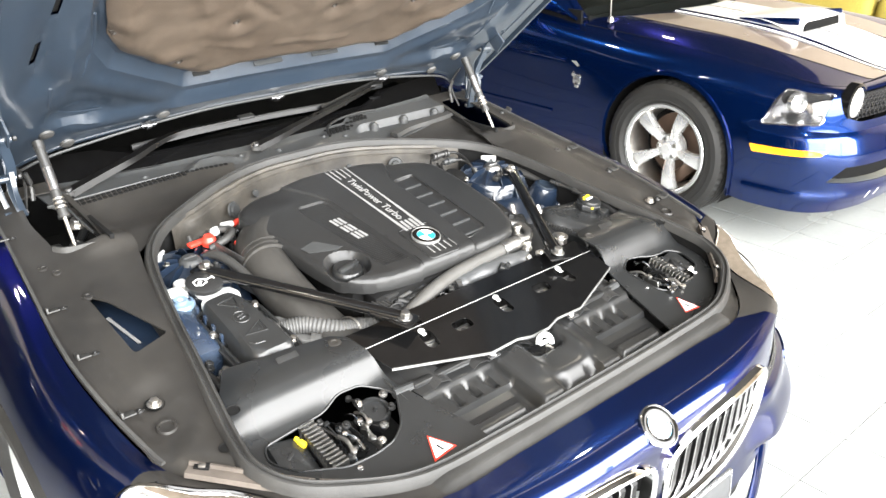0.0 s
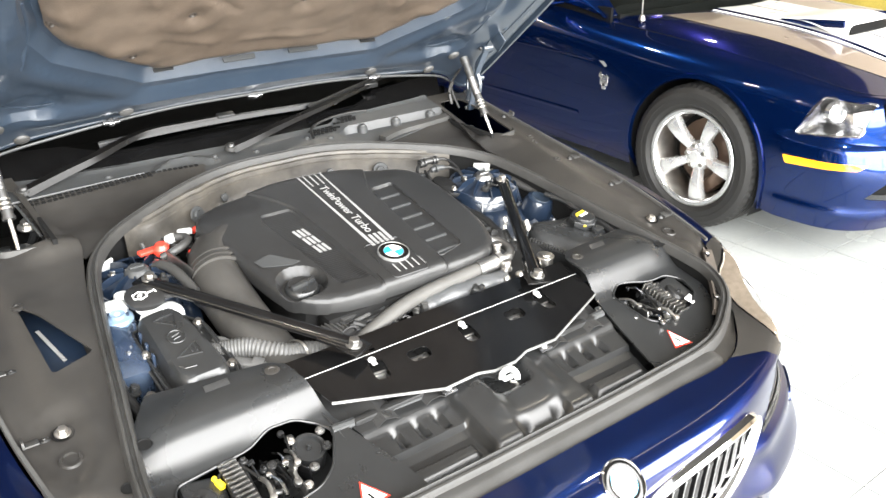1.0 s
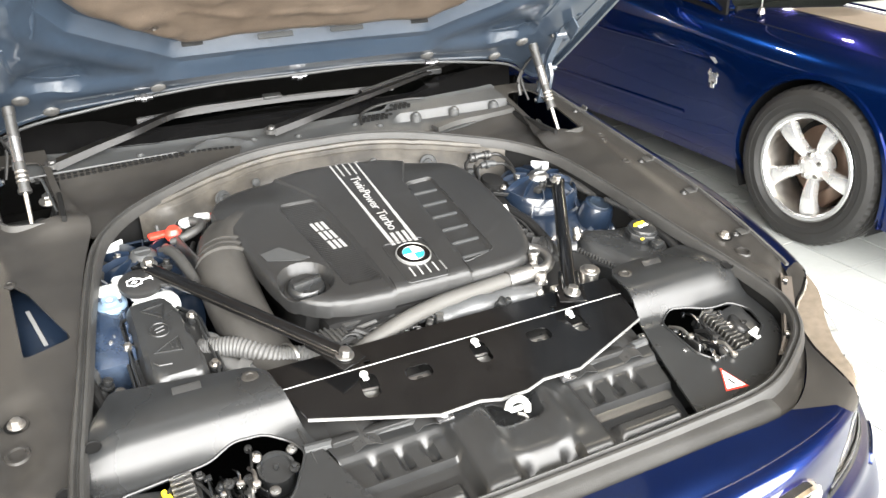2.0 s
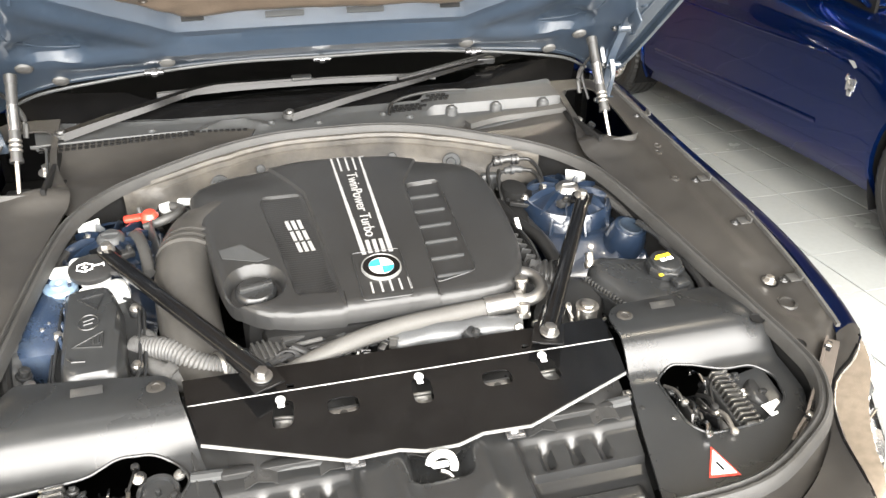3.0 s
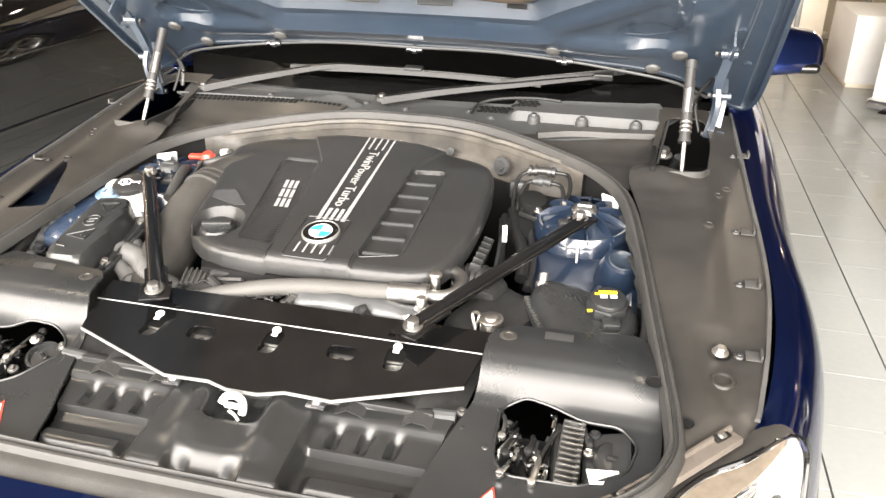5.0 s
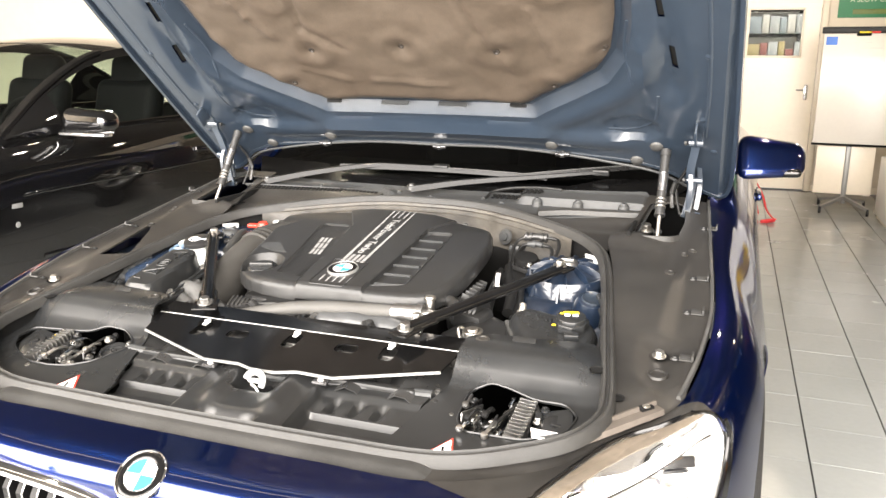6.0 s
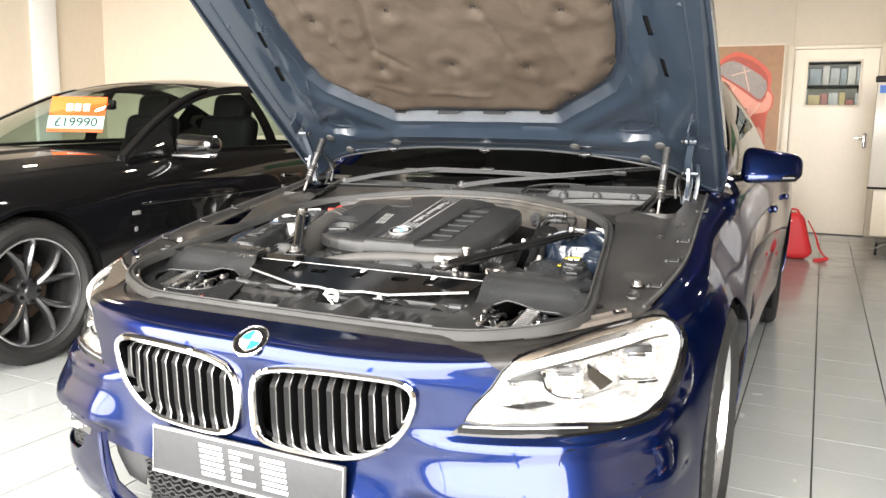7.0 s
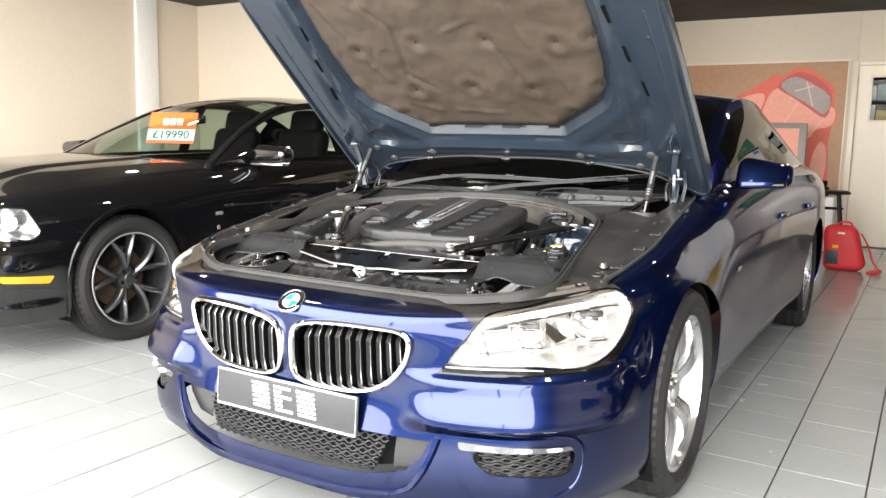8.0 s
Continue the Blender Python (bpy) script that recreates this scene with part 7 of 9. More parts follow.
CREASES = [(-.47, .90, -.37, .55, .005), (-.37, .55, -.33, .47, .004), (-.20, .72, -.24, .50, -.005), (-.24, .50, -.15, .42, -.004), (.17, .64, .235, .44, -.004), (.27, .80, .31, .62, .004),
           (.36, .56, .40, .40, .004), (.25, .44, .29, .34, .003), (-.30, .86, -.20, .72, -.004), (.0, .70, .12, .74, .003), (-.10, .30, .10, .285, .003), (.04, 1.0, .20, .92, .004), (-.30, .35, -.18, .30, .003)]


def pad_h(x, s):
    d = edge_distance(PAD_EDGE, x, s)
    h = -.022 + .030 * (1 - (1 - min(d / .05, 1)) ** 2)
    p = Vector((x * 5.2, s * 5.2, 3.0))
    h += .007 * noise.noise(p) + .0035 * noise.noise(p * 2.7) + .0012 * noise.noise(p * 6.1)
    # pressed folds and a ring mark in the felt
    for x0, s0, x1, s1, k in CREASES:
        dx, ds = x1 - x0, s1 - s0
        t = min(max(((x - x0) * dx + (s - s0) * ds) / (dx * dx + ds * ds), 0), 1)
        h += 1.5 * k * math.exp(-(math.hypot(x - x0 - t * dx, s - s0 - t * ds) / .008) ** 2)
    h += .003 * math.exp(-((math.hypot(x + .28, s - .60) - .042) / .010) ** 2)
    for cx, cs in CLIPS:
        h -= .014 * math.exp(-math.hypot(x - cx, s - cs) / .009)
        h += .004 * math.exp(-((math.hypot(x - cx, s - cs) - .045) / .020) ** 2)
    for cx, cs in ((.33, .47), (-.40, .48), (.19, .78), (-.36, .80), (.43, .80)):
        u, w = x - cx, s - cs
        h += .003 * math.exp(-(u * u / .09 ** 2 + w * w / .03 ** 2))
    return h


flat = sheet(*extent(PAD_EDGE, .0095), [PAD_EDGE])
pad = part("insulation_pad", piece(flat, lambda x, s: inside(PAD_EDGE, x, s), lambda x, s: on_bonnet(x, s, pad_h(x, s))), PAD, bonnet, "brown felt insulation pad with dimples", angle=180)
for cx, cs in CLIPS:
    m = Matrix.Translation(on_bonnet(cx, cs, pad_h(cx, cs) + .006)) @ UNDER.to_track_quat("Z", "Y").to_matrix().to_4x4()
    part("pad_clip", lathe([(0, .000), (.004, .001), (.006, .004), (.009, .003), (.011, -.004)], 16), CLIP_BROWN, pad, at=m)
for cx in (-.085, .085):
    part("pad_tab", sweep([on_bonnet(cx - .040, .190, -.004), on_bonnet(cx + .040, .190, -.004)], [(-.002, -.006), (.002, -.006), (.002, .006), (-.002, .006)], up=UNDER), GREY_PLASTIC, pad)
for cx in (-.27, .27):
    part("pad_tab", sweep([on_bonnet(cx - .022, .195, -.004), on_bonnet(cx + .022, .195, -.004)], [(-.002, -.005), (.002, -.005), (.002, .005), (-.002, .005)], up=UNDER), PLASTIC, pad)
for k in SLOTS:
    bm = bmesh.new()
    bm.faces.new([bm.verts.new(on_bonnet(x, s, frame_h(x, s) - .006)) for x, s in k])
    part("frame_slot", bm, DARK, bonnet)
# pressed beads
for k in (1, -1):
    for pts in ([(.50, .115), (.555, .112), (.60, .135), (.625, .19), (.63, .27)], [(.575, .32), (.56, .42), (.572, .52)], [(.742, .12), (.748, .30), (.745, .52), (.735, .75)]):
        path = spline([on_bonnet(k * x, s, frame_h(x, s) + .0005) for x, s in pts], 5)
        part("pressed_bead", sweep(path, ring2(.0045, 8, .0018), up=UNDER), BAY_BLUE, bonnet)
    for x, s in ((.622, .062), (.568, -.010), (.34, .044)):
        m = Matrix.Translation(on_bonnet(k * x, s, frame_h(x, s))) @ UNDER.to_track_quat("Z", "Y").to_matrix().to_4x4()
        part("rubber_buffer", lathe([(0, .008), (.010, .008), (.016, .005), (.018, 0)], 20), RUBBER, bonnet, at=m)
    for x, s in ((.70, .09), (.735, .19), (.745, .42), (.73, .64), (.765, .06)):
        m = Matrix.Translation(on_bonnet(k * x, s, frame_h(x, s))) @ UNDER.to_track_quat("Z", "Y").to_matrix().to_4x4()
        part("weld_spot", lathe([(0, .003), (.006, .002), (.010, 0)], 14), BAY_BLUE, bonnet, at=m)
# seal wire and clips at the rear edge
wire = spline([on_bonnet(x, s, .010) for x, s in [(-.70, -.10), (-.62, -.045), (-.50, -.018), (-.37, .002), (-.2, .016), (0, .012), (.2, .016), (.37, .002), (.50, -.018), (.62, -.045), (.70, -.10)]], 6)
part("rear_seal", sweep(wire, ring2(.0035, 8)), GREY_PLASTIC, bonnet)
for x in (-.372, 0, .366):
    part("seal_clip", merge(box(.040, .012, .010, .002), box(.014, .016, .018, .003)), DARK_ALLOY, bonnet, at=Matrix.Translation(on_bonnet(x, .006, .012)) @ UNDER.to_track_quat("Z", "Y").to_matrix().to_4x4())

# hinges and gas struts
for k in (1, -1):
    top = Vector((k * .648, 1.352, 1.062))
    foot = Vector((k * .652, 1.215, .850))
    mid = foot.lerp(top, .34)
    strut = part("gas_strut", merge(tube([mid, top], .0115, 14, 2), tube([mid, mid.lerp(top, .05)], .0135, 14, 2), tube([top, top + (top - mid).normalized() * .018], .013, 14, 2)), STRUT_STEEL, coupe, "dark steel gas strut holding the bonnet")
    part("strut_rod", tube([foot, mid], .0045, 10, 2), STEEL, strut)
    part("strut_band", merge(*[tube([mid.lerp(top, f), mid.lerp(top, f + .02)], .0132, 14, 2) for f in (.14, .20, .26)]), STEEL, strut)
    lab = mid.lerp(top, .55)
    part("strut_label", tube([mid.lerp(top, .40), mid.lerp(top, .72)], .0119, 14, 2), DARK_ALLOY, strut)
    hinge = part("bonnet_hinge", merge(
        sweep(spline([(k * .705, 1.40, .90), (k * .716, 1.395, .97), (k * .712, 1.37, 1.03), (k * .722, 1.34, 1.10), (k * .720, 1.30, 1.15)], 6), [(-.003, -.010), (.003, -.010), (.003, .010), (-.003, .010)], up=(1, 0, 0)),
        sweep(spline([(k * .728, 1.43, .90), (k * .735, 1.45, .98), (k * .728, 1.42, 1.06), (k * .722, 1.36, 1.11)], 6), [(-.003, -.006), (.003, -.006), (.003, .006), (-.003, .006)], up=(1, 0, 0)),
        tube([(k * .700, 1.41, .905), (k * .742, 1.41, .905)], .009, 10, 2), tube([(k * .704, 1.34, 1.10), (k * .738, 1.34, 1.10)], .009, 10, 2), tube([(k * .704, 1.385, 1.00), (k * .742, 1.385, 1.00)], .008, 10, 2)), BAY_BLUE, coupe, "slate-blue painted bonnet hinge with linked arms")
    for y, z in ((1.41, .905), (1.385, 1.00), (1.34, 1.10), (1.315, 1.14), (1.30, 1.165)):
        part("hinge_bolt", rod(.0060, .008, 6, .0015, at=pose(k * .700, y, z, 0, -90 * k, 0)), STRUT_STEEL, hinge)
    for y0 in (1.375, 1.425):
        part("hinge_link", sweep(spline([(k * .712, y0, .925), (k * .716, y0 - .010, .985), (k * .711, y0 + .004, 1.04), (k * .715, y0 - .03, 1.09)], 5), [(-.0025, -.005), (.0025, -.005), (.0025, .005), (-.0025, .005)], up=(1, 0, 0)), BAY_BLUE, hinge)
    part("hinge_plate", box(.006, .05, .10, .002, pose(k * .722, 1.31, 1.145, -50)), BAY_BLUE, hinge)
    part("hinge_wire", tube([(k * .69, 1.44, .90), (k * .675, 1.46, .97), (k * .70, 1.44, 1.03), (k * .69, 1.40, 1.08)], .004, 6, 6), BLACK_RUBBER, hinge)
    part("hinge_spring", tube([(k * .668, 1.45, .915), (k * .664, 1.455, .955), (k * .672, 1.45, .985)], .006, 8, 5), STRUT_STEEL, hinge)


# ---- nose: grilles, lamps, plate, mirrors ----
def mirrored(name, bm, mat, parent, label=""):
    other = mirror_x(bm.copy())
    return part(name, bm, mat, parent, label), part(name, other, mat, parent, label)


def shade(bm, mat_of):
    for f in bm.faces:
        f.material_index = mat_of(f.normal, f.calc_center_median())
    return bm


for s in (1, -1):
    grille = new("kidney_grille")
    grille.parent = coupe
    grille["label"] = "black slatted grille in a bright chrome surround"

    def place(u, v, out=0.0):
        p = on_body(u, v, out)
        return Vector((p.x * s, p.y, p.z))

    rim = [place(u, v, .012) for u, v in KIDNEY]
    part("surround", sweep(rim, [(-.010, -.02), (-.008, .005), (-.003, .010), (.003, .009), (.008, .002), (.009, -.02)], True, up=(0, -1, 0)), CHROME, grille)
    bm = piece(net, lambda u, v: inside(KIDNEY, u, v), lambda u, v: place(u, v, -.055))
    part("backing", bm, DARK, grille)
    n = 10
    for k in range(n):
        u = .20 + 1.40 * (k + .5) / n
        vs_in = [v for v in steps(2.0, 4.0, 100) if inside(KIDNEY, u, v)]
        if not vs_in:
            continue
        v0, v1 = vs_in[0], vs_in[-1]
        bm = bmesh.new()
        rows = []
        for f in steps(0, 1, 10):
            v = v0 + (v1 - v0) * f
            out = .004 - .040 * max(0, (.28 - f) / .28) - .010 * max(0, (f - .85) / .15)
            across = [(-.032, 0), (-.0255, .002), (.0255, .002), (.032, 0), (.024, -.045), (-.024, -.045)]
            rows.append([bm.verts.new(place(u + du, v, out + do)) for du, do in across])
        for p, q in zip(rows, rows[1:]):
            for i in range(6):
                f_ = bm.faces.new((p[i], p[(i + 1) % 6], q[(i + 1) % 6], q[i]))
                f_.material_index = 1 if i in (0, 2) else 0
        part("slat", bm, [SLAT_BLACK, SLAT_EDGE], grille, angle=30)

    # headlight: lens over a stepped reflector with two bright rings
    lamp = new("headlight")
    lamp.parent = coupe
    lamp["label"] = "clear headlight with bright inner rings"
    lens = part("lens", piece(net, lambda u, v: inside(HEADLIGHT, u, v), lambda u, v: place(u, v, .001)), LENS, lamp, angle=60)
    lens.visible_shadow = False

    def bowl(u, v):
        d = edge_distance(HEADLIGHT, u, v)
        return place(u, v, -.004 - .050 * min(d / .35, 1.0) - .012 * math.sin(u * 9) * min(d / .3, 1))
    part("reflector", piece(net, lambda u, v: inside(HEADLIGHT, u, v), bowl), HEADLAMP_WHITE, lamp, "bright silvered headlight reflector")
    edge = [place(u, v, .001) for u, v in HEADLIGHT]
    part("lens_rim", sweep(edge, ring2(.004, 6), True), GLOSS_BLACK, lamp)
    for cu, cv, r in ((4.35, 1.98, .054), (3.30, 2.05, .043)):
        c = place(cu, cv, -.028)
        ax = (place(cu, cv, .02) - place(cu, cv, 0)).normalized()
        ax = (ax + Vector((0, -1, 0))).normalized()
        m = Matrix.Translation(c) @ ax.to_track_quat("Z", "Y").to_matrix().to_4x4()
        arc = [Vector((s * x * r, y * r, .004)) for x, y in ((-.30, .96), (-.76, .66), (-1.0, .02), (-.82, -.58), (-.42, -.88), (.10, -.96), (.90, -.90))]
        part("light_ring", sweep(spline(arc, 5), ring2(.0030, 8)), GLOSS_BLACK, lamp, at=m)
        part("light_ring", sweep(spline([p * .90 for p in arc], 5), ring2(.0038, 8)), CHROME, lamp, at=m)
        part("projector_hood", merge(box(r * 1.15, r * .34, .006, .002, pose(s * r * .10, r * .36, .004, -12)), box(r * .80, r * .10, .010, .002, pose(s * r * .06, r * .10, .002))), STRUT_STEEL, lamp, at=m)
        part("projector", lathe([(0, .002), (r * .30, .000), (r * .44, -.006), (r * .48, -.014)], 28, pose(s * r * .08, r * .10, -.004)), ALLOY, lamp, at=m)
        part("projector_shroud", lathe([(r * .48, -.012), (r * .70, -.010), (r * .86, -.004)], 32), HEADLAMP_WHITE, lamp, at=m)
    BROW_AREA = smooth_poly([(2.72, 1.50), (3.02, .66), (3.28, .26), (3.65, .14), (4.0, .14), (4.33, .22), (4.66, .66), (4.92, 1.24), (4.70, 1.08), (4.3, .70), (3.9, .58), (3.4, .68), (3.0, 1.20)], 2)
    flat = sheet(steps(2.6, 5.1, 30), steps(.1, 1.8, 18), [BROW_AREA])
    part("lamp_brow", piece(flat, lambda u, v: inside(BROW_AREA, u, v), lambda u, v: place(u, v, -.003), .002), BROW, lamp, "smoked cover along the top of the lamp")
    brow = [place(u, v, -.008) for u, v in [(2.70, 1.78), (3.0, 1.52), (3.4, 1.27), (3.9, 1.20), (4.3, 1.32), (4.7, 1.50), (4.95, 1.68)]]
    part("brow_light", sweep(spline(brow, 5), [(-.009, -.004), (.009, -.004), (.007, .005), (-.007, .005)], up=(0, -.5, 1)), WHITE_PRINT, lamp)
    line = [p + Vector((0, -.002, -.014)) for p in brow]
    part("brow_line", sweep(spline(line, 5), ring2(.0022, 6)), STRUT_STEEL, lamp)
    # dark triangle, louvre, and a small dark reflection drawn as a black shape
    for pts in ([(3.62, 1.75), (3.86, 2.30), (3.66, 2.42), (3.55, 2.1)], [(2.62, 2.08), (3.02, 1.72), (3.0, 2.12), (2.66, 2.22)], [(2.5, 2.66), (2.95, 2.54), (3.10, 2.62), (2.75, 2.72)]):
        flat = sheet(steps(2.4, 4.0, 18), steps(1.6, 2.9, 16), [pts])
        part("lamp_dark_shape", piece(flat, lambda u, v: inside(pts, u, v), lambda u, v: place(u, v, -.016), .002), GLOSS_BLACK, lamp)
    fin = [place(u, v, -.020) for u, v in [(3.3, 2.62), (3.6, 2.50), (3.9, 2.44), (4.2, 2.52)]]
    part("lamp_fin", sweep(spline(fin, 5), [(-.010, -.006), (.010, -.006), (.008, .006), (-.008, .006)], up=(0, -.5, 1)), ALLOY, lamp)
    RIM_BAND = [(2.02, 3.20), (2.14, 2.97)] + [(2.6, 2.985), (3.0, 2.985), (3.35, 3.02), (3.67, 3.09), (4.03, 3.11), (4.40, 2.99), (4.72, 2.73), (4.94, 2.41), (5.09, 2.06), (5.09, 1.70),
                (5.16, 1.72), (5.17, 2.1), (5.02, 2.48), (4.80, 2.84), (4.46, 3.14), (4.05, 3.27), (3.6, 3.26), (3.0, 3.20)]
    flat = sheet(steps(1.95, 5.25, 44), steps(1.6, 3.35, 24), [RIM_BAND])
    part("lamp_surround", piece(flat, lambda u, v: inside(RIM_BAND, u, v), lambda u, v: place(u, v, .0025), .002), GLOSS_BLACK, lamp, "gloss black band under the lamp")
    part("lamp_trim", sweep(spline([place(u, v, .002) for u, v in [(2.10, 3.10), (2.5, 3.09), (3.0, 3.09), (3.35, 3.12)]], 6), [(-.005, -.006), (.005, -.006), (.005, .004), (-.005, .004)], up=(0, -1, 0)), GLOSS_BLACK, lamp)
    part("lamp_trim", sweep(spline([place(u, v, .003) for u, v in [(2.15, 3.02), (2.6, 3.01), (3.0, 3.01), (3.35, 3.05)]], 6), [(-.002, -.003), (.002, -.003), (.002, .003), (-.002, .003)], up=(0, -1, 0)), ALLOY, lamp)

    # fog lamp bay: bright strip and hexagon mesh
    fog = part("fog_grille", piece(net, lambda u, v: inside(FOG, u, v), lambda u, v: place(u, v, -.045)), DARK, coupe, "dark mesh grille in the lower bumper")
    strip = round_poly([(2.28, 4.37), (3.64, 4.42), (3.68, 4.475), (2.30, 4.475)], .03)
    flat = sheet(steps(2.2, 3.8, 20), steps(4.2, 4.6, 8), [strip])
    part("fog_strip", piece(flat, lambda u, v: inside(strip, u, v), lambda u, v: place(u, v, .006), .006), DARK_ALLOY, fog, "satin grey strip above the mesh")

    for u in (2.58, 3.00, 3.40):
        path = [place(u + du, 4.428 + .02 * (u - 3), .0135) for du in (-.10, -.06, 0, .06, .10)]
        part("fog_light", sweep(path, [(-.004, -.009), (.004, -.009), (.005, 0), (.003, .009), (-.003, .009)], up=(0, -1, 0), scale=lambda f: .55 + .45 * math.sin(math.pi * f)), WHITE_PRINT, fog, "small white fog light")
    # washer flap and sensors
    flap = round_poly([(2.94, 3.63), (3.02, 3.38), (3.52, 3.37), (3.44, 3.66)], .08)
    flat = sheet(steps(2.9, 3.6, 14), steps(3.3, 3.7, 10), [flap])
    part("washer_flap", piece(flat, lambda u, v: inside(flap, u, v), lambda u, v: place(u, v, .0045), .004), NAVY, coupe)
    part("flap_gap", sweep([place(u, v, .001) for u, v in flap], ring2(.0030, 6), True), DARK, coupe)
    for u, v in ((1.20, 4.06), (3.68, 4.04)):
        p, q = place(u, v), place(u, v, .01)
        m = Matrix.Translation(p) @ (q - p).to_track_quat("Z", "Y").to_matrix().to_4x4()
        part("parking_sensor", lathe([(0, .002), (.009, .002), (.0105, .003), (.012, .001), (.012, -.003)], 20), NAVY, coupe, at=m)
    # lower blade moulding
    line = [place(u, v, .006) for u, v in [(2.05, 4.36), (1.98, 4.62), (1.86, 4.95), (1.66, 5.38), (1.2, 5.62), (.6, 5.70), (0, 5.72)]]
    part("lower_moulding", sweep(spline(line, 5), [(-.010, -.006), (.010, -.006), (.006, .008), (-.006, .008)], up=(0, -1, 0)), NAVY, coupe, "navy lower bumper moulding")
    line = [place(u, v, .001) for u, v in [(2.2, 4.15), (2.8, 4.2), (3.4, 4.26), (3.75, 4.36), (3.86, 4.6), (3.74, 5.0), (3.4, 5.3), (2.8, 5.45)]]
    part("lower_moulding", sweep(spline(line, 5), [(-.008, -.006), (.008, -.006), (.003, .005), (-.003, .005)], up=(0, -1, 0)), NAVY, coupe, "navy lower bumper moulding")

    # door mirror
    mir = new("door_mirror")
    mir.parent = coupe
    mir["label"] = "glossy navy door mirror"
    bm = box(.205, .125, .118, .034, None, 5)
    for v in bm.verts:
        k = v.co.x / .205
        v.co.z *= 1.0 - .30 * k
        v.co.y += .62 * v.co.z + .08 * (k + .5) ** 2 - .02
        v.co.z -= .012 * max(0.0, k) + .010 * (k + .5) * (v.co.z > 0)
    move(bm, pose(s * .928, 1.965, 1.016) @ Matrix.Scale(s, 4, (1, 0, 0)))
    part("mirror_shell", bm, NAVY, mir)
    bm = box(.185, .110, .026, .012, None, 3)
    part("mirror_base", move(bm, pose(s * .925, 1.962, .968, 0, s * -3, 0)), GLOSS_BLACK, mir)
    part("mirror_arm", sweep(spline([(s * .77, 2.00, .955), (s * .80, 1.99, .960), (s * .84, 1.985, .968), (s * .88, 1.98, .980)], 5), ring2(.020, 10, .014)), GLOSS_BLACK, mir)
    part("mirror_glass", box(.16, .004, .09, .002, pose(s * .925, 2.020, 1.012)), CHROME, mir)
    # door handles
    for y in (2.62, 3.45):
        p = on_body(*BODY.find(y, .80, 9.0, 13.0), .012)
        part("door_handle", box(.022, .20, .028, .010, pose(s * p.x, p.y, p.z)), NAVY, coupe)
    # side repeater on the wing
    p = on_body(*BODY.find(1.60, .66, 8, 10), .002)
    part("wing_vent", box(.006, .10, .020, .003, pose(s * p.x, p.y, p.z)), CHROME, coupe)

# hexagon mesh in the intake and the fog bays
def hex_mesh(parent, poly, du, dv, out, name, mat, label=""):
    bms = []
    us_, vs_ = [p[0] for p in poly], [p[1] for p in poly]
    rows = int((max(vs_) - min(vs_)) / dv) + 1
    cols = int((max(us_) - min(us_)) / du) + 2
    for j in range(rows):
        v = min(vs_) + dv * (j + .5)
        for s in (1, -1):
            pts = []
            for i in range(cols * 4):
                u = min(us_) + du * (i / 4) + (du / 2 if j % 2 else 0)
                k = i % 4
                vv = v + s * dv * (.42 if k in (1, 2) else .12) * .9
                if inside(poly, u, vv):
                    p = on_body(u, vv, out)
                    pts.append(p)
                elif len(pts) > 1:
                    bms.append(sweep(pts, [(-.0025, -.006), (.0025, -.006), (.0025, .006), (-.0025, .006)], up=(0, -1, 0)))
                    pts = []
                else:
                    pts = []
            if len(pts) > 1:
                bms.append(sweep(pts, [(-.0025, -.006), (.0025, -.006), (.0025, .006), (-.0025, .006)], up=(0, -1, 0)))
    if bms:
        ob = part(name, merge(*bms), mat, parent, label, smooth=False)
        ob["kind"] = "stuff"
        return ob


MESH_MAT = material("mesh_plastic", (0.012, 0.012, 0.0125), 0.4, 0.0, 0.1, 8.0)
intake = part("air_intake", merge(*[(lambda b, k: b if k > 0 else mirror_x(b))(piece(net, lambda u, v: inside(INTAKE, u, v), lambda u, v: on_body(u, v, -.075)), k) for k in (1, -1)]), DARK, coupe, "dark lower air intake")
hex_mesh(intake, [(-1.42, 4.46), (1.42, 4.46), (1.22, 5.06), (-1.22, 5.06)], .135, .105, -.030, "mesh", MESH_MAT, "black hexagon mesh")
for s in (1, -1):
    hex_mesh(intake, [(s * x, v) for x, v in FOG], .20, .075, -.014, "mesh", MESH_MAT, "black hexagon mesh")
    bm = sheet(steps(1.42, 1.95, 6), steps(4.44, 5.0, 8), [INTAKE])
    part("intake_cheek", piece(bm, lambda u, v: inside(INTAKE, u, v), lambda u, v: Vector((s * on_body(u, v).x, on_body(u, v, -.02 - .05 * (1.95 - u)).y, on_body(u, v).z)), .002), MESH_MAT, intake)

# plate with plain bars where its lettering is
plate_n = part("number_plate", box(.525, .006, .112, .004), material("plate_grey", (0.045, 0.046, 0.048), 0.45, 0.0, 0.12, 6.0, spec=0.2), coupe, "dark grey dealer plate with silver bars", at=pose(0, .079, .386, -3))
part("plate_rim", sweep([Vector(p) for p in ((-.258, -.004, -.052), (.258, -.004, -.052), (.258, -.004, .052), (-.258, -.004, .052))], [(-.003, -.002), (.003, -.002), (.003, .002), (-.003, .002)], True, up=(0, -1, 0)), ALLOY, plate_n)
for k in range(3):
    x = -.085 + .085 * k
    for r in range(6):
        w = .066 if (r in (0, 2, 5) or k != 1) else .030
        dx = 0 if w > .05 else -.018
        part("plate_bar", box(w, .003, .0085, .001, pose(x + dx + .0035 * (r - 2.5) * -.6 * -1, -.0042, .032 - .0128 * r)), ALLOY, plate_n)
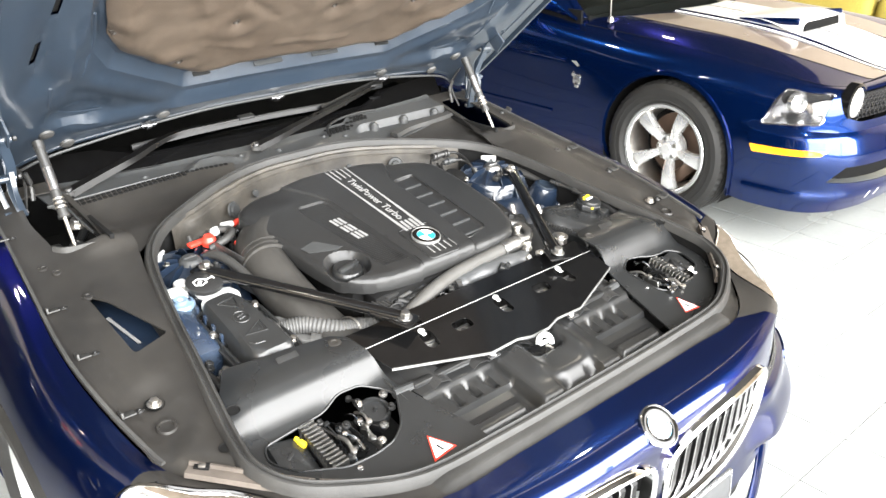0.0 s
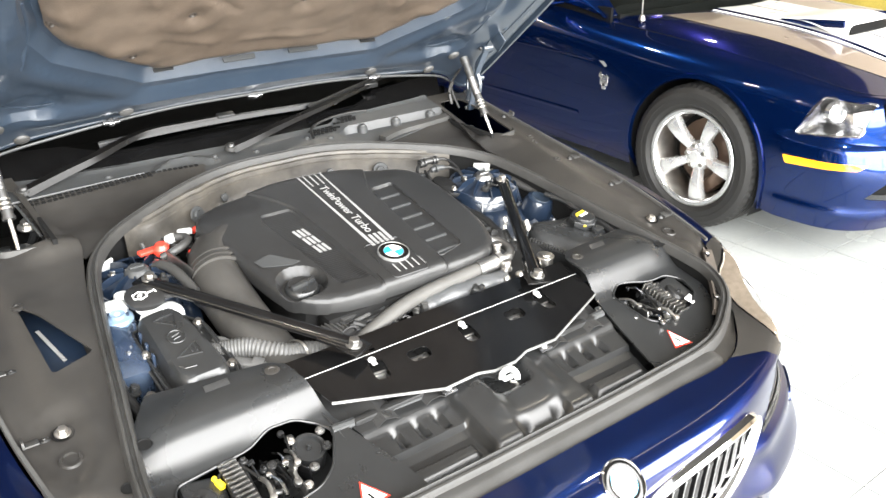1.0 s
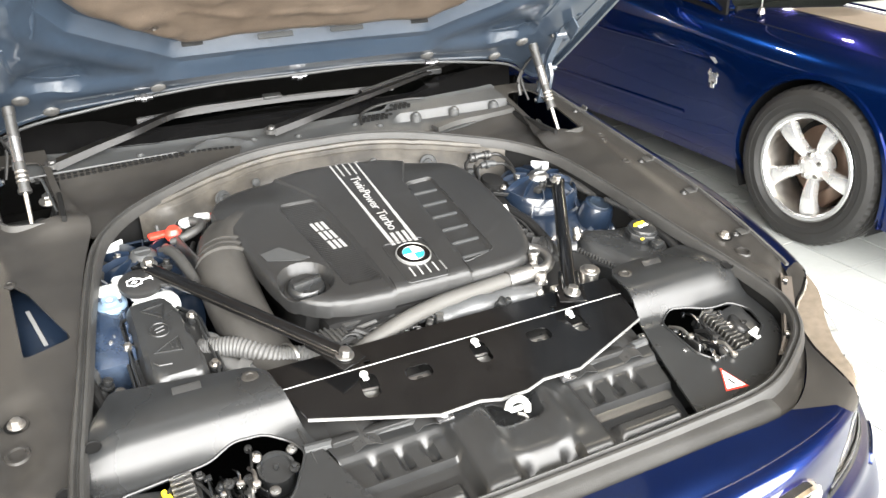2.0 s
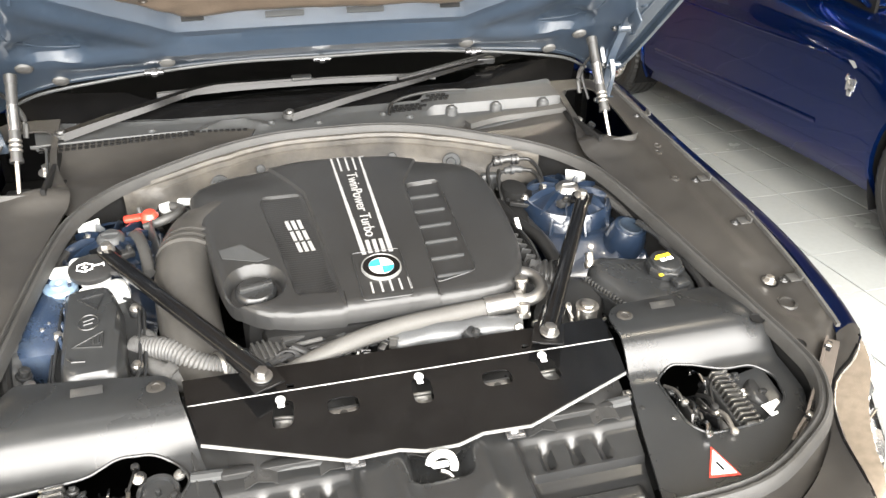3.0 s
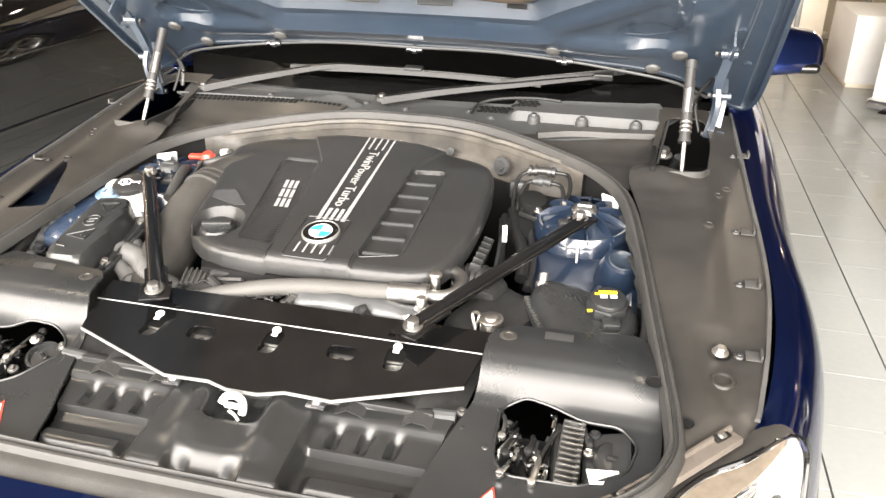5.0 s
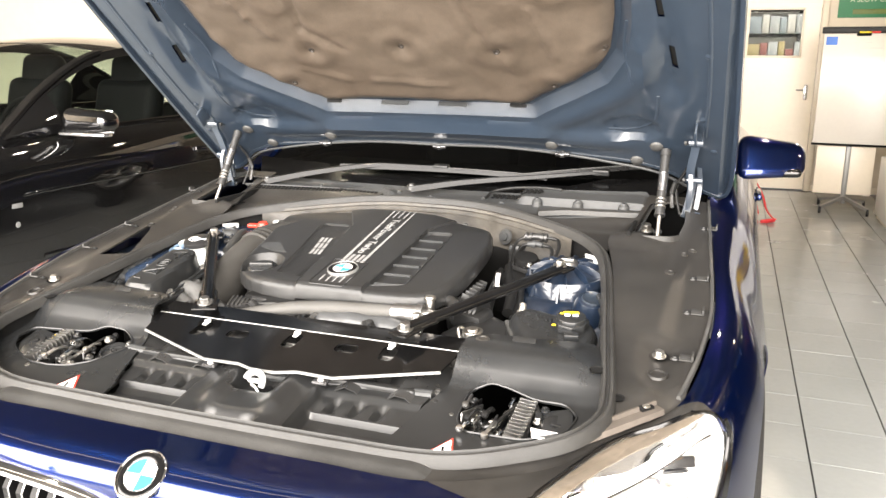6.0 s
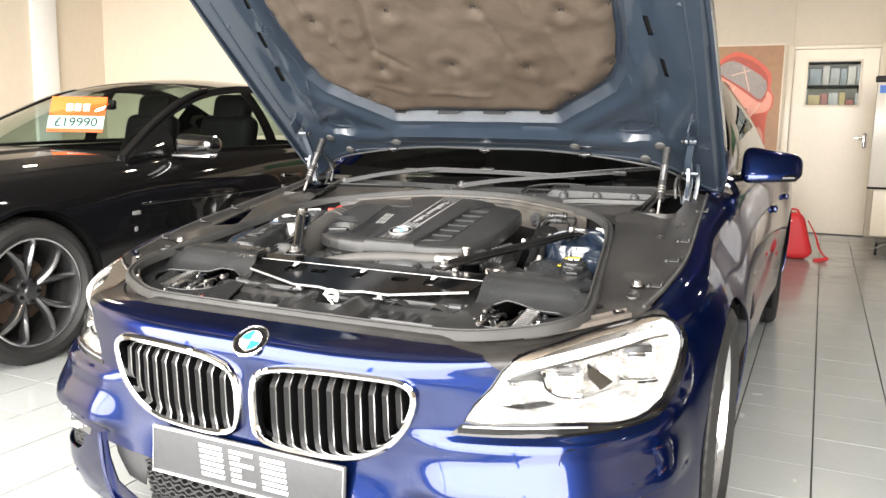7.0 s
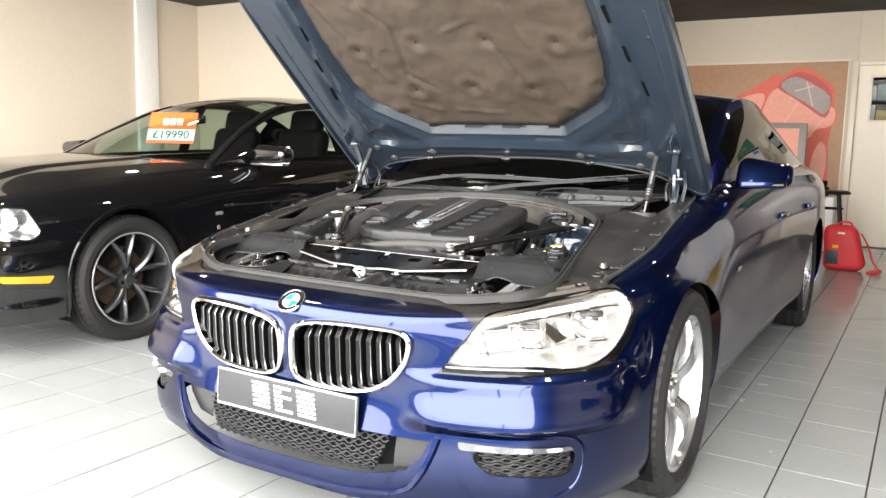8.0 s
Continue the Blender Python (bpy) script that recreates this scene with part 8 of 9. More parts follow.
badge(coupe, Matrix.Translation(on_body(.02, 1.40, .003)) @ (on_body(.02, 1.40, .02) - on_body(.02, 1.40, 0)).to_track_quat("Z", "Y").to_matrix().to_4x4(), .041)
# windscreen washer jets and bonnet latch spots on the nose
for x in (-.16, .33):
    p = on_body(x * 4, .9, .001)
    part("nose_plug", box(.016, .006, .003, .001, pose(p.x, p.y, p.z, 10)), NAVY, coupe)


# ---- the two sports cars beside it: body lines in their own axes, nose at the origin ----
PONY_RAILS = [
    [(0, 0.17, 0.795), (0.3, 0.17, 0.795), (0.55, 0.175, 0.795), (0.7, 0.2, 0.797), (0.78, 0.29, 0.81), (0.8, 0.46, 0.835), (0.8, 0.7, 0.865), (0.8, 0.94, 0.885), (0.795, 1.25, 0.905), (0.8, 1.65, 0.93), (0.855, 2.3, 0.955), (0.865, 3, 0.975), (0.86, 3.66, 0.99), (0.8, 4.3, 1), (0.72, 4.6, 0.985), (0.45, 4.7, 0.98), (0, 4.72, 0.98)],
    [(0, 0.1, 0.785), (0.3, 0.105, 0.785), (0.55, 0.12, 0.78), (0.73, 0.15, 0.78), (0.83, 0.26, 0.785), (0.865, 0.45, 0.805), (0.875, 0.7, 0.825), (0.88, 0.94, 0.84), (0.88, 1.25, 0.855), (0.885, 1.65, 0.88), (0.9, 2.3, 0.9), (0.905, 3, 0.92), (0.915, 3.66, 0.93), (0.88, 4.3, 0.94), (0.78, 4.66, 0.92), (0.47, 4.76, 0.92), (0, 4.78, 0.92)],
    [(0, 0.06, 0.7), (0.3, 0.07, 0.7), (0.57, 0.085, 0.7), (0.76, 0.13, 0.7), (0.87, 0.25, 0.7), (0.9, 0.45, 0.71), (0.915, 0.7, 0.72), (0.925, 0.94, 0.73), (0.925, 1.25, 0.74), (0.92, 1.65, 0.76), (0.925, 2.3, 0.77), (0.925, 3, 0.78), (0.94, 3.66, 0.79), (0.91, 4.3, 0.8), (0.8, 4.69, 0.8), (0.48, 4.79, 0.8), (0, 4.81, 0.8)],
    [(0, 0.05, 0.56), (0.3, 0.06, 0.56), (0.58, 0.08, 0.56), (0.78, 0.13, 0.56), (0.885, 0.25, 0.565), (0.915, 0.45, 0.57), (0.93, 0.7, 0.575), (0.938, 0.94, 0.58), (0.933, 1.25, 0.58), (0.91, 1.65, 0.6), (0.91, 2.3, 0.6), (0.915, 3, 0.61), (0.945, 3.66, 0.62), (0.92, 4.3, 0.62), (0.81, 4.71, 0.62), (0.49, 4.81, 0.62), (0, 4.83, 0.62)],
    [(0, 0.02, 0.44), (0.3, 0.03, 0.44), (0.58, 0.05, 0.44), (0.79, 0.11, 0.44), (0.895, 0.24, 0.44), (0.922, 0.45, 0.44), (0.93, 0.7, 0.445), (0.937, 0.94, 0.45), (0.93, 1.25, 0.45), (0.9, 1.65, 0.45), (0.895, 2.3, 0.45), (0.9, 3, 0.45), (0.942, 3.66, 0.46), (0.92, 4.3, 0.46), (0.81, 4.72, 0.46), (0.49, 4.82, 0.46), (0, 4.84, 0.46)],
    [(0, 0.04, 0.3), (0.3, 0.05, 0.3), (0.58, 0.07, 0.3), (0.78, 0.13, 0.3), (0.88, 0.25, 0.3), (0.91, 0.46, 0.3), (0.915, 0.7, 0.3), (0.92, 0.94, 0.3), (0.915, 1.25, 0.3), (0.885, 1.65, 0.3), (0.88, 2.3, 0.3), (0.885, 3, 0.3), (0.92, 3.66, 0.3), (0.9, 4.3, 0.3), (0.8, 4.7, 0.3), (0.48, 4.79, 0.3), (0, 4.8, 0.3)],
    [(0, 0.09, 0.2), (0.3, 0.1, 0.2), (0.57, 0.12, 0.2), (0.75, 0.18, 0.2), (0.85, 0.29, 0.2), (0.88, 0.48, 0.2), (0.88, 0.72, 0.2), (0.88, 0.95, 0.2), (0.87, 1.25, 0.2), (0.84, 1.65, 0.2), (0.83, 2.3, 0.2), (0.835, 3, 0.2), (0.86, 3.66, 0.21), (0.84, 4.3, 0.22), (0.76, 4.65, 0.22), (0.46, 4.73, 0.22), (0, 4.75, 0.22)],
]


def sports_car(name, at, paint_mat, label, lamp_poly, signal_poly, wheel_style, wheel_mat, stripes, chrome_strip):
    car = thing(name, at, label, "car", "sports cars")
    # the blue car's bonnet and wing tops sit lower than the black car's
    low_by = .048 if stripes else 0.0
    rails = [[(x, y, z - low_by * (1.0, .80, .12, 0, 0, 0, 0)[j] * smoothstep(2.4, 1.6, y)) for x, y, z in rail] for j, rail in enumerate(PONY_RAILS)]
    body = Loft(rails)
    hubs, r_arch = (0.94, 3.66), 0.385

    def skin(u, v, out=0.0):
        p = body.at(u, v)
        # bumper ledge under the lamps and a lower lip
        out = out + (.022 * smoothstep(2.85, 3.10, v) * smoothstep(5.0, 3.5, v) + .014 * smoothstep(4.95, 5.15, v)) * smoothstep(5.5, 5.0, abs(u))
        if out:
            e = .02
            du = body.at(u + e, v) - body.at(u - e, v)
            dv = body.at(u, min(v + e, 6)) - body.at(u, max(v - e, 0))
            n = du.cross(dv).normalized()
            if n.dot(Vector((p.x, p.y - 2.4, 0))) < 0:
                n = -n
            p = p + n * out
        return p

    def arch(y, u0, u1):
        pts = []
        for k in range(25):
            a = radians(-38 + 256 * k / 24)
            pts.append(body.find(y + r_arch * math.cos(a), .345 + r_arch * math.sin(a), u0, u1, 1.5, 6.0))
        return pts + [(pts[-1][0], 7.0), (pts[0][0], 7.0)]

    arch_f, arch_r = arch(hubs[0], 4.4, 8.9), arch(hubs[1], 10.8, 13.6)
    grille = round_poly([(-3.0, 1.18), (3.02, 1.12), (3.16, 1.5), (3.10, 2.42), (2.6, 2.6), (-3.0, 2.6)], .1)
    lower = [(-3, 4.10), (2.95, 4.06), (3.35, 4.55), (1.6, 4.80), (-3, 4.84)]
    d0, d1 = 9.02, 11.05
    net_ = sheet(steps(0, 5.6, 50) + steps(5.6, 9, 34)[1:] + steps(9, 16, 44)[1:], steps(0, 6, 50),
                 [arch_f, arch_r, grille, lower, lamp_poly, signal_poly, [(d0, -1), (d0, 5.4), (d1, 5.4), (d1, -1)]])
    holes = (arch_f, arch_r, grille, lower, lamp_poly)

    def solid(u, v):
        return not any(inside(h, u, v) for h in holes)

    def halves(nm, test, mat, thick=.003, out=0.0, join=False, lab=""):
        a = piece(net_, test, lambda u, v: skin(u, v, out), thick)
        b = mirror_x(a.copy())
        if join:
            bm = merge(a, b)
            bmesh.ops.remove_doubles(bm, verts=bm.verts, dist=1e-5)
            part(nm, bm, mat, car, lab)
        else:
            part(nm, a, mat, car, lab)
            part(nm, b, mat, car, lab)

    halves("front_bumper", lambda u, v: u < 5.2 and solid(u, v), paint_mat, join=True)
    halves("front_fender", lambda u, v: 5.2 < u < d0 and solid(u, v), paint_mat)
    halves("car_door", lambda u, v: d0 < u < d1 and v < 5.4, paint_mat)
    halves("side_sill", lambda u, v: d0 < u < d1 and v > 5.4, paint_mat)
    halves("rear_quarter", lambda u, v: u > d1 and solid(u, v), paint_mat, join=True)
    halves("radiator_grille", lambda u, v: inside(grille, u, v), DARK, 0, -.05, True, "dark recessed radiator grille")
    halves("lower_grille", lambda u, v: inside(lower, u, v), DARK, 0, -.04, True, "dark lower grille")
    flat = sheet(steps(3.2, 5.4, 22), steps(3.3, 4.5, 12), [signal_poly])
    for s in (1, -1):
        def place(u, v, out=0.0):
            p = skin(u, v, out)
            return Vector((p.x * s, p.y, p.z))
        part("turn_signal", piece(flat, lambda u, v: inside(signal_poly, u, v), lambda u, v: place(u, v, .004), .004), AMBER, car, "amber turn signal")
        lamp = new("headlight")
        lamp.parent = car
        lamp["label"] = "clear headlight"
        lens = part("lens", piece(net_, lambda u, v: inside(lamp_poly, u, v), lambda u, v: place(u, v, .001)), LENS, lamp)
        lens.visible_shadow = False
        part("reflector", piece(net_, lambda u, v: inside(lamp_poly, u, v), lambda u, v: place(u, v, -.005 - .07 * min(edge_distance(lamp_poly, u, v) / .3, 1))), DARK_ALLOY if stripes else ALLOY, lamp)
        part("lens_rim", sweep([place(u, v, .001) for u, v in lamp_poly], ring2(.005, 6), True), DARK if not chrome_strip else CHROME, lamp)
        cu = sum(p[0] for p in lamp_poly) / len(lamp_poly)
        cv = sum(p[1] for p in lamp_poly) / len(lamp_poly)
        c = place(cu + .15, cv, -.035)
        part("projector", lathe([(0, .014), (.02, .011), (.034, 0), (.042, .004), (.046, -.02)], 28), ALLOY, lamp, at=Matrix.Translation(c) @ Vector((s * .35, -1, .05)).to_track_quat("Z", "Y").to_matrix().to_4x4())
        # round driving lamp in the grille
        p = place(2.78, 1.92, -.022)
        fogl = part("driving_lamp", lathe([(0, .012), (.05, .010), (.066, .002), (.072, .012), (.084, .008), (.086, -.03)], 32), GLOSS_BLACK, car, "round driving lamp", at=Matrix.Translation(p) @ Vector((0, -1, 0)).to_track_quat("Z", "Y").to_matrix().to_4x4())
        part("lamp_glass", lathe([(0, .016), (.04, .014), (.064, .006)], 32), HEADLAMP_WHITE, fogl)
        for y in hubs:
            arc = [(y + r_arch * math.cos(radians(-30 + 240 * k / 30)), .345 + r_arch * math.sin(radians(-30 + 240 * k / 30))) for k in range(31)]
            bm = bmesh.new()
            rows = [[bm.verts.new((s * x, a, b)) for x in (.915, .80, .60)] for a, b in arc]
            for a, b in zip(rows, rows[1:]):
                for k in range(2):
                    bm.faces.new((a[k], a[k + 1], b[k + 1], b[k]))
            bm.faces.new([row[2] for row in rows])
            part("wheel_arch_liner", bm, DARK, car)
            lip = []
            for k in range(27):
                a = radians(-22 + 224 * k / 26)
                q = place(*body.find(y + (r_arch + .004) * math.cos(a), .345 + (r_arch + .004) * math.sin(a), *((4.4, 8.9) if y < 2 else (10.8, 13.6)), 1.5, 6.0), .004)
                lip.append(q)
            part("arch_lip", sweep(lip, [(-.010, -.008), (.018, -.008), (.012, .009), (-.006, .009)], up=(s, 0, 0)), paint_mat, car)
        for u in (d0, d1):
            part("panel_gap", sweep([place(u, v, .0012) for v in steps(.1, 5.4, 20)], [(-.0025, -.0015), (.0025, -.0015), (.0025, .0015), (-.0025, .0015)], up=(s, 0, 0)), DARK, car)
        crease = [place(u, 2.35 - .03 * (u - 9), .002) for u in steps(8.9, 11.4, 12)]
        part("side_crease", sweep(crease, [(-.012, -.003), (.012, -.003), (.003, .004), (-.003, .004)], up=(s, 0, 0)), paint_mat, car)
        crease = [place(u, 4.3, .002) for u in steps(9.1, 11.2, 12)]
        part("side_crease", sweep(crease, [(-.02, -.003), (.02, -.003), (.004, .006), (-.004, .006)], up=(s, 0, 0)), paint_mat, car)
        p = place(*body.find(2.92, .80, 9, 12), .010)
        part("door_handle", box(.02, .20, .032, .010, pose(p.x, p.y, p.z)), paint_mat, car)
        # door mirror
        mir = new("door_mirror")
        mir.parent = car
        bm = box(.27, .13, .110, .046, None, 5)
        for v in bm.verts:
            k = v.co.x / .27
            v.co.z *= 1.0 - .35 * k
            v.co.y -= .05 * k * k
        part("mirror_shell", move(bm, pose(s * 1.005, 1.96, 1.015) @ Matrix.Scale(s, 4, (1, 0, 0))), paint_mat, mir)
        part("mirror_trim", box(.27, .06, .014, .005, pose(s * .985, 1.93, .953)), ALLOY if not stripes else paint_mat, mir)
        part("mirror_arm", tube([(s * .86, 1.98, .955), (s * .90, 1.975, .965), (s * .95, 1.97, .975)], .022, 10, 4), paint_mat, mir)
        part("mirror_glass", box(.18, .004, .11, .002, pose(s * 1.0, 2.004, 1.01)), CHROME, mir)
        # small emblems on the wing, as plain shapes
        if stripes:
            p = place(8.70, 2.36, .003)
            bm = bmesh.new()
            bm.faces.new([bm.verts.new(q) for q in ((0, -.050, .014), (0, .046, .010), (0, .004, -.018))])
            part("wing_emblem", bm, SILVER_PRINT, car, at=Matrix.Translation(p))
            p = place(8.72, 2.89, .004)
            part("wing_emblem", merge(box(.005, .052, .050, .016, None, 3), box(.005, .014, .030, .005, pose(0, -.026, .026, -28)), box(.005, .014, .030, .005, pose(0, .026, .026, 28)), box(.005, .026, .034, .010, pose(0, 0, -.030), 3)), ALLOY, car, at=Matrix.Translation(p))
        else:
            p = place(8.82, 2.6, .003)
            part("wing_emblem", box(.004, .060, .022, .003), SILVER_PRINT, car, at=Matrix.Translation(p))
            p = place(8.82, 3.14, .003)
            part("wing_emblem", lathe([(0, .003), (.012, .002), (.014, 0)], 20), SILVER_PRINT, car, at=Matrix.Translation(p) @ pose(0, 0, 0, 0, 90 * s, 0))

    # bonnet
    edge = [(r[0], r[1]) for r in np.array([hermite(body.rails[0], u) for u in steps(0, 9.0, 60)])]
    rear = [(x, 1.655 - .30 * (1 - (x / .80) ** 2)) for x in steps(.80, 0, 14)]
    outline = edge[1:] + rear[1:]
    outline = [(0, edge[0][1])] + outline
    full = outline + [(-x, y) for x, y in outline[-2:0:-1]]
    table = [(r[1], r[2]) for r in np.array([hermite(body.rails[0], u) for u in steps(3.0, 9.0, 60)])]
    ty, tz = [t[0] for t in table], [t[1] for t in table]

    def hood_z(x, y):
        z = float(np.interp(y, ty, tz))
        k = max(0.0, 1 - abs(x / .80) ** (7 if stripes else 4))
        z += (.040 if stripes else .070) * k * smoothstep(.12, 1.0 if stripes else .75, y)
        if stripes:
            z += .014 * smoothstep(.275, .245, abs(x)) * smoothstep(.25, .6, y)
        else:
            z += .012 * smoothstep(.46, .40, abs(x)) * smoothstep(.25, .6, y)
        return z

    bonnet_ = panel("bonnet", full, [], hood_z, paint_mat, car, .003, .035, angle=40)
    part("bonnet_gap", sweep([Vector((x, y, hood_z(x, y) + .001)) for x, y in full], ring2(.0022, 6), True), DARK, bonnet_)
    if stripes:
        for x0, x1 in ((-.235, -.006), (.006, .235), (-.276, -.258), (.258, .276)):
            flat2 = sheet(steps(x0, x1, 8), steps(.18, 1.40, 40), [full])
            part("colour_stripe", piece(flat2, lambda x, y: inside(full, x, y), lambda x, y: Vector((x, y, hood_z(x, y) + .0022))), WHITE_STRIPE, bonnet_, "white racing stripe")
        # tan bands on the bonnet, outside the white stripes
        for k in (1, -1):
            band = [(k * .290, .18), (k * .470, .18), (k * .540, .60), (k * .560, 1.0), (k * .560, 1.46), (k * .290, 1.36)]
            flat2 = sheet(steps(min(k * .290, k * .560), max(k * .290, k * .560), 12), steps(.18, 1.46, 40), [full, band])
            part("colour_stripe", piece(flat2, lambda x, y: inside(full, x, y) and inside(band, x, y), lambda x, y: Vector((x, y, hood_z(x, y) + .0022))), TAN_BAND, bonnet_, "tan band outside the white stripes")
        scoop = [(-.24, .66), (.24, .66), (.20, 1.11), (-.20, 1.11)]
        flat2 = sheet(steps(-.24, .24, 16), steps(.66, 1.11, 16), [scoop])

        def scoop_z(x, y):
            return hood_z(x, y) + .004 + .062 * smoothstep(1.11, .74, y) * smoothstep(.24, .20, abs(x))
        sc = part("bonnet_scoop", piece(flat2, lambda x, y: inside(scoop, x, y), lambda x, y: Vector((x, y, scoop_z(x, y))), .004), WHITE_STRIPE, car, "raised bonnet scoop")
        part("scoop_mouth", box(.36, .012, .045, .004, pose(0, .675, hood_z(0, .67) + .034, -12)), DARK, sc)
        part("scoop_side", box(.012, .34, .035, .004, pose(-.215, .85, hood_z(.2, .85) + .024, -5, 0, -4)), paint_mat, sc)
        part("scoop_side", box(.012, .34, .035, .004, pose(.215, .85, hood_z(.2, .85) + .024, -5, 0, 4)), paint_mat, sc)
        part("aerial", merge(tube([(-.735, 1.46, .87), (-.735, 1.465, 1.05), (-.735, 1.48, 1.50)], .003, 6, 4), rod(.020, .03, 16, .005, r2=.011, at=pose(-.735, 1.46, hood_z(.735, 1.46) + .010))), STEEL, car, "thin wing aerial")
        for x in (.35, .43):
            for y0, y1 in ((5.16, 5.5),):
                line = [skin(x * 3.3 + .5, v, .002) for v in steps(y0, y1, 8)]
                line = [Vector((-p.x, p.y, p.z)) for p in line]
                part("colour_stripe", sweep(line, [(-.012, -.001), (.012, -.001), (.012, .001), (-.012, .001)], up=(0, -1, 0)), WHITE_STRIPE, car, "white bumper stripe")
    # greenhouse
    low = [(.80, 1.62, .94 - .85 * low_by), (.845, 1.95, .955), (.855, 2.4, .965), (.86, 2.85, .975), (.855, 3.3, .985), (.845, 3.75, .995), (.79, 4.25, 1.005)]
    high = [(.79, 1.62, .945 - .85 * low_by), (.665, 2.02, 1.16), (.60, 2.42, 1.325), (.585, 2.85, 1.385), (.58, 3.25, 1.37), (.60, 3.70, 1.245), (.70, 4.22, 1.02)]
    top_, side_ = greenhouse(car, low, high, paint_mat, GREEN_GLASS, 0.28, 0.05, 0.36, 0.66, 0.16, 0.80, 0.02, black_roof=True)
    boot_out = [(-.72, 4.15), (.72, 4.15), (.70, 4.60), (.45, 4.69), (-.45, 4.69), (-.70, 4.60)]
    panel("boot_lid", boot_out, [], lambda x, y: 1.005 - .02 * (x / .7) ** 2, paint_mat, car, .003, .08)
    part("cabin_floor", box(1.5, 2.9, .04, .01, pose(0, 2.9, .40)), DARK, car)
    for x in (.80, -.80):
        part("door_card", box(.02, 2.7, .54, .006, pose(x, 2.95, .68)), LEATHER, car)
    part("bulkhead", box(1.5, .02, .55, .004, pose(0, 1.60, .64)), DARK, car)
    part("dashboard", box(1.45, .42, .20, .06, pose(0, 1.86, .86)), LEATHER, car)
    for x in (-.36, .36):
        car_seat(car, x, 2.65, .55)
    part("rear_bench", merge(box(1.15, .45, .16, .05, pose(0, 3.40, .58)), box(1.15, .12, .45, .05, pose(0, 3.66, .80, -18))), LEATHER, car)
    part("steering_wheel", merge(tube([(.36 + .18 * math.cos(radians(30 * k)), 2.16 + .05 * math.sin(radians(30 * k)), .93 + .17 * math.sin(radians(30 * k))) for k in range(12)], .014, 8, 3, True), box(.30, .03, .04, .01, pose(.36, 2.14, .93, 20))), LEATHER, car)
    part("rear_view_mirror", merge(box(.22, .03, .06, .012, pose(0, 2.20, 1.24)), tube([(0, 2.20, 1.26), (0, 2.22, 1.30)], .008, 8, 2)), GLOSS_BLACK, car)
    wheels(car, hubs, .935, .345, .24, .228 if wheel_style == "five" else .250, wheel_style, wheel_mat)
    # honeycomb of the upper grille
    bms = []
    for j in range(7):
        v = 1.30 + .19 * j
        for i in range(46):
            u = -3.0 + .13 * i + (.065 if j % 2 else 0)
            if not inside(grille, abs(u), v) or abs(abs(u) - 2.78) < .22:
                continue
            c = skin(u, v, -.030)
            r = .024
            bms.append(sweep([c + Vector((r * math.cos(radians(60 * k)), 0, r * .75 * math.sin(radians(60 * k)))) for k in range(6)], [(-.002, -.006), (.002, -.006), (.002, .006), (-.002, .006)], True, up=(0, -1, 0)))
    if bms:
        g = part("grille_mesh", merge(*bms), MESH_MAT, car, smooth=False)
        g["kind"] = "stuff"
    return car, top_, skin


blue_lamp = round_poly([(3.50, 1.22), (3.66, 2.66), (5.0, 2.92), (4.60, 1.34)], .12)
blue_signal = round_poly([(5.09, 3.60), (5.02, 3.86), (3.61, 3.70), (3.41, 3.50)], .05)
black_lamp = round_poly([(3.05, 1.42), (4.14, 1.30), (4.65, 1.50), (4.92, 2.50), (4.74, 2.74), (3.40, 2.60)], .12)
black_signal = round_poly([(3.9, 3.94), (5.07, 4.10), (4.97, 4.34), (3.9, 4.16)], .05)
blue_car, blue_top, blue_skin = sports_car("sports_coupe", pose(3.165, .73, 0), BRIGHT_BLUE, "bright blue sports coupe with white bonnet stripes", blue_lamp, blue_signal, "five", POLISHED, True, True)
black_car, black_top, black_skin = sports_car("sports_coupe", pose(-3.075, .30, 0), BLACK_PAINT, "glossy black sports coupe with a price card", black_lamp, black_signal, "ten", WHEEL_BLACK, False, False)

# price card behind the black car's windscreen
card_mat = material("orange_card", (0.80, 0.12, 0.02), 0.5, 0.0, 0.05, 6.0)
price_card = thing("price_card", pose(-2.99, 2.23, 1.175, 62, 0, 28), "orange price card with black price on white", "price card")
part("card", box(.33, .24, .003, .001), card_mat, price_card)
part("price_field", box(.33, .085, .002, 0, pose(0, -.055, .003)), material("pale_teal_card", (0.55, 0.74, 0.70), 0.5, 0.0, 0.05, 6.0), price_card)
words("price", "£19990", .085, DARK, price_card, pose(0, -.057, .0045), .0004)
for k in range(3):
    part("card_mark", box(.038, .05, .002, .001, pose(-.05 + .05 * k, .045, .003)), WHITE_PRINT, price_card)


# ---- door, pictures and furniture at the back of the showroom ----
door = thing("door_1", pose(DX0, Y1, 0), "cream painted door with a small glazed window", "door", kind="structure")
DW = DX1 - DX0
win = [(.155, 1.455), (.715, 1.455), (.715, 1.955), (.155, 1.955)]
flat = sheet([0.02, DW - 0.02], [0.01, DH - 0.02], [win])
part("door_leaf", piece(flat, lambda x, z: not inside(win, x, z), lambda x, z: Vector((x, .02, z)), .04), WHITE_PAINT, door, smooth=False)
for a, b, c, d in ((.15, .17, 1.455, 1.955), (.70, .72, 1.455, 1.955), (.15, .72, 1.445, 1.465), (.15, .72, 1.945, 1.965)):
    part("glazing_bead", box(b - a, .05, d - c, .003, pose((a + b) / 2, .02, (c + d) / 2)), WHITE_PAINT, door)
pane = part("pane", box(.55, .006, .49, 0, pose(.435, .03, 1.705)), DOOR_GLASS, door)
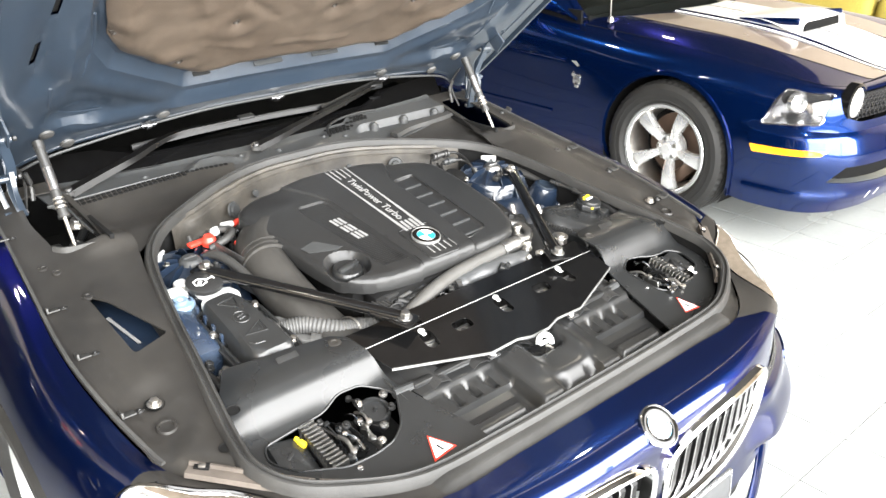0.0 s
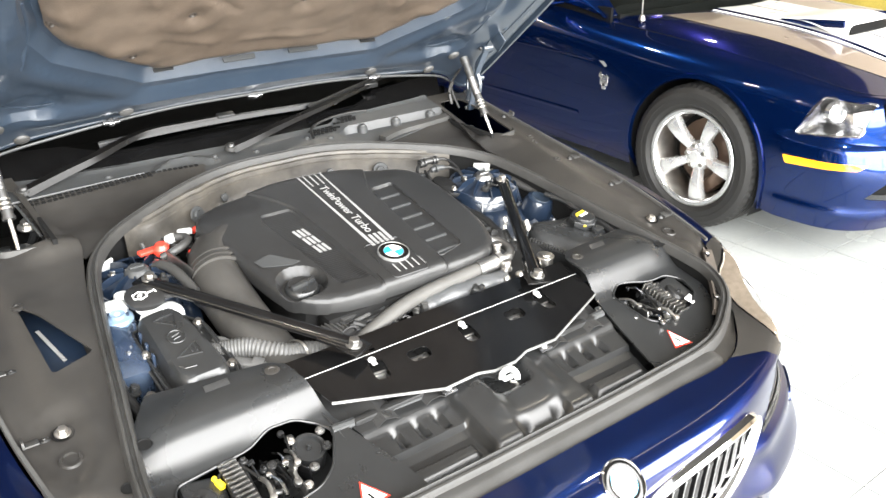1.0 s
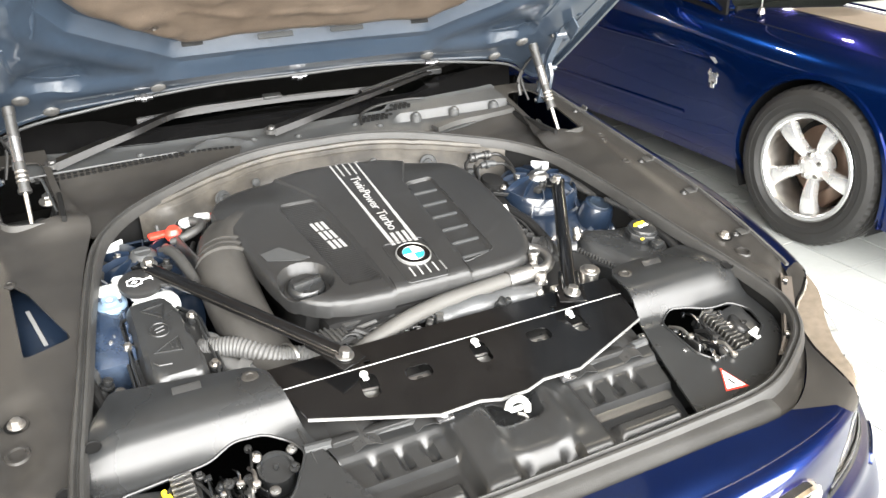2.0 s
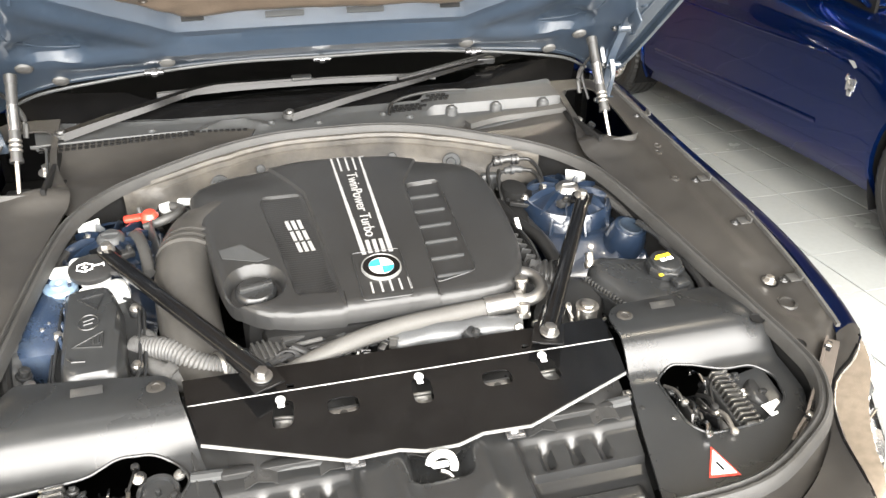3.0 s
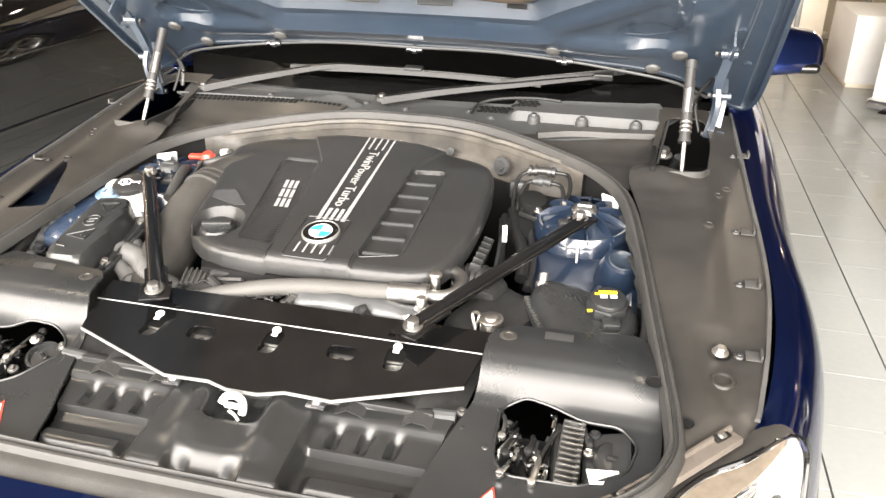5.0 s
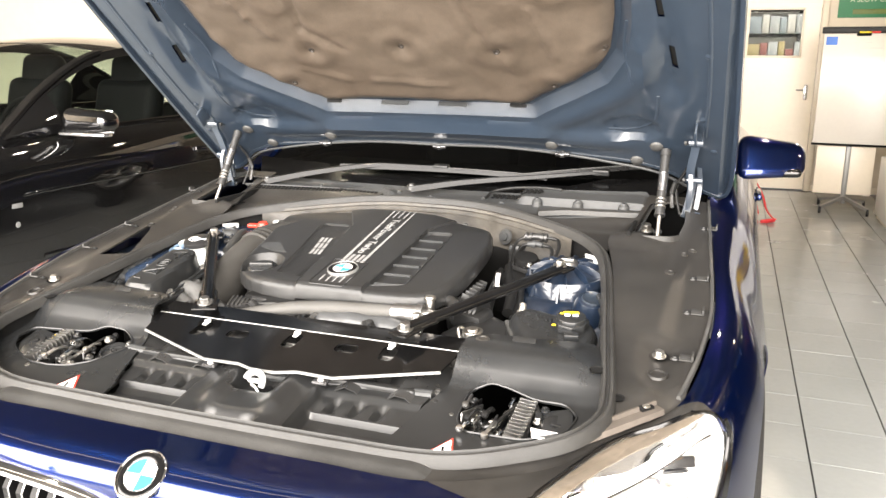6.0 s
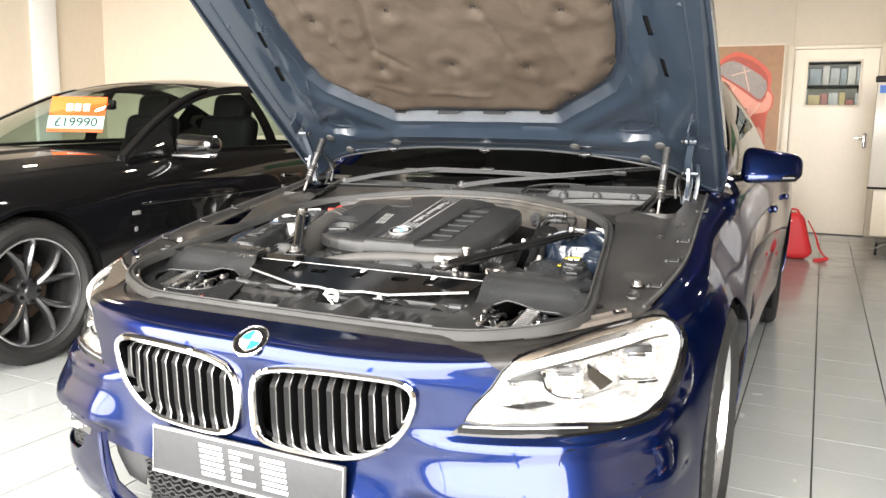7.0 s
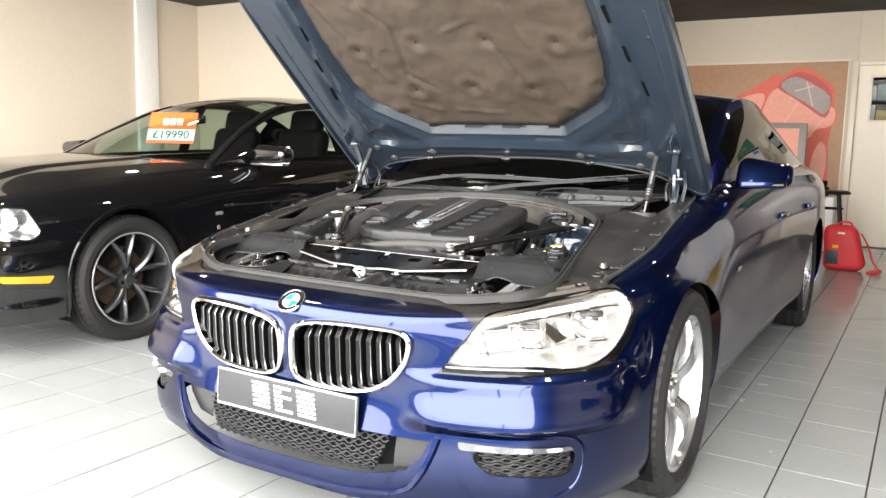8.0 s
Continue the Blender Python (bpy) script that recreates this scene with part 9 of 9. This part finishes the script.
pane.visible_shadow = False
for a, b, c, d in ((-.045, .018, 0, DH + .03), (DW - .018, DW + .045, 0, DH + .03), (.018, DW - .018, DH - .018, DH + .03)):
    part("door_frame", box(b - a, .07, d - c, .006, pose((a + b) / 2, -.012, (c + d) / 2)), WHITE_PAINT, door)
handle = part("door_handle", merge(box(.035, .008, .16, .006, pose(.80, -.008, 1.075)), tube([(.80, -.012, 1.10), (.80, -.045, 1.10), (.78, -.05, 1.10), (.70, -.05, 1.10)], .009, 10, 4)), ALLOY, door, "brushed metal lever handle")
for z in (.3, 1.1, 1.85):
    part("hinge", rod(.008, .09, 10, .002, at=pose(.015, -.004, z)), ALLOY, door)
# store room behind the door, with laden shelves
store_wall = material("store_wall", (0.55, 0.53, 0.50), 0.8, 0.0, 0.1, 2.0)
slab("wall_store", DX0 - .5, DX1 + .5, Y1 + 1.3, Y1 + 1.4, 0, H, store_wall, "plain store room wall", "wall")
slab("wall_store", DX0 - .6, DX0 - .5, Y1 + WALL, Y1 + 1.4, 0, H, store_wall, "plain store room wall", "wall")
slab("wall_store", DX1 + .5, DX1 + .6, Y1 + WALL, Y1 + 1.4, 0, H, store_wall, "plain store room wall", "wall")
shelf = thing("store_shelf", pose(1.15, Y1 + 1.1, 0), "dark metal store shelf", "shelf")
for z in (.05, .8, 1.42, 1.72, 2.02):
    part("shelf_board", box(1.5, .38, .025, .004, pose(0, 0, z)), DARK, shelf)
for x in (-.74, .28, .74):
    part("upright", box(.04, .05, 2.2, .004, pose(x, -.17, 1.1)), DARK, shelf)
random.seed(3)
goods = [(.30, .32, .33), (.20, .24, .27), (.42, .42, .40), (.28, .15, .08), (.30, .25, .12), (.20, .07, .06)]
x = -.66
k = 0
while x < .62:
    w = random.uniform(.07, .16)
    for z0 in (1.435, 1.735):
        h = random.uniform(.12, .24)
        col = goods[(k // 2) % 3 + (3 if z0 < 1.6 and k % 3 else 0)]
        g = part("storage_box", box(w * .92, .24, h, .006), material("carton", col, .6, 0, .1, 8.0))
        g.matrix_basis = pose(1.15 + x + w / 2, Y1 + 1.02, z0 + h / 2)
        tagged(g, "small carton standing on the store shelf", "box", "store shelf boxes")
        k += 1
    x += w

# poster of an old red car: flat print in a thin frame
poster = thing("poster", pose(0, Y1 - .012, 0), "large framed print of a red vintage car", "poster")
PX0, PX1, PZ0, PZ1 = -1.36, .605, .30, 2.135
ground_tone = material("poster_ground", (0.46, 0.27, 0.16), .55, 0, .14, 1.2)
red_print = material("poster_red", (0.70, 0.13, 0.08), .55, 0, .16, 2.2)
pale_print = material("poster_pale", (0.82, 0.36, 0.27), .55, 0, .1, 2.0)
deep_print = material("poster_deep_red", (0.48, 0.09, 0.06), .55, 0, .16, 3.0)
pale_line = material("poster_line", (0.80, 0.55, 0.45), .55, 0, .08, 3.0)
grey_print = material("poster_grey", (0.36, 0.31, 0.29), .55, 0, .2, 3.0)
part("print", box(PX1 - PX0, .010, PZ1 - PZ0, .002, pose((PX0 + PX1) / 2, 0, (PZ0 + PZ1) / 2)), ground_tone, poster)
for a, b, c, d in ((PX0 - .02, PX0, PZ0, PZ1), (PX1, PX1 + .02, PZ0, PZ1), (PX0 - .02, PX1 + .02, PZ1, PZ1 + .02), (PX0 - .02, PX1 + .02, PZ0 - .02, PZ0)):
    part("poster_frame", box(b - a, .026, d - c, .003, pose((a + b) / 2, -.002, (c + d) / 2)), WHITE_PAINT, poster)


def flat_shape(pts, mat, lift, name="printed_shape"):
    flat = smooth_poly(pts, 3)
    bm = bmesh.new()
    bm.faces.new([bm.verts.new((x, -.005 - lift, z)) for x, z in flat])
    part(name, bm, mat, poster, smooth=False)


flat_shape([(-.80, 1.64), (-.53, 1.79), (-.31, 1.92), (-.19, 2.0), (-.10, 1.98), (0, 2.04), (.11, 2.07), (.26, 2.02), (.41, 1.91), (.49, 1.80), (.49, 1.64), (.53, 1.56), (.52, 1.43), (.48, 1.38), (.46, 1.16), (.47, .94), (.42, .50), (-.2, .42), (-.9, .46), (-1.15, .9), (-1.05, 1.35)], red_print, .001)
flat_shape([(-.24, 1.74), (-.10, 1.84), (.10, 1.69), (.38, 1.52), (.45, 1.62), (.51, 1.56), (.50, 1.44), (.44, 1.38), (.31, 1.35), (.23, 1.25), (-.07, 1.38), (-.31, 1.40)], pale_print, .0018)
flat_shape([(-.14, 1.85), (-.02, 1.98), (.10, 2.02), (.26, 1.97), (.40, 1.86), (.46, 1.72), (.41, 1.49), (.22, 1.60), (.05, 1.72)], deep_print, .0022)
flat_shape([(-.10, 1.85), (.02, 1.965), (.18, 1.92), (.44, 1.73), (.39, 1.53), (.22, 1.64)], grey_print, .0030)
flat_shape([(-.72, 1.62), (-.45, 1.76), (-.28, 1.76), (-.34, 1.52), (-.42, 1.36), (-.85, 1.30)], pale_print, .0022)
flat_shape([(.36, .62), (.44, .80), (.44, 1.12), (.36, 1.20), (.28, .92)], pale_print, .0022)
for (x0, z0), (x1, z1) in (((.10, 1.67), (-.06, 1.38)), ((.39, 1.48), (.23, 1.25)), ((.18, 1.91), (.26, 1.62)), ((.05, 1.80), (.26, 1.86))):
    d = Vector((x1 - x0, z1 - z0)).normalized() * .006
    bm = bmesh.new()
    bm.faces.new([bm.verts.new((x, -.0085, z)) for x, z in ((x0 - d.y, z0 + d.x), (x0 + d.y, z0 - d.x), (x1 + d.y, z1 - d.x), (x1 - d.y, z1 + d.x))])
    part("printed_line", bm, pale_line, poster, smooth=False)

# green sign with its words
sign = thing("wall_sign", pose(2.06, Y1 - .012, 2.09), "green wall sign with pale lettering", "sign")
sign_green = material("sign_green", (0.02, 0.17, 0.07), .5, 0, .1, 4.0)
part("board", box(.66, .016, .47, .003), sign_green, sign)
cream_print = material("cream_print", (0.62, 0.66, 0.50), .5, 0, .05, 8)
for k, line in enumerate(("LIFE IS", "TOO SHORT", "TO DRIVE", "A SLOW CAR")):
    words("sign_words", line, .068, cream_print, sign, pose(-.02, -.0095, .13 - .062 * k, 90, 0, 0), .0006)
part("sign_picture", box(.42, .004, .05, .01, pose(.02, -.009, -.175)), material("sign_olive", (0.12, 0.16, 0.03), .5, 0, .2, 9.0), sign)

# whiteboard on a wheeled stand
board = thing("whiteboard", pose(2.12, 7.60, 0, 0, 0, -4), "whiteboard on a grey wheeled stand", "whiteboard")
white_lac = material("white_enamel", (0.60, 0.565, 0.51), .22, 0, .03, 2.0)
STAND_GREY = material("grey_stand_metal", (0.20, 0.195, 0.185), .4, .3, .1, 8.0)
part("writing_board", box(1.20, .03, 1.02, .006, pose(0, 0, 1.14)), white_lac, board)
part("top_rail", box(1.24, .05, .06, .012, pose(0, -.01, 1.67)), BLACK_RUBBER, board)
part("bottom_rail", box(1.22, .035, .02, .004, pose(0, -.004, .625)), DARK, board)
for x in (-.28, .28):
    part("stand_post", box(.045, .03, .60, .006, pose(x, .04, .36)), STAND_GREY, board)
    part("stand_foot", sweep(spline([(x - .20, -.28, .06), (x - .08, -.10, .10), (x, .04, .12), (x + .08, .12, .10), (x + .2, .28, .06)], 5), [(-.018, -.012), (.018, -.012), (.014, .012), (-.014, .012)]), STAND_GREY, board)
    part("stand_foot", sweep(spline([(x + .20, -.28, .06), (x + .08, -.10, .10), (x, .04, .12), (x - .08, .12, .10), (x - .2, .28, .06)], 5), [(-.018, -.012), (.018, -.012), (.014, .012), (-.014, .012)]), STAND_GREY, board)
    for dx in (-.2, .2):
        for dy in (-.28, .28):
            part("castor", merge(rod(.030, .024, 18, .004, at=pose(x + dx - .012, dy, .030, 0, 90)), box(.02, .05, .03, .006, pose(x + dx, dy, .052))), BLACK_RUBBER, board)
part("apron_board", box(.50, .012, .46, .003, pose(-.30, .055, .38)), WHITE_PAINT, board)
part("blue_note", box(.095, .002, .075, 0, pose(-.53, -.017, 1.575)), material("blue_note", (0.02, 0.12, 0.45), .5, 0, .06, 10), board)
part("pen_holder", box(.12, .03, .035, .006, pose(-.27, -.02, 1.635)), DARK, board)
for k, (col, dx) in enumerate((((.7, .05, .04), -.24), ((.75, .6, .03), -.31))):
    part("marker_pen", rod(.008, .10, 10, .002, at=pose(dx, -.038, 1.65, 0, 90)), material("marker_ink", col, .4, 0, .05), board)
for k, (x0, z, w) in enumerate(((-.36, 1.56, .16), (-.30, 1.51, .24), (-.2, 1.44, .36), (-.44, 1.36, .30))):
    part("faint_writing", box(w, .001, .010, 0, pose(x0 + w / 2, -.0158, z)), material("faint_ink", (0.60, 0.50, 0.46), .5, 0, .1, 12), board)

# white cupboard corner near the right wall
cupboard = thing("cupboard", pose(2.62, 6.85, 0), "low plain white painted cupboard", "cupboard")
part("body", box(1.1, .9, .52, .008, pose(0, 0, .30)), WHITE_PRINT, cupboard)
part("plinth", box(1.06, .86, .04, .004, pose(0, 0, .02)), WHITE_PAINT, cupboard)

# screen on a stand with a stool and a bag
screen = thing("display_screen", pose(-.02, 8.35, 0), "screen in a grey frame on a stand", "screen")
part("bezel", box(.62, .05, .86, .01, pose(0, 0, .98)), material("bezel_grey", (0.22, 0.20, 0.18), .4, 0, .1, 6), screen)
part("panel", box(.50, .004, .74, .002, pose(-.02, -.028, .98)), pale_print, screen)
part("stand", box(.30, .25, .55, .02, pose(0, .02, .275)), DARK, screen)
small = thing("card_reader", pose(.44, 8.30, 0), "small black device on a white shelf", "device")
part("shelf", box(.40, .35, .60, .008, pose(0, 0, .30)), WHITE_PRINT, small)
part("device", merge(box(.24, .18, .10, .012, pose(0, 0, .652)), box(.20, .02, .09, .008, pose(0, .06, .73, -15))), DARK, small)

stool = thing("bar_stool", pose(.72, 6.95, 0), "black metal bar stool with a round seat", "stool")
part("seat", lathe([(0, .03), (.15, .03), (.17, .015), (.165, 0), (0, 0)], 28, pose(0, 0, .70)), BLACK_RUBBER, stool)
for k in range(4):
    a = radians(45 + 90 * k)
    part("leg", tube([(.09 * math.cos(a), .09 * math.sin(a), .70), (.20 * math.cos(a), .20 * math.sin(a), 0.012)], .014, 10, 2), BLACK_RUBBER, stool)
part("foot_ring", tube([(.155 * math.cos(radians(30 * k)), .155 * math.sin(radians(30 * k)), .28) for k in range(12)], .009, 8, 2, True), BLACK_RUBBER, stool)
part("brace_ring", tube([(.11 * math.cos(radians(30 * k)), .11 * math.sin(radians(30 * k)), .56) for k in range(12)], .007, 8, 2, True), BLACK_RUBBER, stool)

# red tool bag with a strap on the floor
bag = thing("tool_bag", pose(.88, 6.72, 0), "bright red soft bag with a trailing strap", "bag")
red_cloth = material("red_cloth", (0.62, 0.025, 0.03), .6, 0, .12, 8.0, bump=.4, bump_scale=120)
bm = box(.34, .22, .42, .07, pose(0, 0, .215), 4)
for v in bm.verts:
    k = v.co.z / .42
    v.co.x *= 1.02 - .22 * k * k
    v.co.y *= 1.04 - .35 * k
    v.co.x += .03 * math.sin(v.co.z * 12)
    v.co += Vector((.008 * noise.noise(v.co * 14), .008 * noise.noise(v.co * 11 + Vector((3, 0, 0))), 0))
part("sack", bm, red_cloth, bag, angle=80)
part("grip", tube([(-.07, 0, .40), (-.04, 0, .45), (.04, 0, .45), (.07, 0, .40)], .010, 8, 5), red_cloth, bag)
part("strap", sweep(spline([(.14, -.03, .36), (.21, -.05, .24), (.25, -.07, .12), (.30, -.09, .055), (.34, -.10, .035)], 6), [(-.012, -.003), (.012, -.003), (.012, .003), (-.012, .003)]), red_cloth, bag)
part("strap_end", box(.13, .035, .035, .014, pose(.27, -.10, .018, 0, -8, 22)), red_cloth, bag)
part("bag_label", box(.10, .004, .13, .002, pose(-.08, -.112, .13, 6)), material("dark_label", (0.03, 0.05, 0.06), .5, 0, .3, 20), bag)
part("bag_label", box(.05, .004, .03, .002, pose(-.06, -.108, .23, 8)), YELLOW_PLASTIC, bag)
part("bag_label", box(.06, .004, .018, .002, pose(-.02, -.086, .355, 12)), WHITE_PRINT, bag)

# roll-up banner with a yellow vehicle on it
banner = thing("roll_up_banner", pose(2.50, 5.55, 0, 0, 0, -31), "white roll-up banner with a yellow vehicle print", "banner")
part("base", box(.88, .14, .07, .02, pose(0, 0, .045)), ALLOY, banner)
for x in (-.3, .3):
    part("foot", box(.05, .26, .012, .003, pose(x, 0, .006)), DARK, banner)
part("sheet", box(.84, .003, 1.9, 0, pose(0, 0, 1.03)), WHITE_PRINT, banner)
part("top_rail", box(.86, .025, .03, .006, pose(0, 0, 1.99)), ALLOY, banner)
yel = material("banner_yellow", (0.80, 0.52, 0.02), .5, 0, .08, 5)
for name, w, h, x, z, mat in (("printed_shape", .62, .30, .05, .62, yel), ("printed_shape", .50, .16, .05, .84, yel), ("printed_shape", .40, .10, .05, .84, grey_print), ("printed_shape", .56, .05, .05, .60, grey_print), ("printed_shape", .60, .05, .05, .50, DARK), ("printed_shape", .50, .03, .05, .43, DARK)):
    part(name, box(w, .002, h, .0008, pose(x, -.0028 - .0008 * (mat is not yel), z)), mat, banner)

# olive upholstered bench beyond the blue car
bench = thing("upholstered_bench", pose(5.35, 2.9, 0), "olive-yellow upholstered low bench", "bench")
olive = material("olive_upholstery", (0.34, 0.27, 0.05), .7, 0, .25, 6.0, bump=.5, bump_scale=60)
for k in range(4):
    part("back_cushion", box(.22, .78, .46, .08, pose(.18, -1.2 + .8 * k, .52, 0, 8), 4), olive, bench)
    part("seat_cushion", box(.62, .78, .22, .07, pose(-.12, -1.2 + .8 * k, .32), 4), olive, bench)
part("plinth", box(.74, 3.2, .20, .02, pose(0, 0, .10)), WHITE_PRINT, bench)
part("back_board", box(.06, 3.2, .80, .02, pose(.34, 0, .40)), WHITE_PRINT, bench)

# recessed ceiling lamps
lamp_glow = glow("warm_lamp_glow", (1.0, 0.88, 0.70), 100.0)
n_l = 0
first = None
for x in (-4.6, -1.6, 1.4, 4.4):
    for y in (0.6, 3.4, 6.6):
        if first is None:
            first = thing("ceiling_lamp", pose(x, y, H), "small round recessed ceiling lamp", "ceiling lamp", "ceiling lamps")
            part("lamp_rim", lathe([(.055, 0), (.075, -.006), (.078, 0)], 28, pose(0, 0, -.001)), ALLOY, first)
            part("lamp_face", lathe([(0, -.002), (.055, -.002)], 28), lamp_glow, first)
        else:
            copy_thing(first, pose(x, y, H))


# ---- floor tiles: single tiles where the camera passes, the rest joined ----
tile_mat = material("pale_glazed_tile", (0.300, 0.312, 0.304), 0.16, 0.0, 0.05, 3.0, bump=0.05, bump_scale=30, dust=(0.32, 0.33, 0.31), dust_amount=0.2, dust_scale=1.5, rough_vary=0.4, spec=0.22)
PX, PY, TX, TY = 0.278, 0.297, 1.143, 0.465
floor = bpy.data.objects["floor"]
rest = bmesh.new()
tile_bm = box(PX - 0.0062, PY - 0.0040, 0.008)
tile_me = bpy.data.meshes.new("tile")
tile_bm.to_mesh(tile_me)
tile_me.materials.append(tile_mat)
floor_z = floor.matrix_basis.translation
i0, i1 = math.ceil((X0 - TX) / PX), math.floor((X1 - TX) / PX)
j0, j1 = math.ceil((Y0 - TY) / PY), math.floor((Y1 - TY) / PY)
for i in range(i0, i1):
    for j in range(j0, j1):
        x, y = TX + PX * (i + 0.5), TY + PY * (j + 0.5)
        dz = random.uniform(-0.0006, 0.0006)
        if (1.14 < x < 2.6 and -1.2 < y < 8.7) or (-2.4 < x < -0.9 and -0.7 < y < 0.9):
            t = new("tile", tile_me)
            t.parent = floor
            t.matrix_basis = Matrix.Translation(Vector((x, y, dz)) - floor_z) @ Euler((random.uniform(-.0015, .0015), random.uniform(-.0015, .0015), 0)).to_matrix().to_4x4()
        else:
            rest.from_mesh(tile_me)
            rest.verts.ensure_lookup_table()
            for v in rest.verts[-len(tile_me.vertices):]:
                v.co += Vector((x, y, dz))
tile_bm.free()
me = bpy.data.meshes.new("floor_tiles")
rest.to_mesh(me)
rest.free()
me.materials.append(tile_mat)
ft = new("floor_tiles", me)
ft.parent = floor
ft.matrix_basis = Matrix.Translation(-floor_z)
ft["kind"] = "stuff"
